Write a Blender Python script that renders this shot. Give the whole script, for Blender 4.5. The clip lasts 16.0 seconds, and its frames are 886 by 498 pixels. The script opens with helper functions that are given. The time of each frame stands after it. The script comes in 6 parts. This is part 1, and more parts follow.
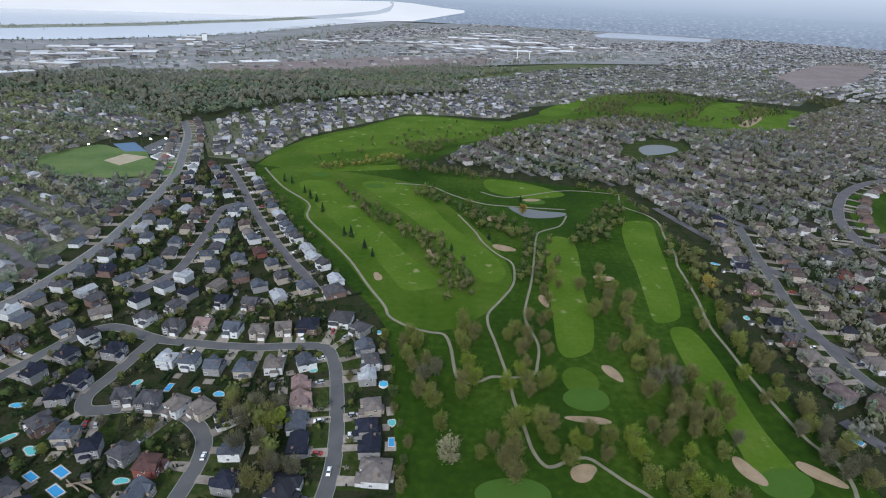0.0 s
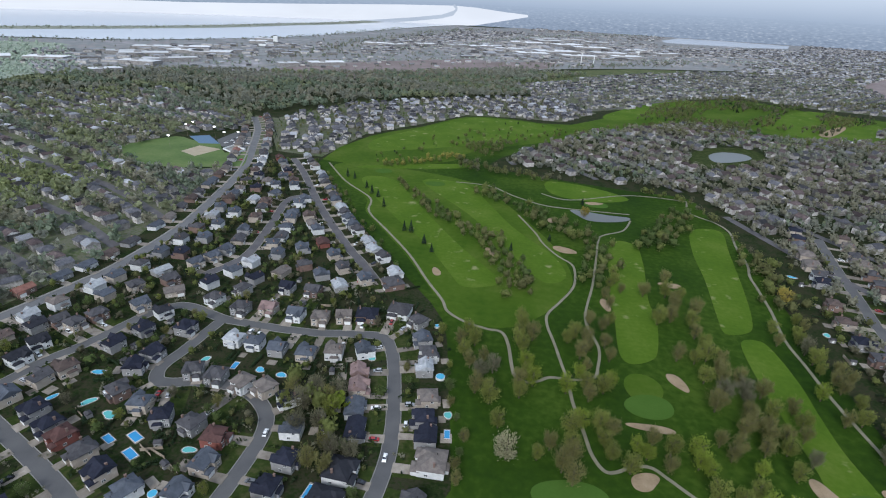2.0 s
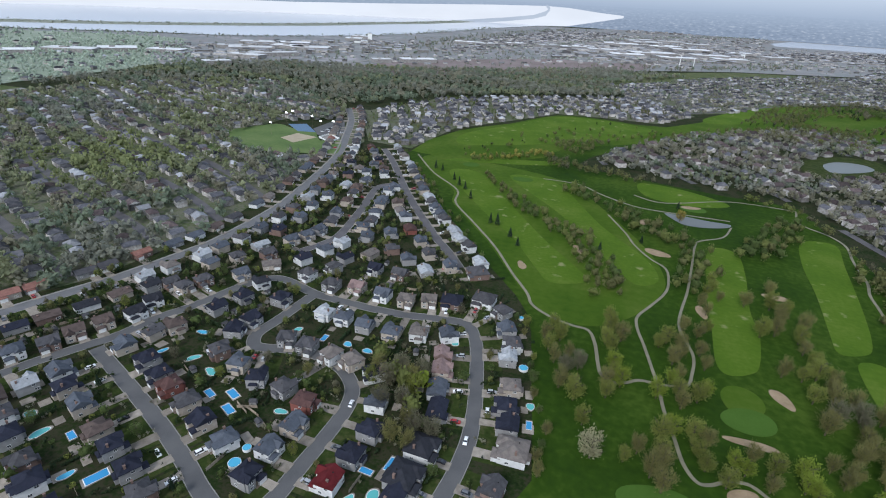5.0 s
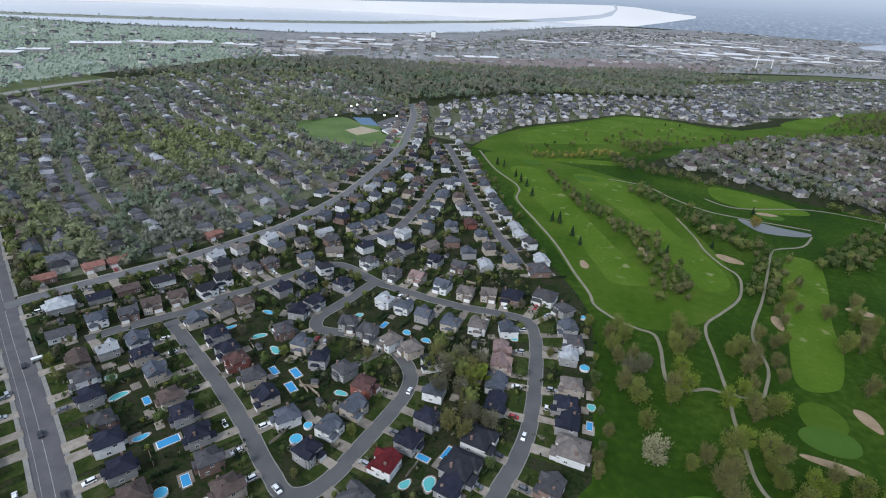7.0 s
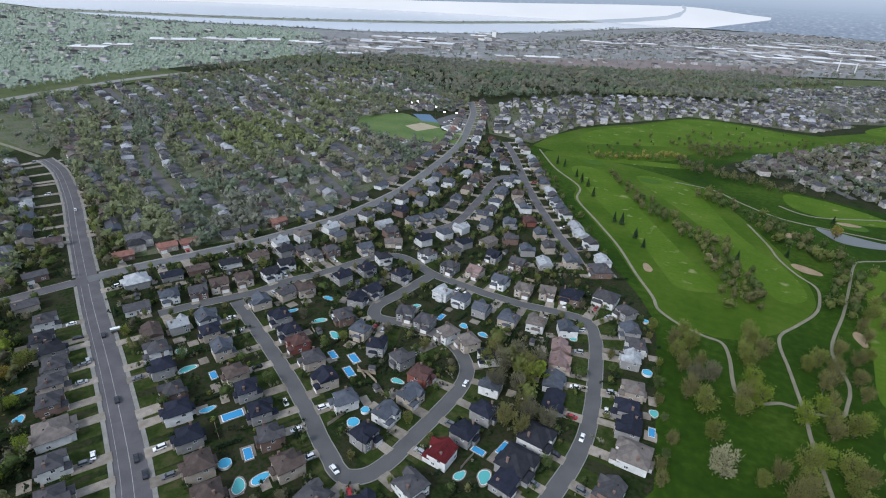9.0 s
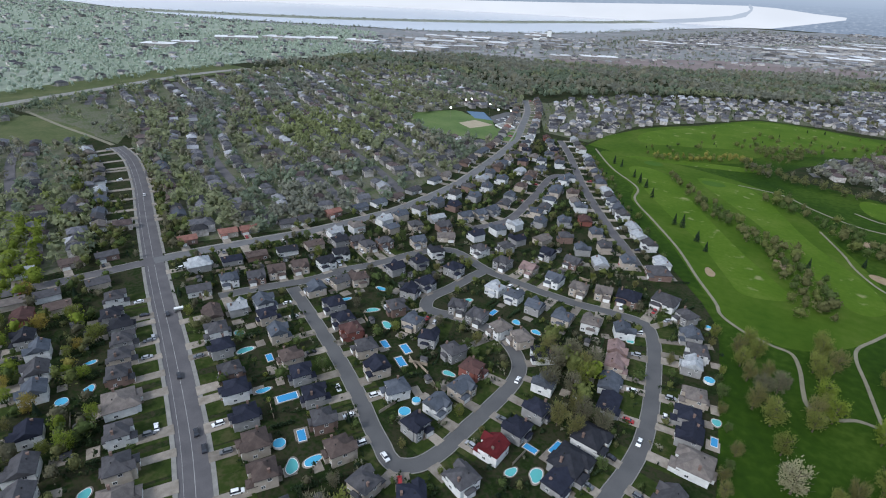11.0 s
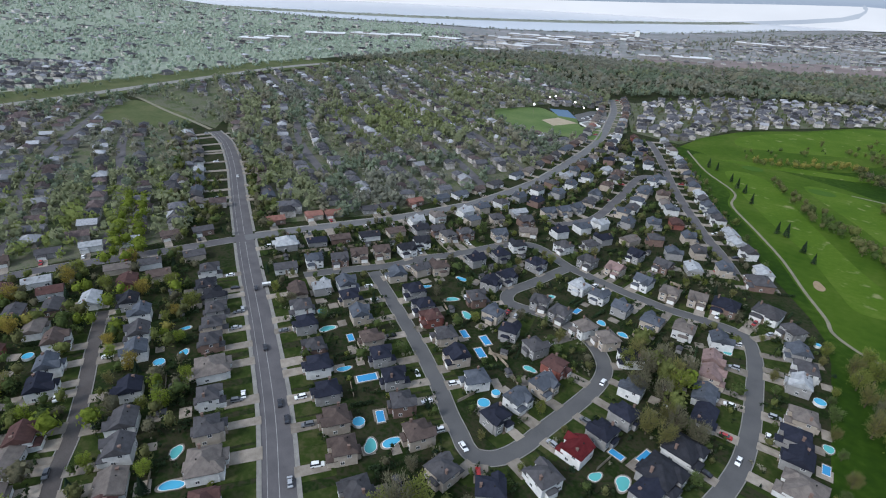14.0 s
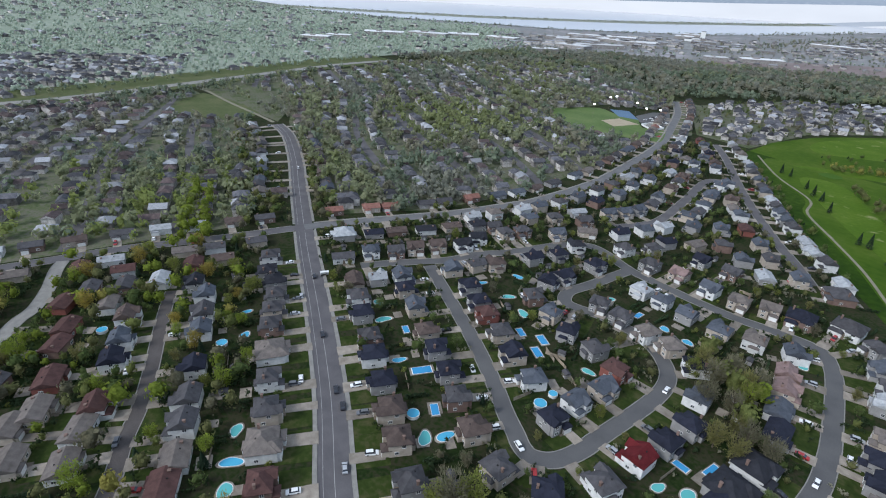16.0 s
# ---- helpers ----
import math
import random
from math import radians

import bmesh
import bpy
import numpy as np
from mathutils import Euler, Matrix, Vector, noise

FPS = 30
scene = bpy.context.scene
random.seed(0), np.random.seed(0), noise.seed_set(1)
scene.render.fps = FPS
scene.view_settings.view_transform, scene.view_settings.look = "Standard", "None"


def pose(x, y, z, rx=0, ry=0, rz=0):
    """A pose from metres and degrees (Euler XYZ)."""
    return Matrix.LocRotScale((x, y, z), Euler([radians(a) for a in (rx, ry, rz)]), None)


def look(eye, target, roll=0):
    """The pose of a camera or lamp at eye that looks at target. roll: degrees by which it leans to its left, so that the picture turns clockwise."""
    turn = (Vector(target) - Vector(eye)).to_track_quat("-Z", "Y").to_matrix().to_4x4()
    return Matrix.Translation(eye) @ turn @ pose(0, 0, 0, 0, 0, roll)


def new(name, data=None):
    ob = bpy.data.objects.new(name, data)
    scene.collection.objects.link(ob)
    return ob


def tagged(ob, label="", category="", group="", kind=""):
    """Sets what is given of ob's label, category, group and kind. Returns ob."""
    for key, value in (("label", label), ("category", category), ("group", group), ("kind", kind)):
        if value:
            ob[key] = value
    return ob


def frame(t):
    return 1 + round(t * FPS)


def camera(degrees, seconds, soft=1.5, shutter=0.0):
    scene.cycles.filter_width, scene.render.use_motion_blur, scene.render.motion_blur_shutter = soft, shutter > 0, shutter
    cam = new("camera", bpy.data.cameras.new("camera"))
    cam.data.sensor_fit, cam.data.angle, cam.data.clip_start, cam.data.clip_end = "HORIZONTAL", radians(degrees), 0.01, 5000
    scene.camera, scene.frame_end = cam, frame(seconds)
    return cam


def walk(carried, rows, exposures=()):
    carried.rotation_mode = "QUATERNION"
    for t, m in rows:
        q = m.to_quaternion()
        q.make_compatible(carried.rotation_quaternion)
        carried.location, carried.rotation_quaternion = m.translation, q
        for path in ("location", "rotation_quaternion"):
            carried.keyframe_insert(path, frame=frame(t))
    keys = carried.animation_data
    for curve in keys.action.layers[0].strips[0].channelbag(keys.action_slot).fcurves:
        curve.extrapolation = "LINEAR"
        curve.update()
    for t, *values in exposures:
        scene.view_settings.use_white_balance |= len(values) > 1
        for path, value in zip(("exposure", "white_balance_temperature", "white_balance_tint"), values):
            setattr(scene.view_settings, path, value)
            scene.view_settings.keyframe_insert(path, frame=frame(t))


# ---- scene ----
cam = camera(79.5, 16.0, soft=1.1)
PATH = [
    (0, (-7.709, -4.564, 179.807), (-7.609, 31.636, 162.787), 2.8),
    (0.5, (-9.475, -4.942, 178.286), (-10.415, 31.298, 161.386), 2.9),
    (1, (-10.571, -5.070, 176.677), (-12.611, 31.170, 159.857), 2.8),
    (1.5, (-12.093, -5.477, 175.615), (-14.993, 30.683, 158.755), 2.9),
    (2, (-13.282, -5.971, 174.321), (-17.042, 30.069, 157.421), 2.9),
    (2.5, (-14.484, -6.604, 173.217), (-19.104, 29.316, 156.277), 2.9),
    (3, (-15.958, -6.928, 171.920), (-21.438, 28.872, 154.920), 2.9),
    (3.5, (-17.256, -7.446, 170.565), (-23.576, 28.194, 153.545), 2.9),
    (4, (-18.461, -8.185, 169.458), (-25.721, 27.255, 152.398), 3),
    (6.5, (-24.699, -10.568, 163.032), (-36.699, 23.492, 145.812), 3),
    (7, (-26.218, -11.179, 162.032), (-39.078, 22.501, 144.732), 3.1),
    (7.5, (-27.110, -11.801, 160.898), (-40.970, 21.459, 143.558), 3),
    (8, (-28.466, -12.326, 160.018), (-43.226, 20.534, 142.618), 3),
    (8.5, (-29.947, -13.110, 158.671), (-45.467, 19.390, 141.271), 3.1),
    (9, (-31.121, -13.693, 157.457), (-47.361, 18.447, 140.017), 3.1),
    (11.5, (-37.011, -16.158, 151.722), (-56.951, 13.722, 134.102), 2.9),
    (12, (-38.432, -16.657, 150.352), (-59.172, 12.623, 132.692), 2.9),
    (12.5, (-39.785, -17.082, 149.114), (-61.145, 11.738, 131.415), 2.9),
    (13, (-41.153, -17.651, 147.984), (-63.113, 10.709, 130.264), 2.9),
    (13.5, (-42.456, -18.272, 146.928), (-65.036, 9.568, 129.188), 2.8),
    (14, (-43.881, -18.592, 145.489), (-66.981, 8.788, 127.729), 2.9),
    (14.5, (-45.152, -19.264, 144.152), (-68.772, 7.696, 126.392), 2.9),
    (15, (-46.478, -19.848, 142.908), (-70.718, 6.552, 125.128), 2.9),
    (15.5, (-47.743, -20.522, 142.184), (-72.663, 5.198, 124.344), 2.8),
    (16, (-48.785, -21.310, 141.372), (-74.405, 3.650, 123.492), 2.8),
]

walk(cam, [(t, look(eye, target, roll)) for t, eye, target, roll in PATH])

# ---- world and sun: a hazy spring evening under thin cloud ----
SUN_AZ, SUN_EL = radians(-168), radians(40)
world = bpy.data.worlds.new("world")
scene.world = world
world.use_nodes = True
wn = world.node_tree
sky = wn.nodes.new("ShaderNodeTexSky")
sky.sky_type, sky.sun_disc = "NISHITA", False
sky.sun_elevation, sky.sun_rotation = SUN_EL, SUN_AZ
sky.air_density, sky.dust_density, sky.ozone_density = 1.0, 1.2, 2.0
cloud = wn.nodes.new("ShaderNodeHueSaturation")
cloud.inputs["Saturation"].default_value = 0.55
wn.links.new(sky.outputs[0], cloud.inputs["Color"])
wn.links.new(cloud.outputs[0], wn.nodes["Background"].inputs[0])
veil, both = wn.nodes.new("ShaderNodeBackground"), wn.nodes.new("ShaderNodeAddShader")
veil.inputs[0].default_value, veil.inputs[1].default_value = (0.74, 0.87, 1.02, 1), 0.37
wn.links.new(wn.nodes["Background"].outputs[0], both.inputs[0])
wn.links.new(veil.outputs[0], both.inputs[1])
wn.links.new(both.outputs[0], wn.nodes["World Output"].inputs[0])
wn.nodes["Background"].inputs[1].default_value = 0.08
sun = new("sun", bpy.data.lights.new("sun", "SUN"))
sun.data.energy, sun.data.angle, sun.data.color = 1.75, radians(16), (1.0, 0.97, 0.93)
sun.matrix_world = look((0, 0, 0), (-math.sin(SUN_AZ) * math.cos(SUN_EL), -math.cos(SUN_AZ) * math.cos(SUN_EL), -math.sin(SUN_EL)))
scene.view_settings.exposure = 0.44
scene.view_settings.use_white_balance = True
scene.view_settings.white_balance_temperature = 6000


# ---- materials ----
def ramp_mat(name, colours, scale=1.0, fine=8.0, rough=0.9, bump=0.0, metal=0.0, rand=0.0, island=0.0, mix=0.35, spec=0.2, stretch=None, depth=0.1):
    """Large blotches between the colours, fine grain on top, and a small change from piece to piece."""
    m = bpy.data.materials.new(name)
    m.use_nodes = True
    nt = m.node_tree
    N, L = nt.nodes, nt.links
    b = N["Principled BSDF"]
    tc = N.new("ShaderNodeNewGeometry")
    pos = tc.outputs["Position"]
    if stretch:
        mp = N.new("ShaderNodeMapping")
        mp.inputs["Rotation"].default_value = (0, 0, stretch[0])
        mp.inputs["Scale"].default_value = (stretch[1], stretch[2], 1)
        L.new(pos, mp.inputs["Vector"])
        pos = mp.outputs[0]
    n1, n2 = N.new("ShaderNodeTexNoise"), N.new("ShaderNodeTexNoise")
    for n, s, d in ((n1, scale, 4), (n2, fine, 3)):
        n.inputs["Scale"].default_value, n.inputs["Detail"].default_value = s, d
        L.new(pos, n.inputs["Vector"])
    add = N.new("ShaderNodeMix")
    add.data_type = "FLOAT"
    add.inputs[0].default_value = mix
    L.new(n1.outputs["Fac"], add.inputs[2])
    L.new(n2.outputs["Fac"], add.inputs[3])
    cr = N.new("ShaderNodeValToRGB")
    el = cr.color_ramp.elements
    while len(el) < len(colours):
        el.new(0.5)
    for i, c in enumerate(colours):
        el[i].position = 0.33 + 0.34 * i / max(1, len(colours) - 1)
        el[i].color = (*c, 1)
    L.new(add.outputs[0], cr.inputs[0])
    out = cr.outputs[0]
    if rand or island:
        hsv = N.new("ShaderNodeHueSaturation")
        src = N.new("ShaderNodeObjectInfo").outputs["Random"] if rand else tc.outputs["Random Per Island"]
        mr = N.new("ShaderNodeMapRange")
        k = rand or island
        mr.inputs[3].default_value, mr.inputs[4].default_value = 1 - k, 1 + k
        L.new(src, mr.inputs[0])
        L.new(mr.outputs[0], hsv.inputs["Value"])
        L.new(out, hsv.inputs["Color"])
        out = hsv.outputs[0]
    L.new(out, b.inputs["Base Color"])
    b.inputs["Roughness"].default_value, b.inputs["Metallic"].default_value = rough, metal
    b.inputs["Specular IOR Level"].default_value = spec
    if bump:
        bp = N.new("ShaderNodeBump")
        bp.inputs["Strength"].default_value, bp.inputs["Distance"].default_value = bump, depth
        L.new(n2.outputs["Fac"], bp.inputs["Height"])
        L.new(bp.outputs[0], b.inputs["Normal"])
    return m


def tone(c, k):
    return tuple(min(1.0, v * k) for v in c)


def spread(name, c, d=0.25, **kw):
    return ramp_mat(name, [tone(c, 1 - d), c, tone(c, 1 + d)], **kw)


M = {}
M["ground"] = ramp_mat("ground", [(0.009, 0.014, 0.006), (0.016, 0.028, 0.008), (0.036, 0.033, 0.02), (0.018, 0.034, 0.009)], 0.09, 0.6, bump=0.3, mix=0.5, spec=0.03)
M["lawn"] = ramp_mat("lawn", [(0.017, 0.027, 0.008), (0.032, 0.047, 0.012), (0.07, 0.066, 0.031)], 0.16, 0.6, bump=0.3, spec=0.03)
M["rough_turf"] = ramp_mat("rough_turf", [(0.013, 0.031, 0.005), (0.025, 0.052, 0.006), (0.052, 0.085, 0.012)], 0.014, 0.25, bump=0.3, spec=0.03)
M["fairway"] = ramp_mat("fairway", [(0.05, 0.096, 0.01), (0.067, 0.116, 0.012), (0.092, 0.134, 0.021)], 0.03, 0.35, bump=0.1, spec=0.03)
M["green"] = ramp_mat("green", [(0.046, 0.094, 0.015), (0.06, 0.112, 0.02)], 0.06, 0.8, spec=0.03)
flecks = M["fairway"].node_tree
worn, cut, over = (flecks.nodes.new("ShaderNode" + t) for t in ("TexNoise", "MapRange", "MixRGB"))
worn.inputs["Scale"].default_value, worn.inputs["Detail"].default_value = 0.09, 6
cut.inputs[1].default_value, cut.inputs[2].default_value = 0.62, 0.72
over.inputs[2].default_value = (0.19, 0.2, 0.085, 1)
turf = flecks.nodes["Principled BSDF"].inputs["Base Color"]
flecks.links.new(flecks.nodes.new("ShaderNodeNewGeometry").outputs["Position"], worn.inputs["Vector"])
flecks.links.new(worn.outputs["Fac"], cut.inputs[0])
flecks.links.new(cut.outputs[0], over.inputs[0])
flecks.links.new(turf.links[0].from_socket, over.inputs[1])
flecks.links.new(over.outputs[0], turf)
M["meadow"] = ramp_mat("meadow", [(0.06, 0.08, 0.03), (0.085, 0.1, 0.045), (0.12, 0.12, 0.06)], 0.03, 0.3, spec=0.03)
M["sand"] = ramp_mat("sand", [(0.21, 0.155, 0.095), (0.27, 0.2, 0.125), (0.31, 0.235, 0.155)], 0.2, 2.0, bump=0.2)
M["asphalt"] = ramp_mat("asphalt", [(0.08, 0.079, 0.08), (0.099, 0.097, 0.097), (0.114, 0.112, 0.109)], 0.09, 3.0, rough=0.85)
M["old_asphalt"] = ramp_mat("old_asphalt", [(0.08, 0.075, 0.079), (0.1, 0.094, 0.097), (0.125, 0.117, 0.119)], 0.12, 2.2, rough=0.85)
M["pale_asphalt"] = ramp_mat("pale_asphalt", [(0.105, 0.103, 0.106), (0.132, 0.13, 0.131), (0.158, 0.155, 0.154)], 0.12, 2.2, rough=0.85)
M["brown_asphalt"] = ramp_mat("brown_asphalt", [(0.06, 0.053, 0.05), (0.08, 0.07, 0.066), (0.1, 0.09, 0.084)], 0.12, 2.2, rough=0.85)
M["concrete"] = ramp_mat("concrete", [(0.17, 0.163, 0.15), (0.22, 0.21, 0.19), (0.26, 0.25, 0.23)], 0.3, 3.0, rough=0.85)
M["paving"] = ramp_mat("paving", [(0.16, 0.135, 0.11), (0.23, 0.2, 0.165), (0.3, 0.265, 0.225)], 0.35, 4.0, rough=0.85, rand=0.25)
M["cart_path"] = ramp_mat("cart_path", [(0.15, 0.142, 0.1), (0.23, 0.21, 0.15)], 0.15, 1.2)
M["paint"] = spread("road_paint", (0.5, 0.5, 0.48), 0.2)
M["white"] = spread("white_siding", (0.68, 0.68, 0.66), 0.08, scale=0.4, rough=0.6)
M["trim"] = spread("trim", (0.7, 0.7, 0.68), 0.06, rough=0.5)
M["glass"] = spread("window_glass", (0.03, 0.035, 0.045), 0.2, rough=0.08, spec=0.6)
M["bark"] = spread("bark", (0.1, 0.08, 0.062), 0.3, scale=2.0)
M["wood"] = spread("grey_wood", (0.16, 0.13, 0.1), 0.25, scale=0.8, rand=0.2)
M["tyre"] = spread("tyre", (0.02, 0.02, 0.02))
M["roof_far"] = ramp_mat("roof_far", [(0.04, 0.042, 0.05), (0.07, 0.07, 0.078), (0.11, 0.105, 0.11)], 0.4, 2.0, island=0.7)
M["roof_far_brown"] = ramp_mat("roof_far_brown", [(0.04, 0.031, 0.031), (0.066, 0.05, 0.049), (0.105, 0.08, 0.074)], 0.4, 2.0, island=0.6)
M["roof_far_white"] = spread("roof_far_white", (0.27, 0.275, 0.29), island=0.4)
M["wall_far"] = ramp_mat("wall_far", [(0.16, 0.145, 0.13), (0.46, 0.44, 0.42)], 0.4, 1.0, island=0.65)
ROOFS = {"n": (0.021, 0.023, 0.035), "c": (0.026, 0.027, 0.033), "g": (0.064, 0.062, 0.066), "l": (0.3, 0.31, 0.32), "b": (0.083, 0.063, 0.056), "t": (0.135, 0.117, 0.106),
         "r": (0.09, 0.014, 0.016), "m": (0.078, 0.043, 0.039), "p": (0.2, 0.14, 0.13), "s": (0.072, 0.08, 0.096), "o": (0.2, 0.1, 0.08)}
ROOF = {k: spread("shingles_" + n, c, 0.28, scale=0.5, fine=5.0, rough=0.9, rand=0.12, bump=0.25, spec=0.1)
        for (k, c), n in zip(ROOFS.items(), ("navy", "charcoal", "grey", "light", "brown", "taupe", "red", "maroon", "pink", "slate", "orange"))}
ROOF_WORD = {"n": "dark navy", "c": "charcoal", "g": "grey", "l": "pale grey", "b": "brown", "t": "taupe", "r": "bright red", "m": "maroon", "p": "dusty pink", "s": "slate grey", "o": "orange red"}
WALLS = {"white": (0.58, 0.58, 0.57), "beige": (0.38, 0.33, 0.275), "brown brick": (0.17, 0.115, 0.095), "grey": (0.25, 0.245, 0.24), "red brick": (0.2, 0.075, 0.06)}
WALL = {k: spread("wall_" + k.replace(" ", "_"), c, 0.18, scale=0.5, fine=6.0, rough=0.8, rand=0.1) for k, c in WALLS.items()}
# The remote entry is leaf colour lightened for haze.
LEAF = {"brown": (0.205, 0.195, 0.075), "olive": (0.2, 0.222, 0.058), "lime": (0.22, 0.275, 0.045), "gold": (0.34, 0.275, 0.07), "green": (0.12, 0.16, 0.055), "remote": (0.35, 0.4, 0.29),
        "pale": (0.31, 0.29, 0.18), "conifer": (0.03, 0.05, 0.03), "grey": (0.175, 0.165, 0.105)}
def leafy(m, k=0.45):
    """Lets some light through the leaves."""
    N, L = m.node_tree.nodes, m.node_tree.links
    b, out = N["Principled BSDF"], N["Material Output"]
    col = b.inputs["Base Color"].links[0].from_socket
    t, mix = N.new("ShaderNodeBsdfTranslucent"), N.new("ShaderNodeMixShader")
    mix.inputs[0].default_value = k
    L.new(col, t.inputs["Color"])
    L.new(b.outputs[0], mix.inputs[1])
    L.new(t.outputs[0], mix.inputs[2])
    L.new(mix.outputs[0], out.inputs["Surface"])
    return m


LEAVES = {k: leafy(spread("leaves_" + k, c, 0.3, scale=0.4, fine=2.5, rough=0.9, rand=0.16, spec=0.05)) for k, c in LEAF.items()}
# Wood colours paled and greyed to hold air haze, remote most of all.
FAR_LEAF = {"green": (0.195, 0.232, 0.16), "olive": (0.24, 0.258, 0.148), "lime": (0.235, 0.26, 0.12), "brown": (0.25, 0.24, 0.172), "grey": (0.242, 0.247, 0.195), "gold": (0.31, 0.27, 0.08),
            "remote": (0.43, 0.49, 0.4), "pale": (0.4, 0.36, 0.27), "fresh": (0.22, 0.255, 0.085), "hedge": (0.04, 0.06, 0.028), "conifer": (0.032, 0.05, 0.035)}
YARDLEAF = {k: leafy(spread("yard_leaves_" + k, tone(c, 0.8), 0.35, scale=0.1, fine=1.6, rough=0.95, island=0.12, spec=0.03, bump=0.5, depth=0.4, mix=0.6), 0.45) for k, c in {**LEAF, "brown": (0.185, 0.19, 0.08), "gold": (0.34, 0.31, 0.085), "olive": (0.19, 0.215, 0.07)}.items()}
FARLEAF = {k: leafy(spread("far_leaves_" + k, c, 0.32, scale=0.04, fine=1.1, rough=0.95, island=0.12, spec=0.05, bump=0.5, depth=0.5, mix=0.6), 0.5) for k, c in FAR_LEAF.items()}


def water_mat(name, c, rough, wave, spec=0.5):
    m = bpy.data.materials.new(name)
    m.use_nodes = True
    N, L = m.node_tree.nodes, m.node_tree.links
    b = N["Principled BSDF"]
    b.inputs["Base Color"].default_value = (*c, 1)
    b.inputs["Roughness"].default_value, b.inputs["Specular IOR Level"].default_value = rough, spec
    n = N.new("ShaderNodeTexNoise")
    n.inputs["Scale"].default_value, n.inputs["Detail"].default_value = wave, 3
    g = N.new("ShaderNodeNewGeometry")
    L.new(g.outputs["Position"], n.inputs["Vector"])
    bp = N.new("ShaderNodeBump")
    bp.inputs["Strength"].default_value, bp.inputs["Distance"].default_value = 0.15, 0.05
    L.new(n.outputs["Fac"], bp.inputs["Height"])
    L.new(bp.outputs[0], b.inputs["Normal"])
    return m


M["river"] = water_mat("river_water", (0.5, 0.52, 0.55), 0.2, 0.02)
M["pond"] = water_mat("pond_water", (0.1, 0.105, 0.1), 0.35, 0.3, 0.2)
M["pool"] = water_mat("pool_water", (0.08, 0.36, 0.54), 0.25, 2.0, 0.15)
M["pool_teal"] = water_mat("pool_water_teal", (0.11, 0.4, 0.39), 0.25, 2.0, 0.15)
M["pool_blue"] = water_mat("pool_water_blue", (0.05, 0.26, 0.5), 0.25, 2.0, 0.15)


# ---- building helpers ----
def mesh_of(name, verts, faces, mats, index=None):
    me = bpy.data.meshes.new(name)
    me.from_pydata([tuple(v) for v in verts], [], [tuple(f) for f in faces])
    for m in mats:
        me.materials.append(m)
    if index is not None:
        me.polygons.foreach_set("material_index", index)
    me.update()
    return me


def bm_mesh(name, bm, mat):
    bmesh.ops.recalc_face_normals(bm, faces=bm.faces)
    me = bpy.data.meshes.new(name)
    bm.to_mesh(me)
    bm.free()
    me.materials.append(mat)
    return me


def part(name, bm, mat, parent, label=""):
    ob = new(name, bm_mesh(name, bm, mat) if isinstance(bm, bmesh.types.BMesh) else bm)
    ob.parent = parent
    return tagged(ob, label)


def box(bm, x0, x1, y0, y1, z0, z1):
    v = [bm.verts.new((x, y, z)) for z in (z0, z1) for x, y in ((x0, y0), (x1, y0), (x1, y1), (x0, y1))]
    for f in ((3, 2, 1, 0), (4, 5, 6, 7), (0, 1, 5, 4), (1, 2, 6, 5), (2, 3, 7, 6), (3, 0, 4, 7)):
        bm.faces.new([v[i] for i in f])


def prism(bm, pts, z0, z1):
    """An upright slab on an outline."""
    lo, hi = [bm.verts.new((x, y, z0)) for x, y in pts], [bm.verts.new((x, y, z1)) for x, y in pts]
    bm.faces.new(hi)
    for i in range(len(pts)):
        j = (i + 1) % len(pts)
        bm.faces.new((lo[i], lo[j], hi[j], hi[i]))


def smooth(pts, n=5, closed=False):
    """A Catmull-Rom line through the points."""
    p = [np.array(q[:2], float) for q in pts]
    k = len(p)
    out = []
    for i in range(k if closed else k - 1):
        a, b, c, d = (p[(i + j) % k] for j in (-1, 0, 1, 2)) if closed else (p[max(i - 1, 0)], p[i], p[i + 1], p[min(i + 2, k - 1)])
        for s in range(n):
            t = s / n
            out.append(0.5 * (2 * b + (c - a) * t + (2 * a - 5 * b + 4 * c - d) * t * t + (3 * b - 3 * c + d - a) * t ** 3))
    if not closed:
        out.append(p[-1])
    return np.array(out)


def normals_of(line):
    d = np.gradient(line, axis=0)
    d /= np.linalg.norm(d, axis=1)[:, None] + 1e-9
    return np.stack([-d[:, 1], d[:, 0]], 1)


def ribbon(name, line, a, b, z0, z1, mat):
    """A slab along a line between two offsets from it."""
    n = normals_of(line)
    A, B = line + n * a, line + n * b
    k = len(line)
    verts = [(*A[i], z0) for i in range(k)] + [(*A[i], z1) for i in range(k)] + [(*B[i], z1) for i in range(k)] + [(*B[i], z0) for i in range(k)]
    faces = []
    for i in range(k - 1):
        for r in range(3):
            faces.append((r * k + i, r * k + i + 1, (r + 1) * k + i + 1, (r + 1) * k + i))
    if b > a:
        faces = [f[::-1] for f in faces]
    return new(name, mesh_of(name, verts, faces, [mat]))


def sheet(name, pts, z, mat, label, category, closed_smooth=4, drop=0.3):
    line = smooth(pts, closed_smooth, True) if closed_smooth > 1 else np.array([p[:2] for p in pts], float)
    bm = bmesh.new()
    prism(bm, [tuple(p) for p in line], z - drop, z)
    bmesh.ops.triangulate(bm, faces=[f for f in bm.faces if len(f.verts) > 4])
    return tagged(new(name, bm_mesh(name, bm, mat)), label, category, kind="structure")


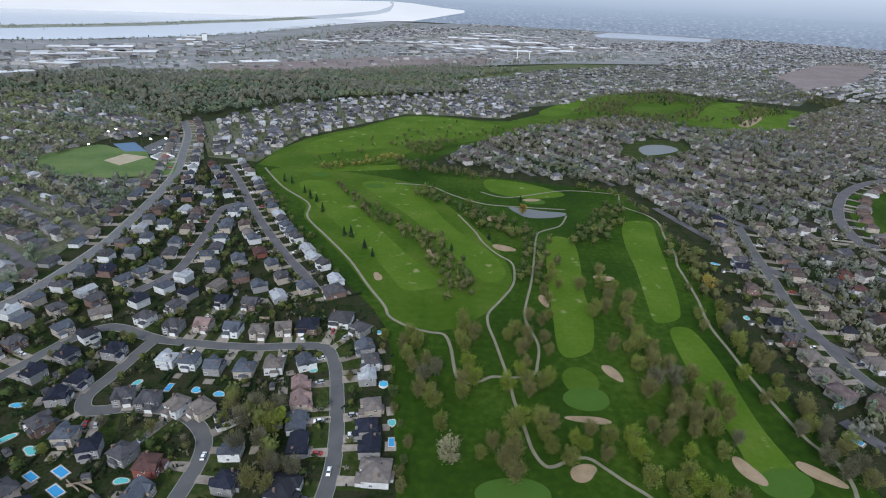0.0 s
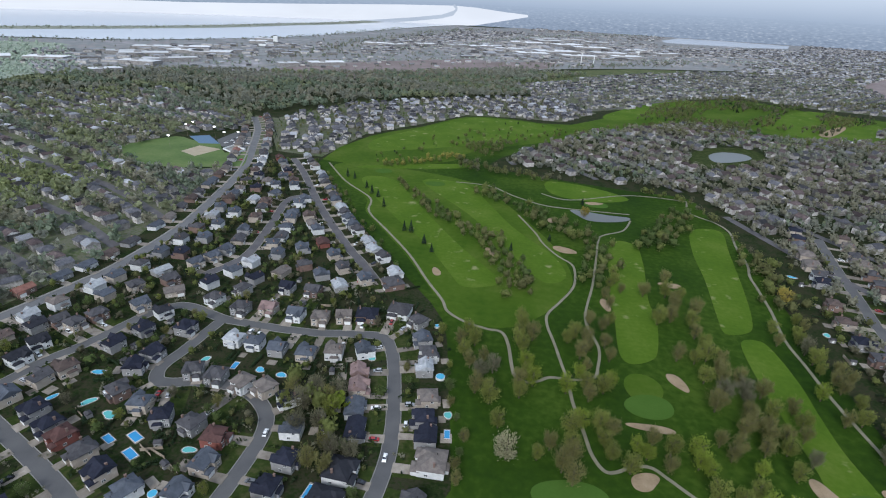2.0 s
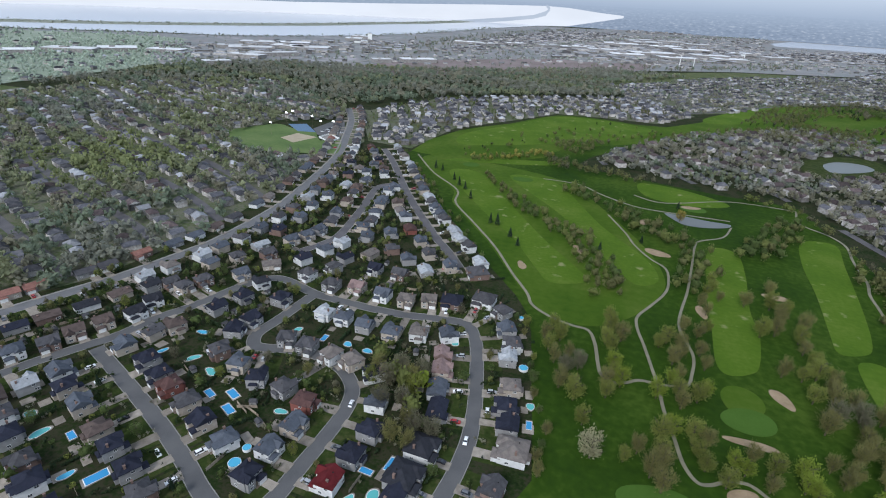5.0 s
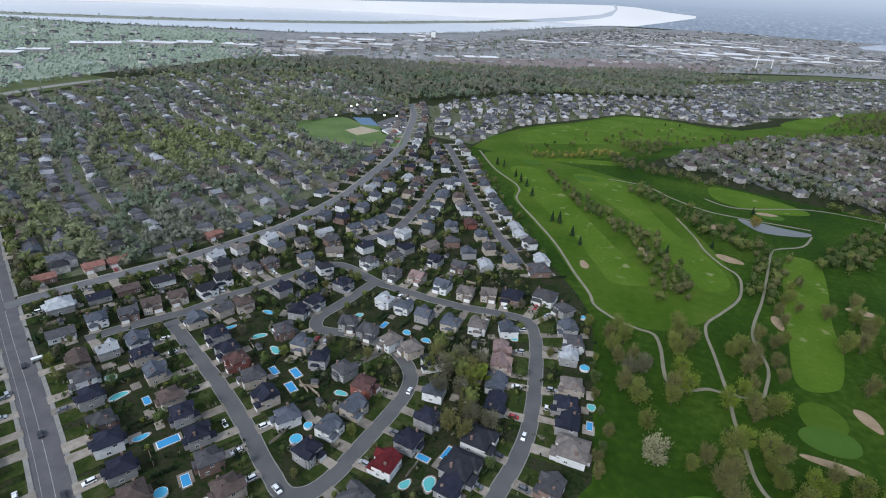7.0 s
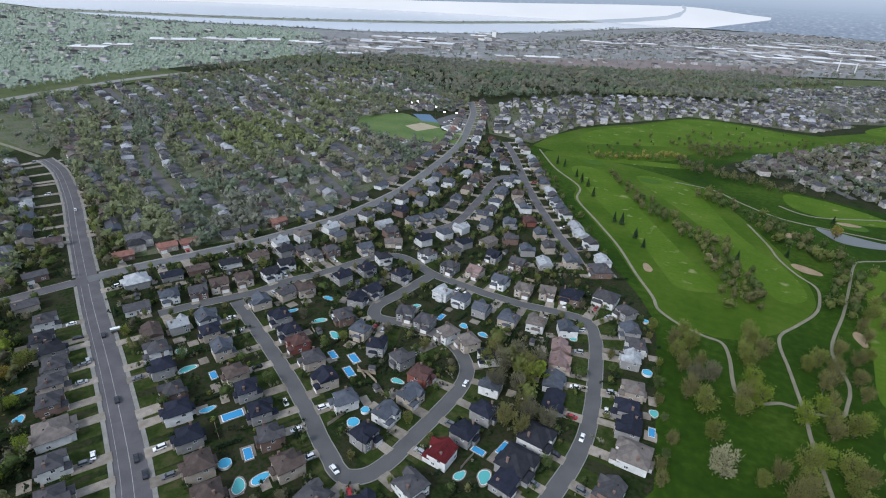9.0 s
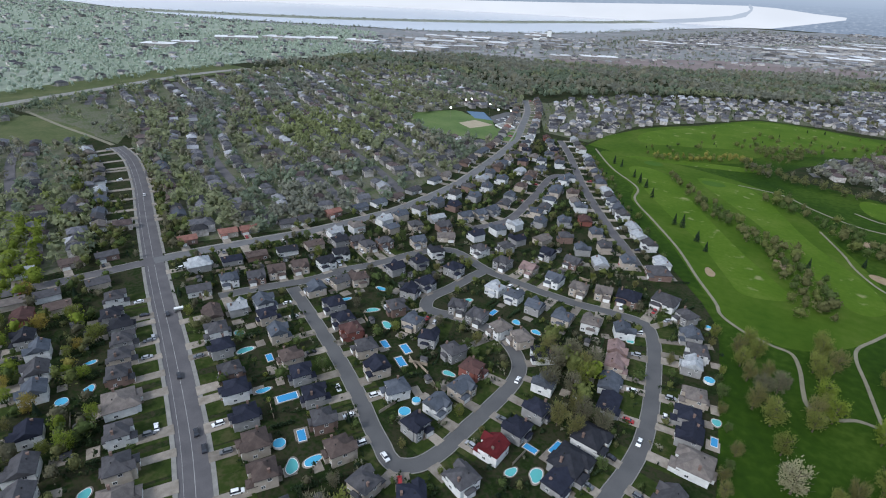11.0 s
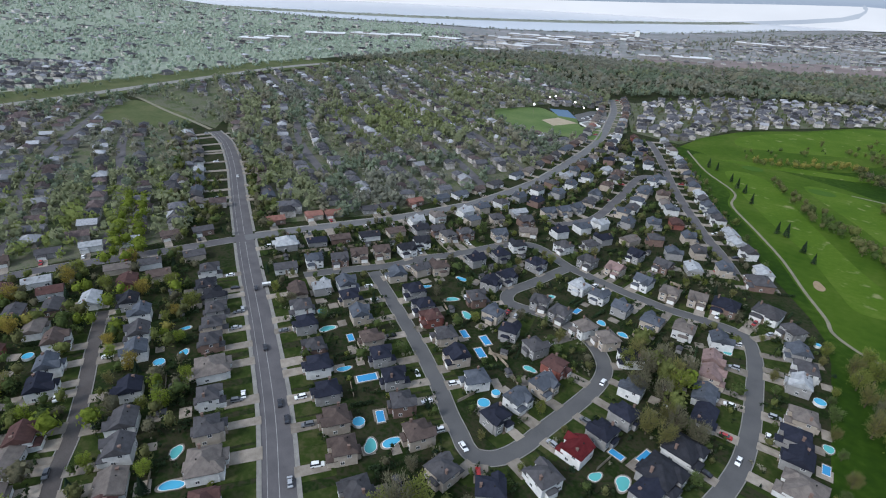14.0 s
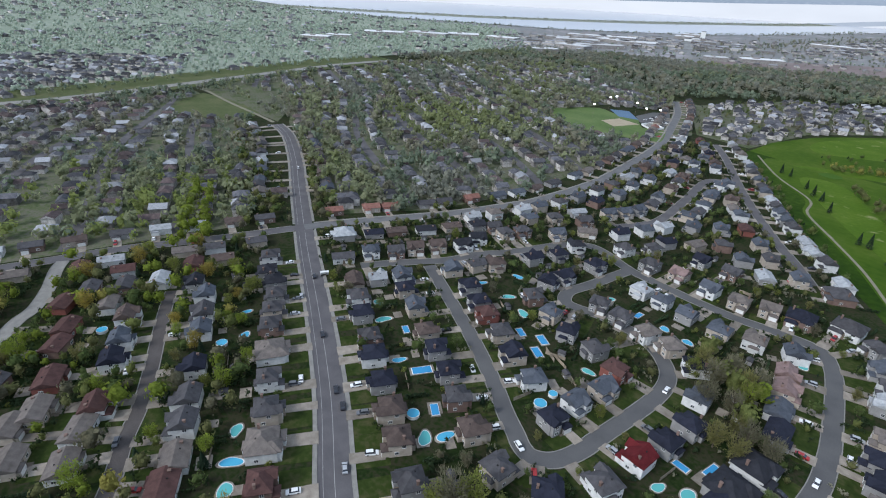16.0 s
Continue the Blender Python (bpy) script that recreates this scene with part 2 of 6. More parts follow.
def inside(poly, pts):
    poly, pts = np.array(poly, float), np.atleast_2d(pts)
    x, y = pts[:, 0], pts[:, 1]
    res = np.zeros(len(pts), bool)
    for (x0, y0), (x1, y1) in zip(poly, np.roll(poly, -1, 0)):
        c = (y0 > y) != (y1 > y)
        res ^= c & (x < (x1 - x0) * (y - y0) / (y1 - y0 + 1e-12) + x0)
    return res


def gap_to(line, pts):
    """Distance from points to a line, its direction there, and the foot."""
    pts = np.atleast_2d(pts)
    a, d = line[:-1], np.diff(line, axis=0)
    dd = (d * d).sum(1) + 1e-9
    best, way, foot = np.empty(len(pts)), np.empty((len(pts), 2)), np.empty((len(pts), 2))
    for i in range(0, len(pts), 2000):
        p = pts[i:i + 2000]
        rel = p[:, None] - a[None]
        t = np.clip((rel * d).sum(2) / dd, 0, 1)
        off = rel - t[..., None] * d
        r = np.sqrt((off * off).sum(2))
        k = r.argmin(1)
        n = np.arange(len(p))
        best[i:i + 2000], way[i:i + 2000], foot[i:i + 2000] = r[n, k], d[k] / np.sqrt(dd[k])[:, None], p - off[n, k]
    return best, way, foot


def cone_between(bm, a, b, ra, rb, n=5):
    a, b = Vector(a), Vector(b)
    d = (b - a).normalized()
    u = d.orthogonal().normalized()
    v = d.cross(u)
    A = [bm.verts.new(a + (u * math.cos(i * math.tau / n) + v * math.sin(i * math.tau / n)) * ra) for i in range(n)]
    B = [bm.verts.new(b + (u * math.cos(i * math.tau / n) + v * math.sin(i * math.tau / n)) * rb) for i in range(n)]
    for i in range(n):
        j = (i + 1) % n
        bm.faces.new((A[i], A[j], B[j], B[i]))


def clump_cloud(n, rx, ry, rz, cz, size, seed, tilt=0.6, shell=0.45):
    """Small leaf clumps spread over an uneven crown: vertices and faces."""
    g = np.random.default_rng(seed)
    d = g.normal(size=(n, 3))
    d /= np.linalg.norm(d, axis=1)[:, None]
    lob = g.normal(size=(7, 3))
    lob /= np.linalg.norm(lob, axis=1)[:, None]
    bulge = 0.72 + 0.36 * np.max(np.clip(d @ lob.T, 0, 1) ** 3, axis=1)
    rad = (shell + (1 - shell) * g.random(n) ** 0.6) * bulge
    c = d * rad[:, None] * np.array((rx, ry, rz)) + np.array((0, 0, cz))
    nrm = d + tilt * g.normal(size=(n, 3))
    nrm /= np.linalg.norm(nrm, axis=1)[:, None]
    u = np.cross(nrm, g.normal(size=(n, 3)))
    u /= np.linalg.norm(u, axis=1)[:, None] + 1e-9
    v = np.cross(nrm, u)
    s = size * g.uniform(0.6, 1.3, n)[:, None]
    k = g.uniform(0.5, 1.0, n)[:, None]
    q = np.stack([c - u * s - v * s * k * 0.3, c + v * s * k * -0.9, c + u * s + v * s * 0.2, c + v * s * k], 1)
    return q.reshape(-1, 3), np.arange(n * 4).reshape(-1, 4)


# ---- ground and far land ----
def disc(r, n=96):
    return [(r * math.cos(i * math.tau / n) - 28, r * math.sin(i * math.tau / n) - 13) for i in range(n)]


bm = bmesh.new()
bm.faces.new([bm.verts.new((x, y, 0)) for x, y in disc(4700)])
bmesh.ops.triangulate(bm, faces=bm.faces[:])
tagged(new("ground", bm_mesh("ground", bm, M["ground"])), "flat suburban ground of spring grass and bare earth", "ground", kind="structure")

# ---- roads ----
ROADS, KERBS = [], []


def road(name, pts, width, mat, label, kerb=True, walk_side=0, n=6, lift=0.0):
    line = smooth(pts, n)
    h = width / 2
    tagged(ribbon(name, line, -h, h, -0.2, 0.03 + 0.012 * len(ROADS) + lift, mat), label, "road", kind="structure")
    ROADS.append((line, h))
    if kerb:
        KERBS.append((len(ROADS) - 1, walk_side))
    return line


def edge_strips(name, i, a, b, z, mat, label, category):
    """Kerbs and sidewalks, broken where another street comes in."""
    line, _ = ROADS[i]
    dense = np.concatenate([np.linspace(p, q, 4, endpoint=False) for p, q in zip(line[:-1], line[1:])] + [line[-1:]])
    n = normals_of(dense)
    mid = dense + n * (a + b) / 2
    ok = np.ones(len(dense), bool)
    for j, (other, h) in enumerate(ROADS):
        if j != i:
            ok &= gap_to(other, mid)[0] > h + 0.6
    k = 0
    while k < len(dense):
        e = k
        while e < len(dense) and ok[e]:
            e += 1
        if e - k > 3:
            N = n[k:e]
            A, B = dense[k:e] + N * a, dense[k:e] + N * b
            m = e - k
            verts = [(*p, -0.2) for p in A] + [(*p, z) for p in A] + [(*p, z) for p in B] + [(*p, -0.2) for p in B]
            faces = [(r * m + q, r * m + q + 1, (r + 1) * m + q + 1, (r + 1) * m + q) for q in range(m - 1) for r in range(3)]
            if b > a:
                faces = [f[::-1] for f in faces]
            tagged(new(name, mesh_of(name, verts, faces, [mat])), label, category, kind="structure")
        k = e + 1


BOUL = road("road_boulevard", [(-118, 24), (-134, 29), (-148, 35), (-187, 58), (-240, 85), (-294, 111), (-328, 128), (-395, 162), (-459, 195), (-529, 226), (-575, 238)], 10.6, M["old_asphalt"], "wide grey asphalt boulevard with worn lanes", walk_side=2)
AVB = road("road_avenue", [(-328, 128), (-320, 148), (-304, 182), (-287, 218), (-273, 261), (-266, 291), (-263, 355), (-269, 409), (-281, 484), (-294, 539), (-320, 612), (-354, 700), (-394, 776)], 8.2, M["pale_asphalt"], "curving grey avenue bordered by houses", walk_side=1)
AVL = road("road_avenue_west", [(-385, -54), (-376, -20), (-370, 4), (-364, 29), (-354, 56), (-343, 84), (-328, 128)], 8.0, M["old_asphalt"], "straight grey avenue under trees")
STC = road("road_crescent", [(-241, 156), (-201, 137), (-175, 124), (-152, 111)] + [(-138, 102), (-129, 97), (-124, 94), (-119, 93), (-114, 96), (-111, 101), (-109, 109), (-108, 120), (-106, 138), (-105, 153), (-106, 164), (-110, 173), (-120, 182), (-134, 187), (-151, 187), (-162, 184)]+[(-169, 184), (-173, 189), (-174, 196), (-171, 209), (-168, 228), (-166, 240)], 6.5, M["asphalt"], "smooth dark asphalt crescent with pale kerbs")
STD = road("road_loop", [(-264, 126), (-257, 140), (-247, 156), (-239, 169), (-233, 188), (-225, 202), (-218, 219), (-211, 236), (-201, 249), (-189, 250), (-167, 242), (-152, 240), (-128, 238), (-107, 238), (-87, 241), (-71, 241), (-64, 231), (-59, 216), (-52, 182), (-50, 168), (-49, 154), (-50, 138), (-52, 125), (-54, 110)], 6.5, M["asphalt"], "residential asphalt street looping past the golf course")
STF = road("road_court", [(-186, 455), (-206, 443), (-197, 379), (-191, 333), (-193, 313), (-204, 290)], 6.8, M["old_asphalt"], "short grey residential street")
STG = road("road_golf_side", [(-253, 574), (-222, 523), (-174, 434), (-129, 361), (-105, 327), (-92, 307)], 6.8, M["old_asphalt"], "grey residential street running along the golf course")
STH = road("road_west", [(-300, 39), (-287, 32), (-268, 23), (-246, 13), (-226, 3), (-212, -6), (-200, -12), (-193, -16), (-181, -24)], 5.4, M["brown_asphalt"], "narrow worn street between bungalows")
STI = road("road_west_curve", [(-291, -40), (-305, -28), (-315, -21), (-323, -13), (-339, -5), (-356, 1), (-366, 6)], 6.0, M["concrete"], "pale curving street under trees")
STJ = road("road_east", [(267, 459), (251, 397), (240, 347), (232, 314), (229, 293), (228, 268), (227, 246), (229, 231), (233, 224), (243, 210)], 7.5, M["asphalt"], "grey residential street east of the golf course")
STK = road("road_east_ring", [(606, 660), (538, 638), (483, 608), (432, 561), (386, 496), (366, 445), (360, 409), (372, 369)], 9.5, M["old_asphalt"], "wide pale collector road bending round a park")
ROADS_BEFORE = len(ROADS)
HWY = road("road_highway", [(-845, -98), (-814, 32), (-824, 147), (-860, 305), (-912, 535), (-912, 664)], 18.0, M["concrete"], "distant straight highway beyond the suburb", kerb=False, lift=0.6)

ROADS[ROADS_BEFORE] = (HWY, 24.0)
for a, b in ((-27, -9.1), (9.1, 80)):
    tagged(ribbon("verge", HWY, a, b, -0.2, 0.62, M["meadow"]), "open grass verge along the highway", "verge", kind="structure")
for i, walk_side in KERBS:
    h = ROADS[i][1]
    for sd in (-1, 1):
        edge_strips("kerb", i, sd * h, sd * (h + 0.35), 0.2, M["concrete"], "pale concrete kerb along the street", "kerb")
        if walk_side in (sd, 2):
            edge_strips("sidewalk", i, sd * (h + 0.36), sd * (h + 1.6), 0.18, M["concrete"], "concrete sidewalk beside the street", "sidewalk")
M["worn"] = spread("worn_lane_paint", (0.3, 0.29, 0.28), 0.3, scale=0.3)
edge_strips("lane_line", 0, -0.1, 0.1, 0.07, M["worn"], "faded painted centre line", "road marking")
edge_strips("lane_line", 0, 3.5, 3.65, 0.07, M["worn"], "faded painted lane line", "road marking")

# ---- golf course ----
GOLF = [(-19, 117), (-21, 144), (-29, 204), (-40, 266), (-72, 316), (-98, 356), (-138, 418), (-186, 502), (-222, 570), (-196, 710), (-136, 794), (-76, 894), (-1, 898), (93, 888), (217, 1048), (378, 1227), (508, 1306), (611, 1184), (732, 1120), (575, 907), (416, 874), (302, 960), (135, 854), (48, 743), (-27, 616), (32, 580), (124, 554), (180, 543), (185, 493), (194, 413), (183, 342), (179, 288), (176, 247), (174, 202), (180, 177), (180, 155), (167, 126)]
sheet("golf_rough", GOLF, 0.05, M["rough_turf"], "dark green rough of the golf course", "turf", 3)
FAIRWAYS = [
    [(159, 453), (184, 456), (176, 411), (162, 340), (152, 300), (144, 287), (130, 284), (132, 305), (140, 355), (146, 407)],
    [(136, 275), (148, 279), (152, 268), (153, 240), (151, 216), (150, 192), (152, 172), (152, 160), (131, 162), (132, 177), (132, 207), (132, 244)],
    [(81, 406), (101, 408), (100, 370), (92, 317), (91, 288), (84, 256), (77, 246), (66, 242), (62, 252), (65, 285), (69, 330)],
    [(-158, 520), (-124, 526), (-75, 437), (-40, 375), (-16, 339), (-7, 319), (-30, 309), (-43, 328), (-66, 372), (-104, 426)],
    [(-95, 530), (-47, 528), (0, 426), (32, 373), (40, 340), (27, 326), (13, 342), (-9, 390), (-41, 448)],
    [(-185, 696), (-135, 783), (-75, 880), (-1, 888), (72, 852), (50, 796), (-46, 708), (-142, 647), (-179, 640)],
    [(38, 564), (81, 557), (118, 525), (80, 508), (41, 523)],
    [(167, 1006), (328, 1228), (387, 1215), (268, 1032), (180, 956)],
    [(442, 1020), (608, 1204), (672, 1076), (566, 927), (499, 891), (436, 967)],
    [(-65, 586), (-54, 607), (-153, 576), (-168, 559)],
]
M["semi"] = ramp_mat("semi_rough", [(0.034, 0.07, 0.007), (0.052, 0.092, 0.01), (0.078, 0.11, 0.019)], 0.02, 0.2, bump=0.2, spec=0.03)
sheet("semi_rough", [(-221, 580), (-197, 708), (-137, 792), (-77, 892), (-1, 896), (92, 886), (215, 1045), (376, 1224), (506, 1302), (609, 1182), (728, 1118), (575, 909), (426, 918), (298, 985), (83, 777), (-45, 682), (-68, 621), (-129, 580)], 0.07, M["semi"], "half-mown green turf at the far end", "turf", 2)
sheet("semi_rough", [(-200, 566), (-151, 574), (-61, 549), (-23, 514), (29, 405), (44, 345), (37, 311), (19, 281), (-3, 264), (-28, 268), (-44, 288), (-59, 314), (-79, 351), (-104, 390), (-130, 430), (-139, 465), (-177, 512)], 0.09, M["semi"], "half-mown green turf between fairways", "turf", 4)
for f in FAIRWAYS:
    sheet("fairway", f, 0.12, M["fairway"], "mown light green golf fairway", "fairway", 5)


def ellipse(x, y, rx, ry, turn=0.0, n=28, wob=0.12, seed=0):
    r = random.Random(seed)
    ph, ph2 = r.uniform(0, 6.28), r.uniform(0, 6.28)
    c, s = math.cos(turn), math.sin(turn)
    out = []
    for i in range(n):
        a = i * math.tau / n
        k = 1 + wob * math.sin(2 * a + ph) + 0.5 * wob * math.sin(3 * a + ph2)
        u, v = rx * k * math.cos(a), ry * k * math.sin(a)
        out.append((x + c * u - s * v, y + s * u + c * v))
    return out


for i, (x, y, rx, ry, a) in enumerate(((69, 208, 12.5, 8.5, 0.1), (26, 148, 15, 9, 0), (143, 160, 13, 8, 0.2), (-142, 554, 9, 9, 0), (-80, 524, 10, 8, 0), (82, 500, 12, 8, 0))):
    sheet("putting_green", ellipse(x, y, rx, ry, a, wob=0.05, seed=i), 0.2, M["green"], "smooth round putting green", "green", 1)
for i, (x, y, rx, ry, a) in enumerate(((88, 230, 8, 3.4, 1.9), (67, 193, 10, 2.6, -0.1), (57, 161, 6.5, 4.2, 0.3), (42, 385, 10, 5, -0.6), (62, 304, 3.2, 7, 0.1), (112, 341, 7, 4, 0), (-14, 368, 4, 8, 0.5),
                                       (130, 166, 4.5, 7.5, 0.35), (161, 166, 9, 4, -0.75), (-52, 327, 3, 6, 0.2), (80, 503, 9, 4, 0.3), (36, 448, 4, 6, 0))):
    sheet("sand_bunker", ellipse(x, y, rx, ry, a, wob=0.14, seed=i + 20), 0.24, M["sand"], "tan sand bunker sunk in the turf", "bunker", 1)
sheet("golf_pond", [(55, 479), (68, 478), (90, 473), (108, 471), (104, 462), (86, 455), (70, 455), (62, 464)], 0.15, M["pond"], "still grey pond on the golf course", "pond")
sheet("east_pond_bank", [(239, 742), (288, 794), (339, 794), (337, 741), (279, 684), (233, 682)], 0.1, M["lawn"], "grass bank round the pond", "bank")
sheet("east_pond", [(264, 743), (288, 767), (316, 766), (319, 741), (285, 714), (261, 709)], 0.2, M["pond"], "still grey pond among houses", "pond")
sheet("fairway", ellipse(69, 222, 9.5, 12, 0.1, wob=0.05, seed=91), 0.13, M["semi"], "mown apron before the putting green", "fairway", 1)
PATHS = []
for p, w in (([(-209, 569), (-172, 509), (-135, 465), (-127, 430), (-101, 390), (-76, 351), (-57, 314), (-43, 289), (-38, 276), (-26, 266), (-13, 261), (-4, 259), (-0, 247), (2, 229), (4, 220), (10, 216), (16, 218)], 2.6),
             ([(6, 454), (20, 416), (26, 394), (36, 373), (46, 359), (46, 337), (42, 320), (32, 300), (24, 285), (23, 272), (26, 254), (29, 233), (31, 219), (32, 204), (35, 185), (37, 172), (41, 164), (46, 164), (53, 168), (61, 169), (67, 164), (74, 157), (82, 150), (89, 140)], 2.3),
             ([(16, 218), (22, 222), (30, 222)], 2.6),
             ([(31, 222), (38, 223), (45, 226), (48, 235), (51, 254), (47, 284), (57, 329), (64, 366), (72, 410), (78, 423), (97, 438), (108, 464)], 2.2),
             ([(177, 534), (170, 499), (186, 478), (192, 457), (186, 424), (182, 389), (176, 368), (174, 350), (170, 316), (164, 284), (164, 257), (164, 231), (166, 201), (168, 186), (173, 173), (172, 161), (167, 150)], 2.6),
             ([(-60, 536), (-24, 532), (0, 508), (28, 487), (55, 482), (110, 480)], 2.6),
             ([(30, 521), (58, 508), (121, 538), (177, 534)], 2.6)):
    line = smooth(p, 6)
    PATHS.append(line)
    tagged(ribbon("cart_path", line, -w * 0.36, w * 0.36, -0.2, 0.18, M["cart_path"]), "pale winding cart path across the turf", "path", kind="structure")

sheet("meadow", [(-696, 171), (-773, 238), (-633, 247), (-632, 196)], 0.06, M["meadow"], "open dull green meadow beyond the houses", "meadow", 3)
tagged(ribbon("meadow_path", smooth([(-584, 239), (-627, 241), (-697, 242), (-790, 248)], 5), -2, 2, -0.2, 0.2, M["cart_path"]), "pale path along the meadow", "path", kind="structure")
sheet("sand_waste", [(504, 949), (554, 1010), (594, 1046), (582, 1016), (516, 934)], 0.25, M["sand"], "pale bare ground at the far end of the course", "bare ground", 2)
sheet("ring_park", [(440, 562), (516, 609), (601, 637), (410, 383), (382, 406), (380, 440), (392, 482)], 0.06, M["rough_turf"], "green park inside the ring road", "park", 3)

# ---- school field ----
M["school_turf"] = ramp_mat("school_turf", [(0.06, 0.1, 0.028), (0.09, 0.135, 0.038), (0.125, 0.155, 0.055)], 0.03, 0.3)
sheet("car_park", [(-376, 628), (-374, 671), (-358, 685), (-335, 638), (-323, 598), (-345, 602), (-354, 599)], 0.12, M["asphalt"], "grey car park beside the playing field", "car park", 1)


def skating_rink(pts):
    root = new("skating_rink")
    c = np.mean(pts, axis=0)
    root.location = (c[0], c[1], 0.14)
    p = [(x - c[0], y - c[1]) for x, y in pts]
    bm = bmesh.new()
    prism(bm, p, 0, 0.1)
    part("floor", bm, M["concrete"], root, "bare grey concrete floor")
    for a, b in zip(p, p[1:] + p[:1]):
        n = Vector((b[1] - a[1], a[0] - b[0])).normalized() * 0.35
        bm = bmesh.new()
        prism(bm, [(a[0] - n.x, a[1] - n.y), (b[0] - n.x, b[1] - n.y), (b[0] + n.x, b[1] + n.y), (a[0] + n.x, a[1] + n.y)], 0.1, 1.7)
        part("board", bm, M["trim"], root, "white rink board")
    tagged(root, "empty outdoor skating rink with white boards", "rink")


skating_rink([(-346, 587), (-342, 606), (-320, 591), (-323, 570)])
sheet("school_field", [(-467, 513), (-470, 555), (-459, 587), (-432, 630), (-401, 618), (-371, 620), (-338, 575), (-321, 593), (-301, 554), (-296, 524), (-329, 517), (-362, 506), (-406, 510), (-406, 482), (-434, 483)], 0.05, M["school_turf"], "green school playing field", "field", 3)
M["diamond"] = ramp_mat("diamond_clay", [(0.3, 0.25, 0.17), (0.38, 0.32, 0.23)], 0.1, 1.0)
sheet("ball_diamond", [(-388, 567), (-381, 596), (-349, 588), (-362, 552)], 0.15, M["diamond"], "sandy ball diamond", "field", 1)
sheet("court", [(-418, 636), (-397, 648), (-363, 611), (-387, 606)], 0.15, spread("blue_court", (0.1, 0.16, 0.24), 0.15), "blue sports court", "court", 1)

# ---- houses ----
def hip_roof(bm, x0, x1, y0, y1, z, rise, over=0.5, gable=False, along="x", thick=0.22):
    x0, x1, y0, y1 = x0 - over, x1 + over, y0 - over, y1 + over
    w, d = x1 - x0, y1 - y0
    ins = 0.0 if gable else min(w, d) / 2 * 0.98
    if along == "x":
        r = [(x0 + ins, (y0 + y1) / 2), (x1 - ins, (y0 + y1) / 2)]
    else:
        r = [((x0 + x1) / 2, y0 + ins), ((x0 + x1) / 2, y1 - ins)]
    c = [(x0, y0), (x1, y0), (x1, y1), (x0, y1)]
    lo = [bm.verts.new((*p, z - thick)) for p in c]
    ev = [bm.verts.new((*p, z)) for p in c]
    a, b = [bm.verts.new((*p, z + rise)) for p in r]
    bm.faces.new(lo[::-1])
    for i in range(4):
        j = (i + 1) % 4
        bm.faces.new((lo[i], lo[j], ev[j], ev[i]))
    if along == "x":
        for f in ((ev[0], ev[1], b, a), (ev[1], ev[2], b), (ev[2], ev[3], a, b), (ev[3], ev[0], a)):
            bm.faces.new(f)
    else:
        for f in ((ev[0], ev[1], a), (ev[1], ev[2], b, a), (ev[2], ev[3], b), (ev[3], ev[0], a, b)):
            bm.faces.new(f)


def gable_wall(bm, x0, x1, y, z, rise, t=0.12):
    """A triangle of wall under a gable that faces the street, on the plane y."""
    pts = [(x0, z), (x1, z), ((x0 + x1) / 2, z + rise)]
    a, b = [bm.verts.new((x, y, h)) for x, h in pts], [bm.verts.new((x, y + t, h)) for x, h in pts]
    bm.faces.new(a), bm.faces.new(b[::-1])
    for i in range(3):
        j = (i + 1) % 3
        bm.faces.new((a[j], a[i], b[i], b[j]))


def gable_wall_side(bm, y0, y1, x, z, rise, t=0.12):
    pts = [(y0, z), (y1, z), ((y0 + y1) / 2, z + rise)]
    a, b = [bm.verts.new((x, y, h)) for y, h in pts], [bm.verts.new((x + t, y, h)) for y, h in pts]
    bm.faces.new(a), bm.faces.new(b[::-1])
    for i in range(3):
        j = (i + 1) % 3
        bm.faces.new((a[j], a[i], b[i], b[j]))


def window_meshes():
    bm = bmesh.new()
    for x0, x1, z0, z1 in ((-0.8, -0.68, 0, 1.3), (0.68, 0.8, 0, 1.3), (-0.68, 0.68, 0, 0.12), (-0.68, 0.68, 1.18, 1.3), (-0.05, 0.05, 0.12, 1.18)):
        box(bm, x0, x1, -0.1, 0.02, z0, z1)
    fr = bm_mesh("window", bm, M["trim"])
    bm = bmesh.new()
    box(bm, -0.68, 0.68, -0.04, 0.0, 0.12, 1.18)
    return fr, bm_mesh("pane", bm, M["glass"])


WIN_FRAME, WIN_PANE = window_meshes()


def add_window(root, x, y, z, turn, scale=1.0, tall=1.0, panes=True):
    w = new("window", WIN_FRAME)
    w.parent = root
    w.matrix_basis = pose(x, y, z, 0, 0, turn) @ Matrix.Diagonal((scale, 1, tall, 1))
    if panes:
        p = new("pane", WIN_PANE)
        p.parent = w


def trims(root, s, kind, W, D, H, R, y0):
    bm = bmesh.new()
    dx = -s * 0.1
    box(bm, dx - 0.55, dx + 0.55, y0 - (1.66 if kind in "hw" else 0.06), y0, 0.3, 2.45)
    box(bm, dx - 0.9, dx + 0.9, y0 - 2.6, y0 - 0.06, 0, 0.3)
    part("front_door", bm, M["wood"], root, "dark front door over a step")
    bm = bmesh.new()
    box(bm, -W * 0.12 - 0.22, -W * 0.12 + 0.22, D * 0.17 - 0.22, D * 0.17 + 0.22, H + R * 0.3, H + R * 0.82)
    part("roof_vent", bm, M["tyre"], root, "small dark roof vent")


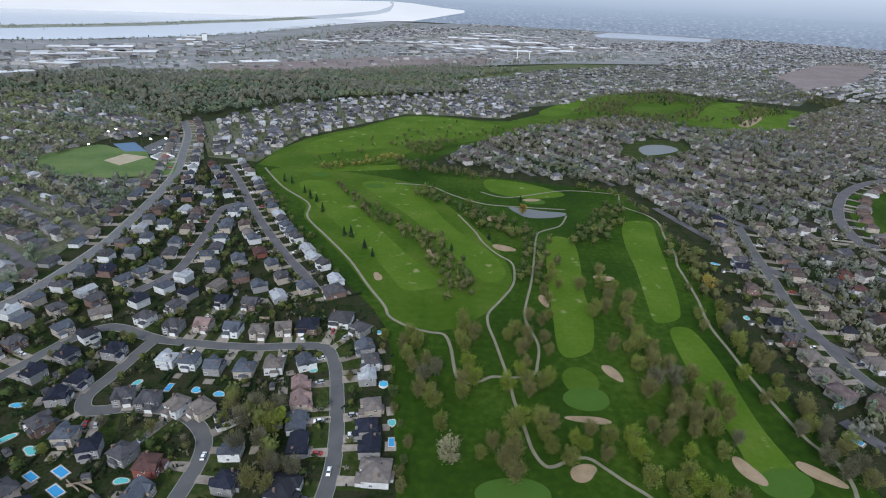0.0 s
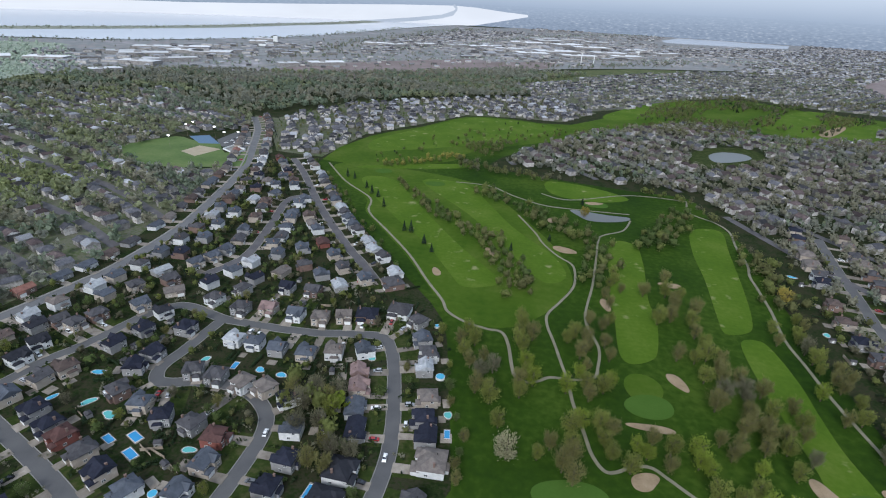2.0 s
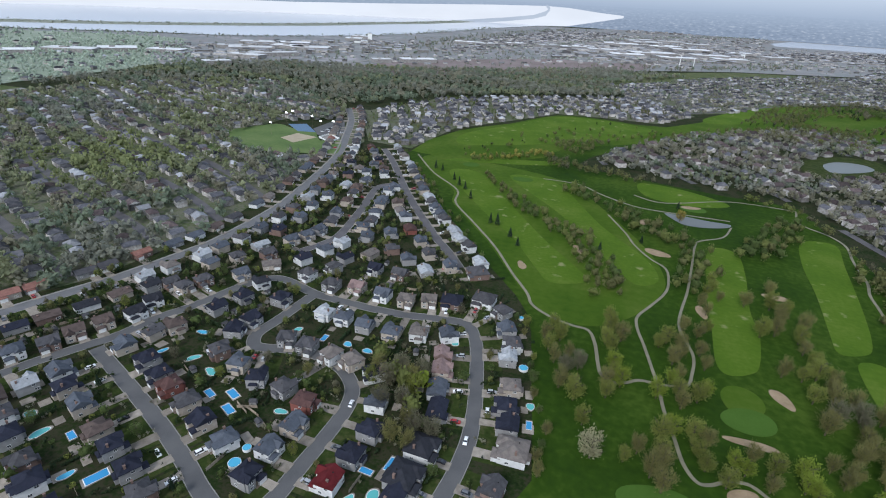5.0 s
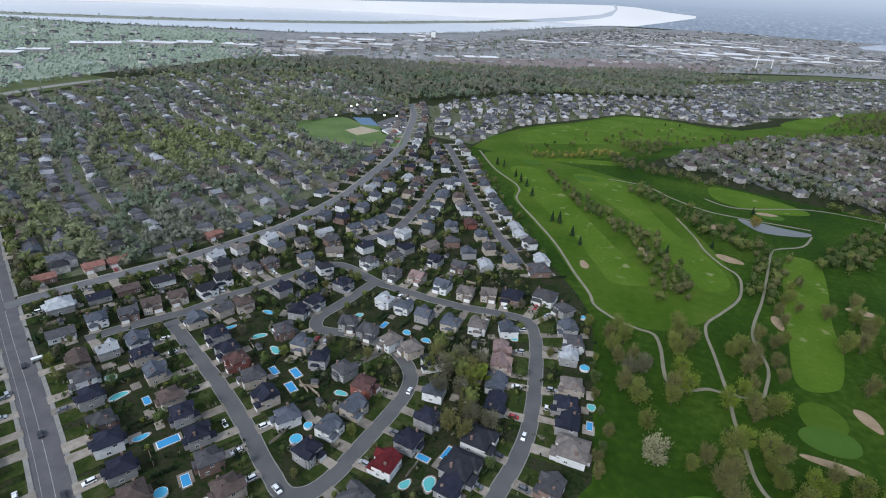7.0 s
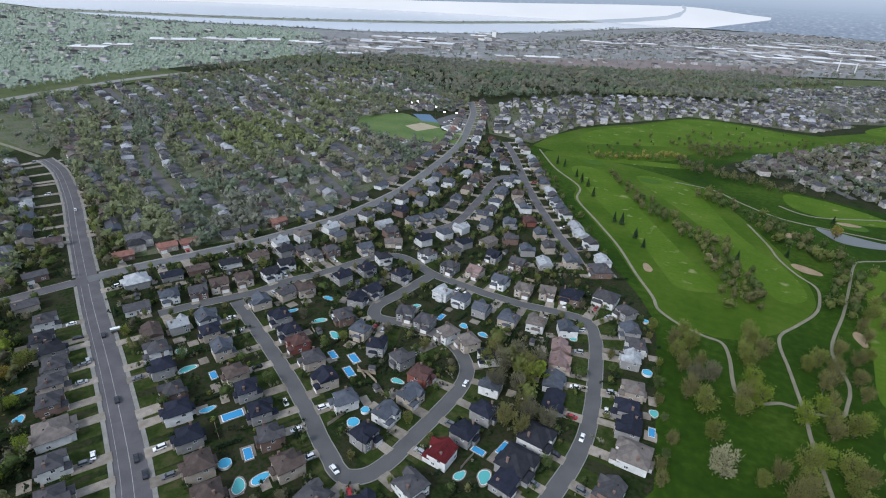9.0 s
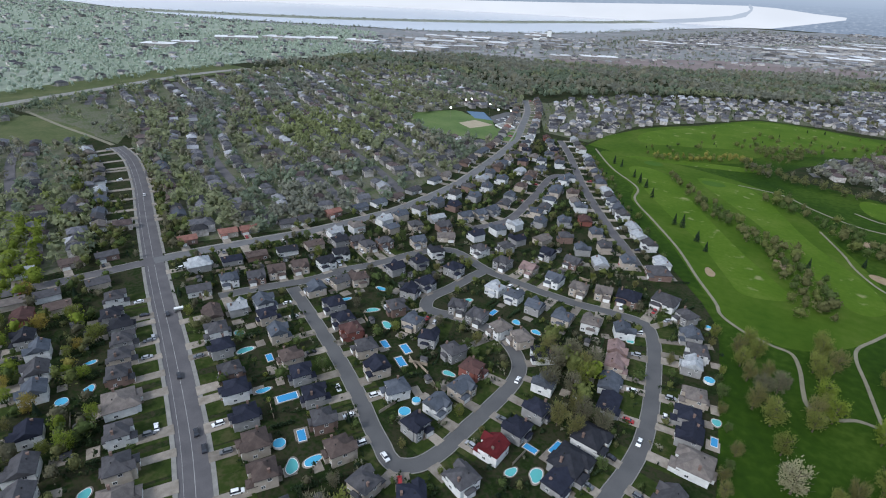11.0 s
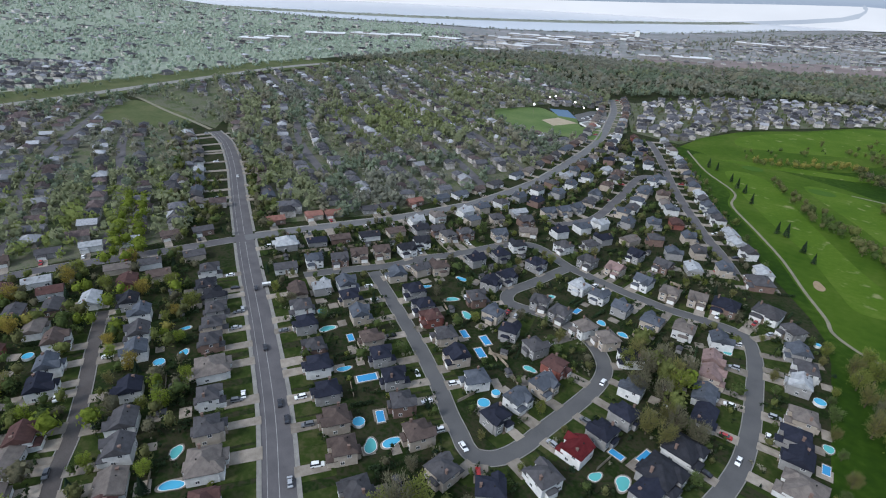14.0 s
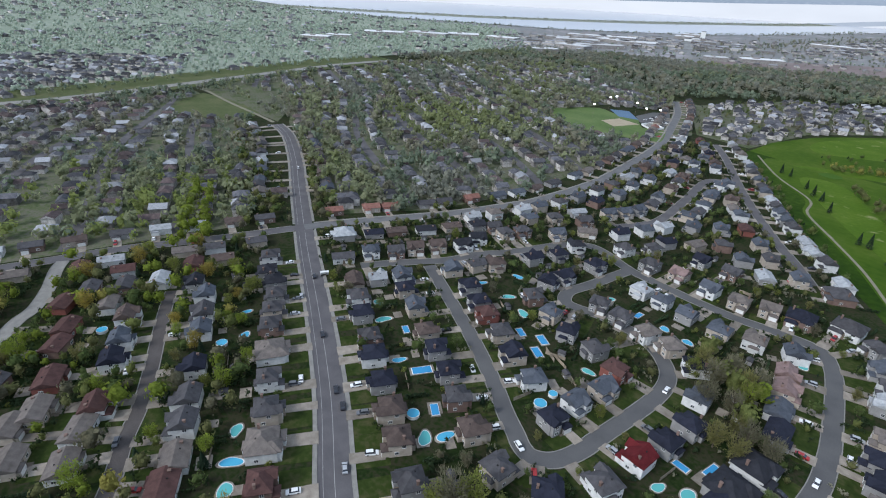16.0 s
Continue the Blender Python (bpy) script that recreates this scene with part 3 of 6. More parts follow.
def build_house(kind, mirror, full=True):
    """A detached house at the origin, its front towards -y."""
    root = new("house")
    s = -1 if mirror else 1
    W, D, H, R = {"h": (10.0, 8.8, 5.2, 2.5), "g": (9.8, 8.6, 5.0, 2.6), "b": (12.0, 8.2, 3.6, 1.9), "w": (13.5, 11.5, 4.4, 3.2)}[kind]
    x0, x1, y0, y1 = -W / 2, W / 2, -D / 2, D / 2
    wall, roof = bmesh.new(), bmesh.new()
    box(wall, x0, x1, y0, y1, 0, H)

    def mx(a, b):
        return (a, b) if s > 0 else (-b, -a)

    if kind == "b":
        hip_roof(roof, x0, x1, y0, y1, H, R, 0.45, True, "x")
        gable_wall_side(wall, y0, y1, x0 - 0.1, H, R * 0.95)
        gable_wall_side(wall, y0, y1, x1 - 0.02, H, R * 0.95)
        a, b = mx(1.0, 5.4)
        box(wall, a, b, y0 - 1.2, y0, 0, 2.6)
        hip_roof(roof, a, b, y0 - 1.2, y0 + 0.5, 2.6, 0.7, 0.25)
        gx, gy = (a + b) / 2, y0 - 1.2
    elif kind == "g":
        hip_roof(roof, x0, x1, y0, y1, H, R, 0.45, True, "x")
        gable_wall_side(wall, y0, y1, x0 - 0.1, H, R * 0.95)
        gable_wall_side(wall, y0, y1, x1 - 0.02, H, R * 0.95)
        a, b = mx(-4.8, -0.3)
        box(wall, a, b, y0 - 1.8, y0, 0, H - 0.3)
        hip_roof(roof, a, b, y0 - 1.8, 0, H - 0.3, 2.1, 0.35, True, "y")
        gable_wall(wall, a, b, y0 - 1.85, H - 0.3, 2.0)
        a, b = mx(0.3, 4.8)
        box(wall, a, b, y0 - 2.2, y0, 0, 2.7)
        hip_roof(roof, a, b, y0 - 2.2, y0 + 1.0, 2.7, 1.0, 0.3)
        gx, gy = (a + b) / 2, y0 - 2.2
    else:
        hip_roof(roof, x0, x1, y0, y1, H, R, 0.5)
        a, b = mx(-W / 2 + 0.4, -0.4)
        box(wall, a, b, y0 - 1.6, y0, 0, H - 0.1)
        hip_roof(roof, a, b, y0 - 1.6, y0 + D * 0.45, H - 0.1, R * 0.72, 0.4, kind == "h", "y")
        if kind == "h":
            gable_wall(wall, a, b, y0 - 1.65, H - 0.1, R * 0.68)
        a, b = mx(0.6, W / 2 - 0.3)
        box(wall, a, b, y0 - 2.6, y0, 0, 2.8)
        hip_roof(roof, a, b, y0 - 2.6, y0 + 1.0, 2.8, 1.1, 0.35)
        gx, gy = (a + b) / 2, y0 - 2.6
        box(wall, *mx(-1.5, 3.0), y1, y1 + 1.6, 0, H * 0.55)
        hip_roof(roof, *mx(-1.5, 3.0), y1 - 0.6, y1 + 1.6, H * 0.55, 0.8, 0.3)
    part("wall", wall, WALL["beige"], root)
    part("roof", roof, ROOF["g"], root)
    bm = bmesh.new()
    for k in range(4):
        box(bm, gx - 1.9, gx + 1.9, gy - 0.05 - 0.015 * (k % 2), gy + 0.02, 0.05 + 0.55 * k, 0.58 + 0.55 * k)
    part("garage_door", bm, M["trim"], root, "pale panelled garage door")
    if full:
        trims(root, s, kind, W, D, H, R, y0)
    bm = bmesh.new()
    cx = s * W * 0.36
    box(bm, cx - 0.4, cx + 0.4, 1.0, 1.9, 0.5, H + R * 0.95)
    box(bm, cx - 0.5, cx + 0.5, 0.9, 2.0, H + R * 0.95, H + R * 0.95 + 0.15)
    part("chimney", bm, WALL["brown brick"], root, "brick chimney")
    up = H > 4
    front = y0 - 1.6 if kind in "hw" else y0 - 1.8 if kind == "g" else y0
    add_window(root, -s * W * 0.27, front, 0.9, 0, 1.2, 1.0, full)
    if up:
        add_window(root, -s * W * 0.27, front, 3.2 if kind == "w" else 3.4, 0, 1.2, 0.7 if kind == "w" else 1.0, full)
    if full and kind in "hg":
        add_window(root, s * W * 0.25, y0, 3.8, 0)
        add_window(root, -W * 0.25, y1, 3.4, 180)
        add_window(root, x0, -D * 0.1, 3.4, -90)
        add_window(root, x1, D * 0.15, 3.4, 90)
    if full:
        add_window(root, s * -W * 0.35, y1, 0.9, 180, 1.3)
        add_window(root, x1, -D * 0.15, 0.9, 90)
        add_window(root, x0, D * 0.15, 0.9, -90)
    return root


def family(root):
    return [root, *root.children_recursive]


def clone(fam, m, scale):
    """A copy of a thing and its parts, sharing their meshes."""
    made = {}
    for o in fam:
        c = made[o] = o.copy()
        scene.collection.objects.link(c)
        if o.parent:
            c.parent = made[o.parent]
    top = made[fam[0]]
    top.matrix_basis = m
    top.scale = scale
    return [made[o] for o in fam]


HOUSES, HOUSE_AT, DRIVES, FRONTS = {}, [], [], []
rnd = random.Random(5)


def house(x, y, code, angle=None, wall=None, size=None, drive=True, full=True):
    """code: roof colour and kind. The front faces the nearest street unless an angle is given."""
    best = None
    for line, h in ROADS:
        r, way, foot = gap_to(line, (x, y))
        if best is None or r[0] - h < best[0]:
            best = (r[0] - h, way[0], foot[0], h)
    if angle is None:
        to = best[2] - np.array((x, y))
        nrm = np.array((-best[1][1], best[1][0]))
        if nrm @ to < 0:
            nrm = -nrm
        angle = math.degrees(math.atan2(nrm[1], nrm[0])) + 90
    roof, kind = code[0], code[1]
    if wall is None:
        wall = rnd.choice({"l": ["white", "white", "grey"], "n": ["beige", "white", "grey", "grey", "brown brick"], "s": ["white", "grey", "beige"], "g": ["white", "beige", "grey", "brown brick"], "t": ["white", "beige", "beige"], "c": ["beige", "white", "grey"], "b": ["beige", "brown brick", "beige"], "p": ["beige", "brown brick"], "r": ["white"],
                           "m": ["brown brick", "red brick", "white"]}.get(roof, ["beige", "grey", "white", "brown brick"]))
    mirror = rnd.random() < 0.5
    key = (kind, mirror, full)
    k = {"h": 0.87, "g": 0.88, "b": 0.95, "w": 0.9}[kind]
    sx = size or k * rnd.uniform(0.93, 1.07)
    m = Matrix.LocRotScale((x, y, 0), Euler((0, 0, radians(angle + rnd.uniform(-2, 2)))), (sx, k * rnd.uniform(0.94, 1.08), rnd.uniform(0.92, 1.05)))
    if key not in HOUSES:
        top = build_house(kind, mirror, full)
        top.matrix_basis = m
        fam = HOUSES[key] = family(top)
    else:
        fam = clone(HOUSES[key], Matrix.LocRotScale(m.translation, m.to_quaternion(), None), m.to_scale())
    base = fam[0]
    for c in fam[1:]:
        w = c.name.split(".")[0]
        if w in ("roof", "wall"):
            c.material_slots[0].link = "OBJECT"
            c.material_slots[0].material = ROOF[roof] if w == "roof" else WALL[wall]
    words = {"h": "two-storey house with a hipped", "g": "two-storey house with a gabled", "b": "bungalow with a gabled", "w": "wide house with a hipped"}[kind]
    tagged(base, f"{wall} {words} {ROOF_WORD[roof]} shingle roof", "house", "suburban houses")
    HOUSE_AT.append((x, y))
    if drive and best[0] < 40:
        a = radians(angle)
        f = np.array((math.sin(a), -math.cos(a)))
        side = np.array((math.cos(a), math.sin(a))) * (-2.7 if mirror else 2.7) * (1 if kind != "z" else 0)
        p0 = np.array((x, y)) + side + f * 6.2
        length = max(2.0, best[0] - 6.2 + 0.4)
        DRIVES.append((p0, f, length, rnd.uniform(1.8, 2.7)))
        if full:
            FRONTS.append((np.array((x, y)), f, best[0], kind))
    return base


NEAR = [
    [(-299, 139, "lw"), (-290, 154, "nb"), (-284, 167, "bb"), (-275, 183, "cb"), (-268, 199, "bb"), (-258, 212, "cg"), (-250, 219, "gg")],
    [(-275, 122, "gb"), (-271, 138, "sh"), (-262, 149, "gg"), (-258, 160, "bg"), (-252, 172, "bg"), (-244, 185, "cg"), (-245, 199, "cg"), (-240, 218, "gh"), (-234, 228, "gh"), (-218, 243, "sg")],
    [(-243, 122, "lg"), (-237, 133, "sg"), (-226, 160, "sg"), (-221, 173, "gg"), (-215, 182, "bh"), (-206, 204, "ng"), (-200, 220, "nh"), (-200, 238, "ch"), (-179, 225, "nh")],
    [(-249, 112, "bb"), (-234, 104, "gh"), (-221, 97, "nh"), (-204, 89, "gh"), (-193, 83, "nh"), (-178, 76, "nh")],
    [(-164, 69, "bh"), (-151, 62, "bh"), (-135, 54, "gh"), (-120, 46, "bh")],
    [(-226, 126, "nh"), (-210, 119, "sg"), (-192, 110, "bh"), (-180, 105, "nh"), (-166, 99, "nh"), (-153, 91, "gh")],
    [(-138, 84, "bh"), (-121, 78, "gh"), (-105, 83, "nh"), (-95, 99, "gh")],
    [(-207, 154, "nh"), (-194, 147, "nh"), (-184, 142, "mh"), (-170, 136, "gh"), (-156, 128, "ng"), (-141, 122, "sh")],
    [(-123, 110, "nh"), (-123, 124, "sg"), (-120, 138, "sg"), (-123, 152, "mh"), (-136, 157, "gh"), (-151, 159, "nh"), (-165, 165, "sh"), (-180, 171, "gh"), (-183, 201, "ng"), (-185, 189, "ng")],
    [(-155, 192, "gh"), (-142, 190, "gh"), (-127, 187, "th"), (-115, 186, "th"), (-101, 181, "nh"), (-92, 162, "sg"), (-88, 145, "nh"), (-90, 131, "nh"), (-93, 117, "rg")],
    [(-148, 220, "lh"), (-136, 219, "sh"), (-122, 216, "sg"), (-106, 215, "sh"), (-92, 219, "th"), (-77, 223, "sg")],
    [(-75, 205, "pg"), (-72, 193, "pg"), (-70, 180, "sb"), (-66, 167, "nb"), (-66, 144, "cw"), (-68, 128, "cw"), (-68, 119, "nb")],
    [(-66, 267, "gw"), (-53, 257, "gh"), (-47, 239, "sg"), (-42, 226, "gh"), (-42, 214, "lg"), (-37, 192, "th"), (-37, 178, "nh"), (-34, 167, "ng"), (-30, 154, "tw"), (-34, 132, "gg")],
    [(-159, 251, "gh"), (-143, 254, "pg"), (-125, 251, "sg"), (-110, 250, "th"), (-97, 254, "tg"), (-84, 258, "nw"), (-179, 258, "gh")],
    [(-142, 280, "ng"), (-125, 280, "gg"), (-111, 290, "lb"), (-97, 300, "sg"), (-77, 300, "gw"), (-168, 272, "gh")],
    [(-298, 90, "gh"), (-284, 81, "ch"), (-272, 79, "ch"), (-261, 74, "gh"), (-250, 67, "gh"), (-239, 60, "gh"), (-223, 52, "tw"), (-207, 43, "gh"), (-192, 35, "gh"), (-179, 27, "tw"), (-164, 19, "mh")],
    [(-281, 49, "sg"), (-266, 42, "gg"), (-254, 36, "sg"), (-232, 25, "ng"), (-216, 17, "gg"), (-204, 11, "gg"), (-192, 4, "tb"), (-183, -3, "mb")],
    [(-284, 15, "bg"), (-268, 8, "sg"), (-256, 2, "ng"), (-232, -9, "mg"), (-224, -16, "tb"), (-211, -23, "tb")],
    [(204, 232, "tw"), (207, 267, "gh"), (206, 283, "nh"), (208, 306, "bh"), (214, 330, "bh"), (222, 362, "nh"), (244, 245, "tw"), (248, 278, "ch"), (246, 294, "bh"), (251, 312, "bh"), (256, 331, "bh"), (260, 352, "bh")],
    [(-293, -6, "mb"), (-281, -12, "mb"), (-259, -18, "mb"), (-243, -25, "tb"), (-240, -33, "tb"), (-321, 9, "gb"), (-316, 23, "gb"), (-310, 37, "lb"), (-295, 49, "cg"), (-347, 25, "lb"), (-223, -35, "tb")],
]
for i, row in enumerate(NEAR):
    for x, y, code in row:
        house(x, y, code, wall="white" if i in (16, 17) else None)


def clear_of_roads(x, y, extra):
    return all(gap_to(line, (x, y))[0][0] > h + extra for line, h in ROADS)


def row_of(line, off, s0, s1, step, codes, seed):
    """Houses along a street at an offset from its middle, where there is room."""
    r = random.Random(seed)
    seg = np.linalg.norm(np.diff(line, axis=0), axis=1)
    cum = np.concatenate([[0], np.cumsum(seg)])
    n = normals_of(line)
    s = s0
    while s < min(s1, cum[-1]):
        i = min(np.searchsorted(cum, s), len(line) - 1)
        x, y = line[i] + n[i] * (off + r.uniform(-1, 1))
        s += step * r.uniform(0.9, 1.15)
        if min(((x - a) ** 2 + (y - b) ** 2 for a, b in HOUSE_AT), default=1e9) < 12.0 ** 2 or not clear_of_roads(x, y, 7):
            continue
        house(x, y, r.choice(codes), full=False)


row_of(AVB, 17, 20, 760, 19, ["gb", "bb", "tb", "lb", "gb", "sb", "gb", "tb", "sb", "gb", "bb", "gg", "ob"], 1)
row_of(AVB, -17, 30, 760, 17, ["gh", "gg", "bg", "sg", "lg", "th"], 2)
row_of(BOUL, 28, 290, 620, 14, ["gb", "lb", "tb", "sb"], 3)
row_of(BOUL, -20, 290, 620, 14, ["gb", "bb", "tb", "sb"], 4)
row_of(AVL, 17, 5, 420, 19, ["gb", "lb", "tb", "bb"], 5)
row_of(AVL, -17, 5, 420, 19, ["gb", "lb", "tb", "bb"], 6)
row_of(STF, 15, 5, 300, 15, ["sg", "gg", "lg", "gb", "sh"], 7)
row_of(STF, -15, 5, 300, 15, ["sg", "gg", "lg", "gb", "bh"], 8)
row_of(STG, 16, 0, 400, 14.5, ["gg", "lb", "gb", "sg", "tg"], 9)
row_of(STG, -16, 0, 400, 14.5, ["gg", "bg", "tb", "sg", "mb", "ng"], 10)
row_of(STJ, 19, 0, 320, 14, ["bh", "th", "tw", "bh", "gh"], 11)
row_of(STJ, -19, 0, 320, 14, ["bh", "tw", "nh", "bw", "gh"], 12)
row_of(STJ, 55, 0, 300, 14, ["bh", "th", "mh", "bh", "gh"], 13)
row_of(STK, 22, 0, 400, 19, ["bh", "th", "tw", "bh"], 14)



def fill_houses(poly, step, codes, seed):
    """Houses on the free plots of a block."""
    r = random.Random(seed)
    lo, hi = np.min(poly, 0), np.max(poly, 0)
    for x in np.arange(lo[0], hi[0], step):
        for y in np.arange(lo[1], hi[1], step):
            p = (x + r.uniform(-2, 2), y + r.uniform(-2, 2))
            if inside(poly, p)[0] and min((p[0] - a) ** 2 + (p[1] - b) ** 2 for a, b in HOUSE_AT) > 14.0 ** 2 and clear_of_roads(p[0], p[1], 8):
                house(p[0], p[1], r.choice(codes), full=False, drive=False)


fill_houses([(-268, 235), (-258, 330), (-268, 410), (-285, 520), (-260, 560), (-170, 420), (-85, 310), (-95, 280), (-200, 262)], 13, ["gg", "sg", "lb", "gh", "ng", "tb", "sg"], 3)
fill_houses([(-330, 95), (-375, -25), (-300, -40), (-200, -50), (-260, 5), (-305, 60)], 15, ["tb", "gb", "mb", "bb", "lb"], 4)

# ---- driveways ----
for i, (p0, f, length, half) in enumerate(DRIVES):
    q = np.array((-f[1], f[0]))
    bm = bmesh.new()
    prism(bm, [tuple(p0 + q * half - f * 1.2), tuple(p0 - q * half - f * 1.2), tuple(p0 - q * half * 1.1 + f * length), tuple(p0 + q * half * 1.1 + f * length)], -0.1, 0.215 + 0.006 * (i % 7))
    tagged(new("driveway", bm_mesh("driveway", bm, M["paving"])), "pale paved driveway between lawn and street", "driveway", kind="structure")

# ---- swimming pools ----
def pool(x, y, kind, r, seed):
    root = new("swimming_pool")
    root.location = (x, y, 0.006 * (seed % 9))
    r *= 0.7
    r0, way, _ = min((gap_to(line, (x, y)) for line, h in ROADS), key=lambda g: g[0][0])
    turn = math.atan2(way[0][1], way[0][0]) + (math.pi / 2 if random.Random(seed).random() < 0.4 else 0)
    if kind == "a":
        bm = bmesh.new()
        prism(bm, ellipse(0, 0, r, r, wob=0), 0, 1.25)
        part("pool_wall", bm, M["trim"], root)
        bm = bmesh.new()
        prism(bm, ellipse(0, 0, r * 0.93, r * 0.93, wob=0), 1.1, 1.27)
        part("water", bm, M["pool"], root, "clear blue pool water")
        tagged(root, "round above-ground pool with a white rim", "pool", "backyard pools")
    else:
        mat = {"k": "pool_teal", "q": "pool_blue", "i": "pool"}[kind]
        shape = ellipse(0, 0, r, r * 0.62, turn, wob=0.16, seed=seed) if kind != "q" else [(math.cos(turn) * u - math.sin(turn) * v, math.sin(turn) * u + math.cos(turn) * v) for u, v in ((-r, -r * .5), (r, -r * .5), (r, r * .5), (-r, r * .5))]
        bm = bmesh.new()
        prism(bm, [(u * 1.26, v * 1.34) for u, v in shape], -0.1, 0.16)
        part("pool_deck", bm, M["paving"], root, "pale paving round the pool")
        bm = bmesh.new()
        prism(bm, [(u * 1.08, v * 1.1) for u, v in shape], 0.0, 0.22)
        part("coping", bm, M["trim"], root, "white coping")
        bm = bmesh.new()
        prism(bm, shape, 0.0, 0.24)
        part("water", bm, M[mat], root, "bright pool water")
        tagged(root, "in-ground pool with bright water and pale coping", "pool", "backyard pools")


POOLS = [(-228, 111, "k", 4), (-215, 104, "k", 4.6), (-202, 107, "q", 3.6), (-187, 91, "i", 3.6), (-176, 94, "q", 5.5), (-156, 83, "q", 4), (-159, 75, "a", 3.4), (-209, 165, "i", 3.2), (-191, 165, "k", 4.2), (-176, 159, "k", 4.6), (-167, 146, "q", 4), (-157, 149, "q", 4.6), (-153, 140, "q", 4.6), (-132, 115, "a", 3.6), (-131, 146, "k", 3.6), (-132, 123, "a", 2.6), (-201, 185, "i", 4), (-156, 204, "k", 3.6), (-139, 202, "q", 3.6), (-125, 201, "i", 3.6), (-113, 199, "i", 3.6), (-83, 128, "q", 3.6), (-75, 134, "q", 4.6), (-76, 118, "k", 4.6)]
POOLS += [(-72, 221, "k", 3.6), (-34, 211, "a", 3.4), (-27, 185, "k", 3.4), (-26, 173, "q", 3.4), (-42, 257, "a", 2.2), (-84, 114, "k", 3.4), (-148, 71, "k", 4.6), (-144, 77, "i", 4.4), (-260, 59, "i", 3), (-243, 50, "i", 4), (-243, 40, "a", 3.4), (-193, 24, "k", 4), (-181, 17, "i", 4.6), (-172, 11, "k", 4.4), (-284, 5, "a", 3.2), (200, 212, "i", 4.2), (191, 188, "q", 5), (208, 374, "i", 4), (193, 294, "k", 3.6)]
for i, (x, y, k, r) in enumerate(POOLS):
    pool(x, y, k, r, i)


# ---- front lawns ----
for i, (p, f, gap, kind) in enumerate(FRONTS):
    q = np.array((-f[1], f[0]))
    if gap < 9:
        continue
    a, b = p + f * 3.5, p + f * (gap - 0.4)
    bm = bmesh.new()
    prism(bm, [tuple(a - q * 7.2), tuple(b - q * 7.2), tuple(b + q * 7.2), tuple(a + q * 7.2)][::-1], -0.1, 0.05 + 0.006 * (i % 7))
    tagged(new("lawn", bm_mesh("lawn", bm, M["lawn"])), "front lawn of short spring grass", "lawn", kind="structure")

# ---- hedges, sheds and decks in the back yards ----
yr = random.Random(77)
M["hedge"] = leafy(spread("hedge_leaves", (0.04, 0.065, 0.03), 0.35, scale=1.5, fine=6.0, rand=0.3))


def build_hedge(seed):
    g = np.random.default_rng(seed)
    n = 260
    c = np.stack([g.uniform(-5, 5, n), g.uniform(-0.45, 0.45, n), g.uniform(0.1, 1.7, n)], 1)
    u, w = g.normal(size=(n, 3)), g.normal(size=(n, 3))
    u *= 0.32 / np.linalg.norm(u, axis=1)[:, None]
    w *= 0.3 / np.linalg.norm(w, axis=1)[:, None]
    quads = np.stack([c - u, c - w, c + u, c + w], 1).reshape(-1, 3)
    quads[:, 2] = np.maximum(quads[:, 2], 0)
    return mesh_of("hedge", quads, np.arange(n * 4).reshape(-1, 4), [M["hedge"]])


HEDGE_MESH = [build_hedge(i) for i in range(3)]


def build_shed():
    root = new("shed")
    bm = bmesh.new()
    box(bm, -1.5, 1.5, -1.2, 1.2, 0, 2.0)
    gable_wall_side(bm, -1.2, 1.2, -1.5, 2.0, 0.75)
    gable_wall_side(bm, -1.2, 1.2, 1.38, 2.0, 0.75)
    part("wall", bm, WALL["grey"], root)
    bm = bmesh.new()
    hip_roof(bm, -1.5, 1.5, -1.2, 1.2, 2.05, 0.85, 0.2, True, "x", 0.1)
    part("roof", bm, ROOF["g"], root)
    bm = bmesh.new()
    box(bm, -0.5, 0.5, -1.24, -1.2, 0.05, 1.85)
    part("door", bm, M["trim"], root)
    return tagged(root, "small grey garden shed with gabled roof", "shed", "garden sheds")


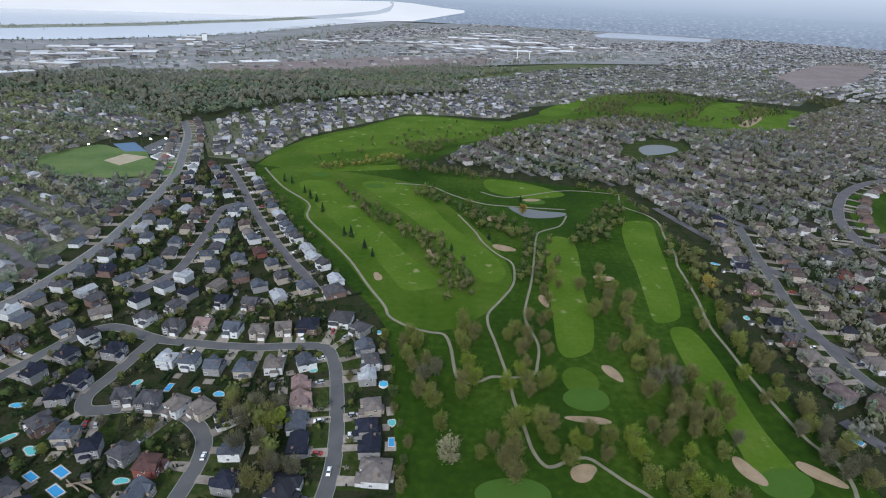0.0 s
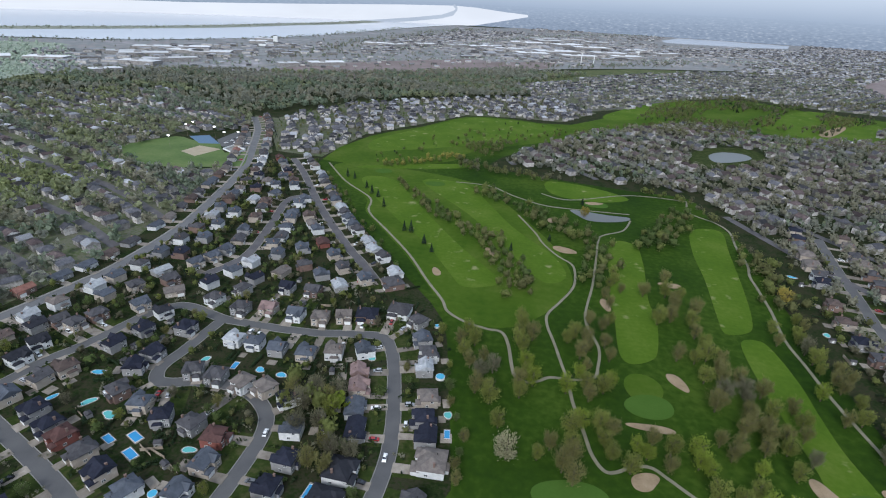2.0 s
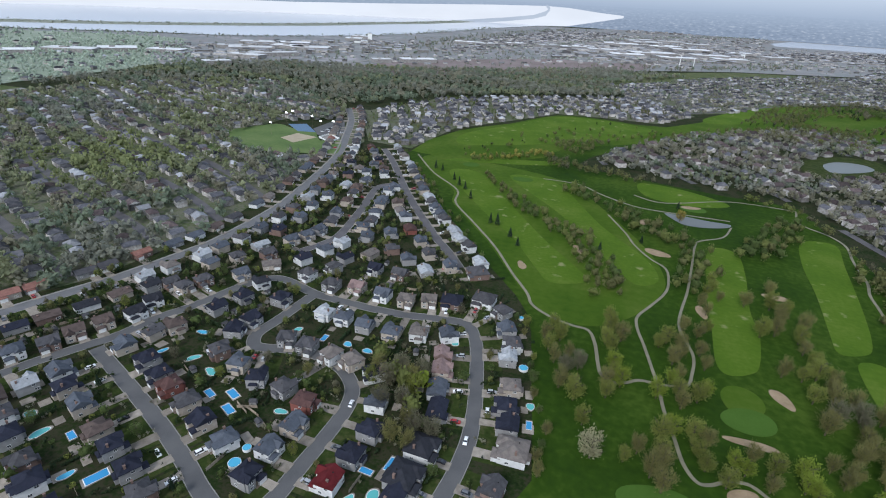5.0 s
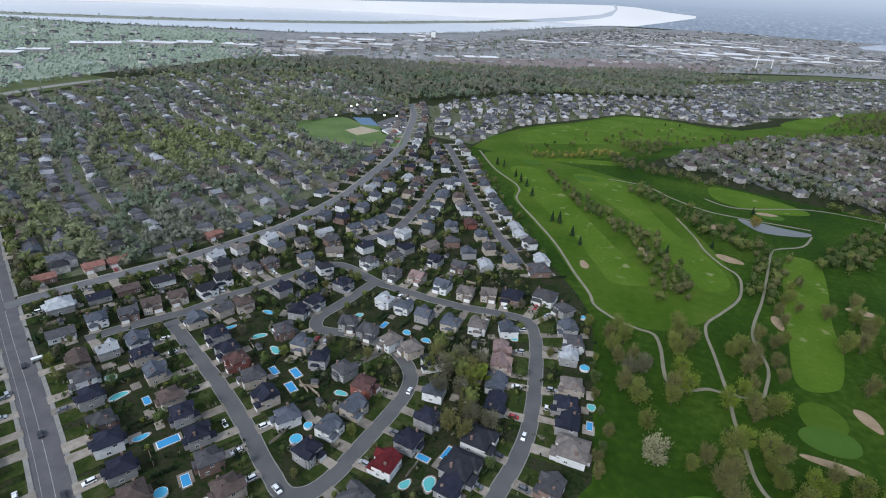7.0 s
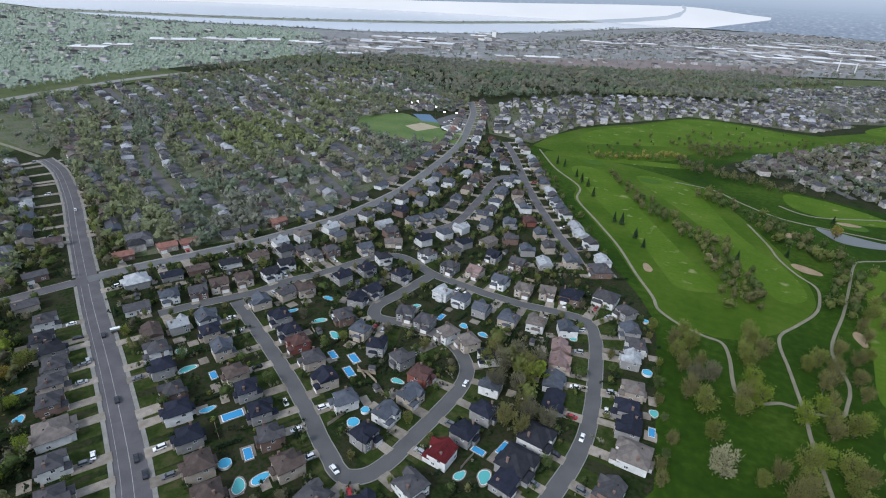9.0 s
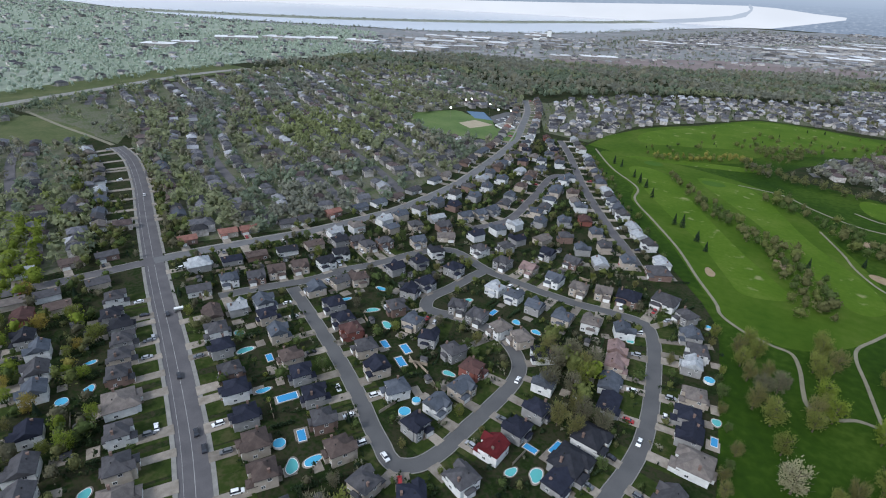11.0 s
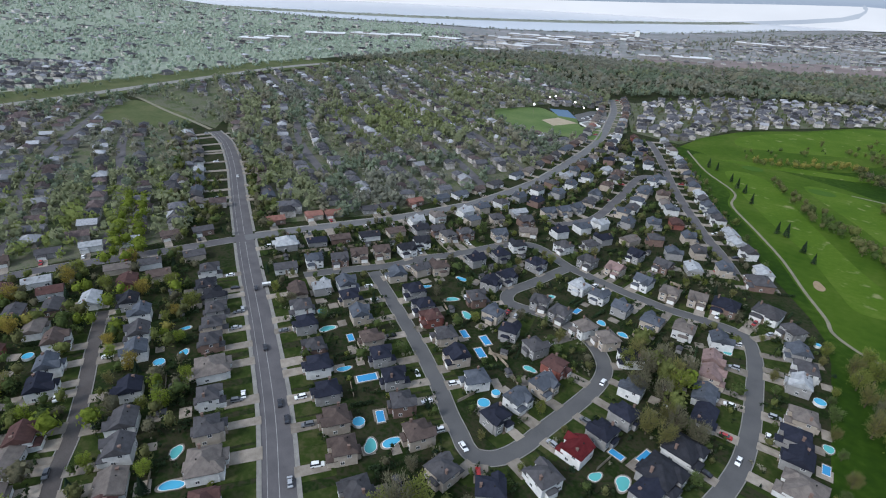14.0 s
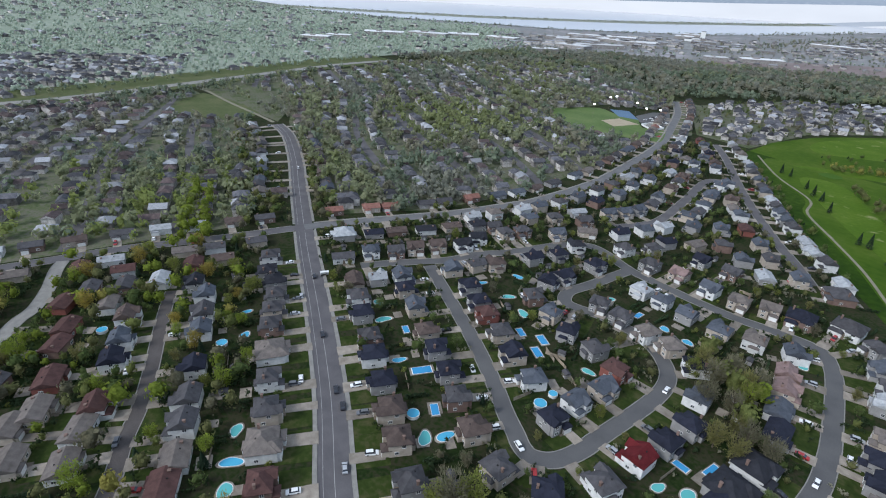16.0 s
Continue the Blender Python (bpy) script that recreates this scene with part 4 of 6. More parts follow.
pool_at = np.array([(p[0], p[1]) for p in POOLS])
house_at = np.array(HOUSE_AT)
shed_fam = None
for p, f, gap, kind in FRONTS:
    q = np.array((-f[1], f[0]))
    for sd in (-1, 1):
        if yr.random() < 0.55:
            at = p - f * 11 + q * 7.6 * sd
            if np.min(np.hypot(*(house_at - at).T)) > 7 and np.min(np.hypot(*(pool_at - at).T)) > 6.5 and clear_of_roads(at[0], at[1], 3) and not inside(GOLF, at)[0]:
                h = tagged(new("hedge", yr.choice(HEDGE_MESH)), "clipped dark green hedge between back yards", "hedge", "yard hedges")
                h.matrix_basis = pose(at[0], at[1], 0, 0, 0, math.degrees(math.atan2(f[1], f[0])))
                h.scale = (yr.uniform(0.7, 1.0), 1, yr.uniform(0.8, 1.3))
    if yr.random() < 0.35:
        at = p - f * yr.uniform(13, 16) + q * yr.uniform(-5, 5)
        if np.min(np.hypot(*(house_at - at).T)) > 9 and np.min(np.hypot(*(pool_at - at).T)) > 7 and clear_of_roads(at[0], at[1], 4) and not inside(GOLF, at)[0]:
            m = pose(at[0], at[1], 0, 0, 0, math.degrees(math.atan2(f[1], f[0])) + yr.choice((0, 90)))
            if shed_fam is None:
                top = build_shed()
                top.matrix_basis = m
                shed_fam = family(top)
            else:
                clone(shed_fam, m, (1, 1, 1))
    if yr.random() < 0.6:
        at = p - f * 8.2 + q * yr.uniform(-3, 3)
        bm = bmesh.new()
        w, d = yr.uniform(1.8, 3.2), yr.uniform(1.6, 2.6)
        prism(bm, [tuple(at + q * a * w + f * b * d) for a, b in ((-1, -1), (1, -1), (1, 1), (-1, 1))], -0.1, 0.14)
        tagged(new("patio", bm_mesh("patio", bm, M["paving"])), "small paved patio behind a house", "patio", kind="structure")


def build_fence():
    """Three plain board panels between posts."""
    root = new("fence")
    for k in range(3):
        bm = bmesh.new()
        box(bm, -4.41 + 2.95 * k, -1.55 + 2.95 * k, -0.03, 0.03, 0.08, 1.7)
        part("panel", bm, M["fence_wood"], root)
        bm = bmesh.new()
        box(bm, -4.5 + 2.95 * k, -4.41 + 2.95 * k, -0.06, 0.06, 0, 1.85)
        part("post", bm, M["wood"], root)
    return tagged(root, "plain wooden board fence between yards", "fence", "yard fences")


M["fence_wood"] = spread("fence_boards", (0.3, 0.25, 0.19), 0.25, scale=0.8, rand=0.25)
fence_fam = None
for p, f, gap, kind in FRONTS:
    q = np.array((-f[1], f[0]))
    if yr.random() < 0.33:
        at = p - f * 16.5
        if np.min(np.hypot(*(house_at - at).T)) > 8 and np.min(np.hypot(*(pool_at - at).T)) > 5.5 and clear_of_roads(at[0], at[1], 3) and not inside(GOLF, at)[0]:
            m = pose(at[0], at[1], 0, 0, 0, math.degrees(math.atan2(q[1], q[0])))
            if fence_fam is None:
                top = build_fence()
                top.matrix_basis = m
                fence_fam = family(top)
            else:
                clone(fence_fam, m, (1, 1, 1))


def bus_shelter(x, y, turn):
    root = new("bus_shelter")
    root.matrix_basis = pose(x, y, 0.05, 0, 0, turn)
    bm = bmesh.new()
    box(bm, -2.2, 2.2, -0.9, 0.9, 2.35, 2.5)
    part("roof", bm, M["trim"], root, "flat white roof")
    for x0, x1, y0, y1 in ((-2.1, 2.1, 0.78, 0.84), (-2.1, -2.04, -0.8, 0.78), (2.04, 2.1, -0.8, 0.78)):
        bm = bmesh.new()
        box(bm, x0, x1, y0, y1, 0.1, 2.35)
        part("side_panel", bm, M["trim"], root)
    bm = bmesh.new()
    box(bm, -1.4, 1.4, 0.35, 0.75, 0.42, 0.5)
    box(bm, -1.2, -1.1, 0.4, 0.7, 0, 0.42)
    box(bm, 1.1, 1.2, 0.4, 0.7, 0, 0.42)
    part("bench", bm, M["wood"], root)
    tagged(root, "white bus shelter on the boulevard sidewalk", "bus shelter")


for x, y in [(-267, 105)]:
    bus_shelter(x, y, 62)


M["lamp"] = spread("lamp_glow", (0.8, 0.8, 0.8), 0.05)
M["lamp"].node_tree.nodes["Principled BSDF"].inputs["Emission Color"].default_value = (1.0, 1.0, 1.0, 1)
M["lamp"].node_tree.nodes["Principled BSDF"].inputs["Emission Strength"].default_value = 2.5


def floodlight(x, y, lit):
    root = new("floodlight")
    root.location = (x, y, 0)
    bm = bmesh.new()
    cone_between(bm, (0, 0, 0), (0, 0, 15), 0.12, 0.07, 8)
    part("pole", bm, M["wood"], root)
    bm = bmesh.new()
    box(bm, -1.3, 1.3, -0.2, 0.2, 14.6, 16.2)
    part("lamp_head", bm, M["lamp"] if lit else M["trim"], root, "lit white lamp head" if lit else "unlit pale lamp head")
    tagged(root, "tall white floodlight beside the ball field", "floodlight", "sports field lights")


for x, y, lit in [(-406, 575, True), (-420, 636, True), (-419, 650, True), (-380, 633, True), (-355, 610, True), (-340, 616, True)]:
    floodlight(x, y, lit)

SHRUB = []
for i in range(4):
    v, f4 = clump_cloud(110, 0.9, 0.9, 0.8, 0.75, 0.17, 300 + i, shell=0.5)
    v[:, 2] = np.maximum(v[:, 2], 0)
    SHRUB.append([mesh_of("shrub", v, f4, [m]) for m in (LEAVES["green"], LEAVES["conifer"], LEAVES["olive"])])
for p, f, gap, kind in FRONTS:
    q = np.array((-f[1], f[0]))
    for _ in range(1):
        at = p + f * yr.uniform(-14, 9) + q * yr.choice((-1, 1)) * yr.uniform(5.6, 8)
        if np.min(np.hypot(*(house_at - at).T)) > 5.5 and np.min(np.hypot(*(pool_at - at).T)) > 6 and clear_of_roads(at[0], at[1], 2):
            h = tagged(new("shrub", yr.choice(yr.choice(SHRUB))), "rounded green garden shrub on the lawn", "shrub", "garden shrubs")
            h.location, h.scale = (at[0], at[1], 0.03), (yr.uniform(0.9, 1.9), yr.uniform(0.9, 1.9), yr.uniform(0.9, 1.8))
            h.rotation_euler = (0, 0, yr.uniform(0, 6))

# ---- cars ----
CAR_PAINT = {"white": spread("car_white", (0.75, 0.75, 0.75), 0.03, rough=0.3, spec=0.5), "black": spread("car_black", (0.02, 0.02, 0.025), 0.1, rough=0.25, spec=0.5), "silver": spread("car_silver", (0.35, 0.36, 0.38), 0.05, rough=0.3, spec=0.5),
             "red": spread("car_red", (0.3, 0.02, 0.02), 0.1, rough=0.3, spec=0.5), "grey": spread("car_grey", (0.12, 0.125, 0.135), 0.1, rough=0.3, spec=0.5)}
CARS = {}


def profile(bm, pts, half, inset=0.0):
    """A body from its side outline, with a narrower top."""
    zs = [z for _, z in pts]
    lo, hi = min(zs), max(zs)
    A, B = [], []
    for x, z in pts:
        w = half - inset * (z - lo) / (hi - lo)
        A.append(bm.verts.new((x, -w, z)))
        B.append(bm.verts.new((x, w, z)))
    bm.faces.new(A)
    bm.faces.new(B[::-1])
    for i in range(len(pts)):
        j = (i + 1) % len(pts)
        bm.faces.new((A[j], A[i], B[i], B[j]))


def build_car(kind):
    root = new("car")
    bm = bmesh.new()
    profile(bm, [(-2.25, 0.35), (2.25, 0.35), (2.3, 0.65), (2.1, 0.85), (1.1, 0.98), (-2.15, 1.0), (-2.3, 0.8)], 0.9, 0.06)
    part("body", bm, CAR_PAINT["white"], root)
    bm = bmesh.new()
    roof_z, back = (1.45, -1.5) if kind == "sedan" else (1.72, -2.0)
    profile(bm, [(back - 0.35, 0.98), (1.2, 0.98), (0.45, roof_z - 0.05), (back + 0.15, roof_z - 0.05)], 0.84, 0.16)
    part("glasshouse", bm, M["glass"], root, "dark tinted car windows")
    bm = bmesh.new()
    profile(bm, [(back + 0.1, roof_z - 0.05), (0.5, roof_z - 0.05), (0.35, roof_z + 0.02), (back + 0.25, roof_z + 0.02)], 0.7, 0.05)
    part("roof", bm, CAR_PAINT["white"], root)
    for x in (-1.4, 1.4):
        for y in (-0.8, 0.8):
            bm = bmesh.new()
            cone_between(bm, (x, y - 0.11, 0.32), (x, y + 0.11, 0.32), 0.32, 0.32, 10)
            bmesh.ops.holes_fill(bm, edges=bm.edges[:])
            part("wheel", bm, M["tyre"], root)
    return root


def car(x, y, turn, colour, kind="sedan"):
    m = pose(x, y, 0.12, 0, 0, turn)
    if kind not in CARS:
        top = build_car(kind)
        top.matrix_basis = m
        fam = CARS[kind] = family(top)
    else:
        fam = clone(CARS[kind], m, (1, 1, 1))
    for c in fam[1:]:
        if c.name.startswith(("body", "roof")):
            c.material_slots[0].link = "OBJECT"
            c.material_slots[0].material = CAR_PAINT[colour]
    tagged(fam[0], f"{colour} parked car on the asphalt" if kind == "sedan" else f"{colour} van-like car parked by a house", "car", "parked cars")


def along_road(x, y):
    way = min((gap_to(line, (x, y)) for line, h in ROADS), key=lambda g: g[0][0])[1][0]
    return math.degrees(math.atan2(way[1], way[0]))


for x, y, c in [(-124, 93, "white"), (-163, 110, "white"), (-155, 43, "silver"), (-179, 58, "black"), (-222, 76, "black"), (-269, 100, "black"), (-50, 155, "white"), (-104, 160, "white"), (-433, 183, "white"), (-213, -8, "grey"), (-249, 5, "white")]:
    car(x, y, along_road(x, y), c)
for x, y, c in [(-187, 171, "white"), (-45, 175, "white"), (-202, 54, "white"), (-188, 61, "black"), (-256, 85, "silver")]:
    car(x, y, along_road(x, y), c)
cr = random.Random(9)
for i, (p0, f, length, half) in enumerate(DRIVES):
    if length > 6 and cr.random() < (0.55 if i < 130 else 0.2):
        q = np.array((-f[1], f[0]))
        at = p0 + f * cr.uniform(2.6, max(2.7, length - 4)) + q * cr.choice((-0.9, 0.9, 0))
        car(at[0], at[1], math.degrees(math.atan2(f[1], f[0])) + cr.choice((0, 180)) + cr.uniform(-4, 4), cr.choice(["white", "white", "black", "silver", "grey", "red"]), cr.choice(["sedan", "suv"]))


for i, (x, y) in enumerate([(-357, 616), (-357, 622), (-356, 629), (-356, 636), (-355, 643), (-354, 650), (-348, 620), (-346, 626), (-345, 634)]):
    car(x, y, 30, ("white", "grey", "white", "black")[i % 4])

# ---- trees ----
def twig_cloud(n, r, rz, cz, seed, long=0.75, thin=0.085, k=26):
    """Budding twigs that fan out and up in tufts: vertices and faces."""
    g = np.random.default_rng(seed)
    tufts = g.normal(size=(k, 3))
    tufts /= np.linalg.norm(tufts, axis=1)[:, None]
    tufts *= (0.25 + 0.7 * g.random(k) ** 0.5)[:, None]
    tufts[:, 2] = tufts[:, 2] * 0.95 - 0.05
    tufts[:, :2] *= np.clip(0.88 + 0.3 * tufts[:, 2:], 0.55, 1.05)
    c = tufts[g.integers(k, size=n)] + g.normal(0, 0.15, (n, 3))
    c = c * np.array((r, r, rz)) + np.array((0, 0, cz))
    d = (c - np.array((0, 0, 2.5))) * np.array((1, 1, 1.1)) + g.normal(0, 1.6, (n, 3))
    d /= np.linalg.norm(d, axis=1)[:, None]
    w = np.cross(d, g.normal(size=(n, 3)))
    w *= thin / (np.linalg.norm(w, axis=1)[:, None] + 1e-9)
    L = (long * g.uniform(0.6, 1.3, n))[:, None]
    q = np.stack([c - d * L * 0.5 - w, c - d * L * 0.5 + w, c + d * L * 0.5 + w * 0.5, c + d * L * 0.5 - w * 0.5], 1)
    return q.reshape(-1, 3), np.arange(n * 4).reshape(-1, 4)


def build_tree(kind, seed):
    """A tree ten metres high: trunk with limbs, crown of small clumps."""
    r = random.Random(seed)
    root = new("tree")
    bm = bmesh.new()
    if kind == "conifer":
        cone_between(bm, (0, 0, 0), (0, 0, 9.5), 0.25, 0.04, 6)
        verts, faces = [], []
        g = np.random.default_rng(seed)
        n = 620
        h = g.random(n) ** 0.75
        z = 0.8 + h * 9.2
        rr = (1 - h) * 2.9 * g.uniform(0.55, 1.1, n) + 0.12
        a = g.uniform(0, 6.283, n)
        c = np.stack([rr * np.cos(a), rr * np.sin(a), z], 1)
        out = np.stack([np.cos(a), np.sin(a), np.full(n, -0.35)], 1)
        t = np.stack([-np.sin(a), np.cos(a), np.zeros(n)], 1)
        L, Wd = (0.9 - 0.5 * h)[:, None], (0.45 - 0.2 * h)[:, None]
        q = np.stack([c - out * L, c - t * Wd, c + out * L * 0.7, c + t * Wd], 1).reshape(-1, 3)
        me = mesh_of("crown", q, np.arange(n * 4).reshape(-1, 4), [LEAVES["conifer"]])
    else:
        cone_between(bm, (0, 0, 0), (0.1, 0, 4.0), 0.26, 0.17, 7)
        cone_between(bm, (0.1, 0, 4.0), (0.0, 0.2, 8.5), 0.17, 0.04)
        for i in range(9):
            a, z = i * 2.4 + r.uniform(-0.4, 0.4), 2.4 + i * 0.5
            L = 3.4 - 0.16 * i
            e = (math.cos(a) * L * 0.8, math.sin(a) * L * 0.8, z + L * r.uniform(0.55, 0.9))
            cone_between(bm, (0.05, 0, z), e, 0.1, 0.03, 4)
            for k in range(3):
                b = a + r.uniform(-0.9, 0.9)
                p = [e[j] * (0.5 + 0.2 * k) + (0.05, 0, z)[j] * (0.5 - 0.2 * k) for j in range(3)]
                cone_between(bm, p, (p[0] + math.cos(b) * 1.4, p[1] + math.sin(b) * 1.4, p[2] + 1.2), 0.045, 0.015, 3)
        if kind == "bare":
            v, f = twig_cloud(1450, 3.5, 4.5, 5.8, seed, 0.85, 0.065, 60)
        else:
            v, f = twig_cloud(1450, 3.6, 4.4, 5.7, seed, 0.45, 0.14, 64)
        me = mesh_of("crown", v, f, [LEAVES["brown"]])
    part("trunk", bm, M["bark"], root, "brown tapered trunk with limbs")
    part("crown", me, None, root)
    return root


TREES, TREE_AT = {}, []
trnd = random.Random(11)
TREE_LABEL = {"brown": "bare brown tree just coming into bud", "olive": "tree with thin olive spring leaves", "lime": "tree with fresh lime green leaves", "gold": "tree with golden yellow catkins",
              "green": "broad tree in green spring leaf", "pale": "broad tree in pale blossom", "conifer": "pointed dark green conifer tree", "grey": "leafless grey tree with fine twigs"}


EXTRA = []


def tree(x, y, colour, h=None, wide=1.0):
    kind = "conifer" if colour == "conifer" else "bare" if colour in ("brown", "grey") else "full"
    key = (kind, trnd.randrange(4))
    h = (h or trnd.uniform(8, 13)) * (0.85 if colour == "conifer" else 1.0)
    w = h * trnd.uniform(0.85, 1.1) * {"conifer": 0.78, "bare": 1.0, "full": 1.08}[kind] * wide
    TREE_AT.append((x, y))
    if len(TREE_AT) > 300:
        EXTRA.append((x, y, colour, h))
        return
    q, sc = Euler((0, 0, trnd.uniform(0, 6.28))).to_quaternion(), (w / 10, w / 10, h / 10)
    if key not in TREES:
        ob = build_tree(kind, 100 + 7 * key[1] + len(kind))
        ob.matrix_basis = Matrix.LocRotScale((x, y, 0), q, sc)
        fam = TREES[key] = family(ob)
    else:
        fam = clone(TREES[key], Matrix.LocRotScale((x, y, 0), q, None), sc)
    for c in fam[1:]:
        if c.name.startswith("crown"):
            c.material_slots[0].link = "OBJECT"
            c.material_slots[0].material = LEAVES[colour]
    tagged(fam[0], TREE_LABEL[colour], "tree", "trees of the golf course and yards")


def band(pts, width, count, colours, h=(8, 13), seed=0):
    """Trees spread along a line."""
    r = random.Random(seed)
    line = smooth(pts, 6) if len(pts) > 2 else np.array([p[:2] for p in pts], float)
    for _ in range(count):
        for _try in range(12):
            i = r.randrange(len(line) - 1)
            p = line[i] + (line[i + 1] - line[i]) * r.random() + np.array((r.gauss(0, width / 2), r.gauss(0, width / 2)))
            if min(((p[0] - a) ** 2 + (p[1] - b) ** 2 for a, b in TREE_AT), default=99) > 44 and all(gap_to(l, p)[0][0] > 2.5 for l in PATHS):
                tree(p[0], p[1], r.choice(colours), r.uniform(*h))
                break


for x, y, c, h in [(-0, 163, "pale", 14), (-4, 181, "olive", 11), (13, 165, "olive", 9), (23, 160, "brown", 14), (28, 183, "olive", 13), (34, 187, "lime", 12), (42, 187, "olive", 12), (47, 184, "brown", 11), (56, 176, "lime", 10), (60, 173, "lime", 9), (71, 177, "olive", 12), (81, 171, "lime", 12), (84, 168, "lime", 10), (182, 329, "gold", 13), (157, 228, "lime", 11), (106, 172, "lime", 9)]:
    tree(x, y, c, h)
for x, y, c, h in [(-20, 222, "brown", 12), (-16, 203, "brown", 13), (-27, 242, "brown", 11), (-24, 232, "olive", 11), (-14, 214, "grey", 12), (5, 211, "brown", 12), (9, 227, "lime", 12), (8, 242, "olive", 11), (6, 256, "olive", 10), (44, 256, "brown", 12), (48, 277, "brown", 11), (36, 224, "lime", 10), (39, 215, "olive", 11), (54, 254, "brown", 10), (-174, 524, "conifer", 11), (-165, 519, "conifer", 10), (-136, 477, "conifer", 12)]:
    tree(x, y, c, h)
for x, y, c, h in [(-128, 469, "conifer", 10), (-117, 445, "conifer", 11), (-88, 394, "conifer", 11), (-82, 392, "conifer", 13), (-68, 372, "conifer", 10), (-145, 492, "conifer", 10), (68, 496, "conifer", 9), (66, 462, "gold", 11), (31, 400, "conifer", 8), (0, 374, "conifer", 9), (-60, 358, "conifer", 9)]:
    tree(x, y, c, h)
band([(-25, 253), (-18, 222), (-13, 201)], 9, 9, ["brown", "brown", "olive", "grey"], (10, 14), 41)
band([(6, 267), (10, 234), (8, 207)], 6, 11, ["olive", "lime", "brown", "olive"], (10, 13), 42)
band([(23, 177), (32, 174), (25, 158), (18, 164)], 9, 4, ["olive", "brown", "brown"], (10, 14), 43)
band([(36, 180), (50, 179)], 6, 6, ["lime", "olive", "grey"], (9, 13), 44)
band([(39, 258), (45, 237), (36, 213), (48, 218)], 9, 12, ["brown", "brown", "olive", "lime"], (9, 13), 45)
band([(55, 176), (69, 173), (84, 171), (94, 178)], 8, 10, ["lime", "olive", "brown"], (9, 12), 46)
band([(104, 326), (106, 289), (108, 247), (114, 228), (122, 210), (125, 191), (126, 175)], 13, 36, ["brown", "brown", "olive", "brown", "grey"], (10, 14), 5)
band([(87, 153), (101, 151), (115, 147)], 9, 9, ["olive", "lime", "brown"], (10, 14), 8)
band([(104, 186), (123, 198), (121, 177)], 9, 6, ["brown", "olive", "brown"], (10, 14), 9)
band([(172, 295), (168, 257), (172, 237), (170, 203), (173, 181), (172, 164)], 9, 40, ["brown", "brown", "grey", "olive"], (9, 13), 7)
band([(74, 348), (57, 278), (46, 232)], 6, 8, ["brown", "olive"], (8, 11), 10)
band([(-99, 182), (-93, 185), (-83, 180), (-79, 158), (-77, 144)], 8, 16, ["grey", "brown", "grey", "olive"], (10, 14), 13)
for x, y, c, h in [(-122, 58, "grey", 17), (-118, 64, "olive", 15), (-125, 55, "olive", 12)]:
    tree(x, y, c, h)
band([(-43, 260), (-31, 220), (-24, 187), (-20, 161), (-18, 144)], 3, 16, ["green", "brown", "olive"], (5, 9), 47)


def yard_trees(poly, count, colours, seed, h=(4, 9)):
    r = np.random.default_rng(seed)
    poly = np.array(poly, float)
    lo, hi = poly.min(0), poly.max(0)
    done = 0
    at = np.array(HOUSE_AT)
    pl = np.array([(p[0], p[1]) for p in POOLS])
    for _ in range(count * 30):
        p = r.uniform(lo, hi)
        if done >= count:
            break
        if not inside(poly, p)[0] or np.min(np.hypot(*(at - p).T)) < 9.0 or np.min(np.hypot(*(pl - p).T)) < 6.5 or not clear_of_roads(p[0], p[1], 2.5):
            continue
        if TREE_AT and np.min(np.hypot(*(np.array(TREE_AT) - p).T)) < 3.5:
            continue
        tree(p[0], p[1], colours[r.integers(len(colours))], r.uniform(*h))
        done += 1


yard_trees([(-320, 130), (-120, 45), (-60, 100), (-40, 130), (-50, 250), (-90, 300), (-210, 260), (-270, 230)], 60, ["brown", "olive", "green", "conifer", "grey", "green"], 21, (4, 8))
yard_trees([(-345, 110), (-150, 15), (-170, -30), (-380, -40)], 50, ["olive", "lime", "brown", "lime", "gold", "conifer"], 22, (6, 11))
for x, y, c, h in [(-361, 10, "lime", 10), (-312, 4, "lime", 9), (-307, 15, "olive", 10), (-293, 27, "lime", 9), (-299, 41, "lime", 11), (-275, 36, "lime", 10), (-290, 69, "lime", 11), (-228, 33, "lime", 9), (-230, -2, "lime", 12), (-191, -14, "gold", 12), (-213, -14, "grey", 12), (-306, 11, "gold", 10), (-290, 31, "lime", 9), (-346, 56, "lime", 10), (-361, 68, "lime", 11)]:
    tree(x, y, c, h)
for x, y, c, h in [(-385, 78, "lime", 11), (-339, 65, "lime", 11), (-388, 90, "lime", 11), (-411, 101, "lime", 10), (-362, 73, "lime", 10), (-351, 62, "lime", 10), (-202, 83, "green", 8), (-186, 100, "green", 8), (-217, 33, "green", 7), (-102, 192, "olive", 13), (-86, 177, "olive", 14), (-76, 162, "olive", 13), (-78, 178, "lime", 12), (-92, 181, "olive", 13)]:
    tree(x, y, c, h)
for row in ([(-359, 64), (-377, 74), (-403, 88), (-432, 103)], [(-348, 74), (-371, 84), (-396, 96), (-421, 108)]):
    band(row, 2, 13, ["lime", "lime", "olive"], (9, 12), 71)
band([(-78, 457), (-48, 420), (-22, 388), (-4, 350), (4, 308)], 10, 76, ["brown", "green", "olive", "brown"], (7, 12), 1)
band([(-116, 518), (-96, 486), (-78, 454)], 8, 8, ["olive", "brown"], (7, 10), 2)
band([(-31, 504), (0, 476), (23, 442), (40, 425)], 12, 40, ["brown", "olive", "green"], (7, 12), 3)
band([(40, 431), (58, 409), (68, 377), (57, 329)], 10, 38, ["brown", "olive", "green"], (7, 12), 4)
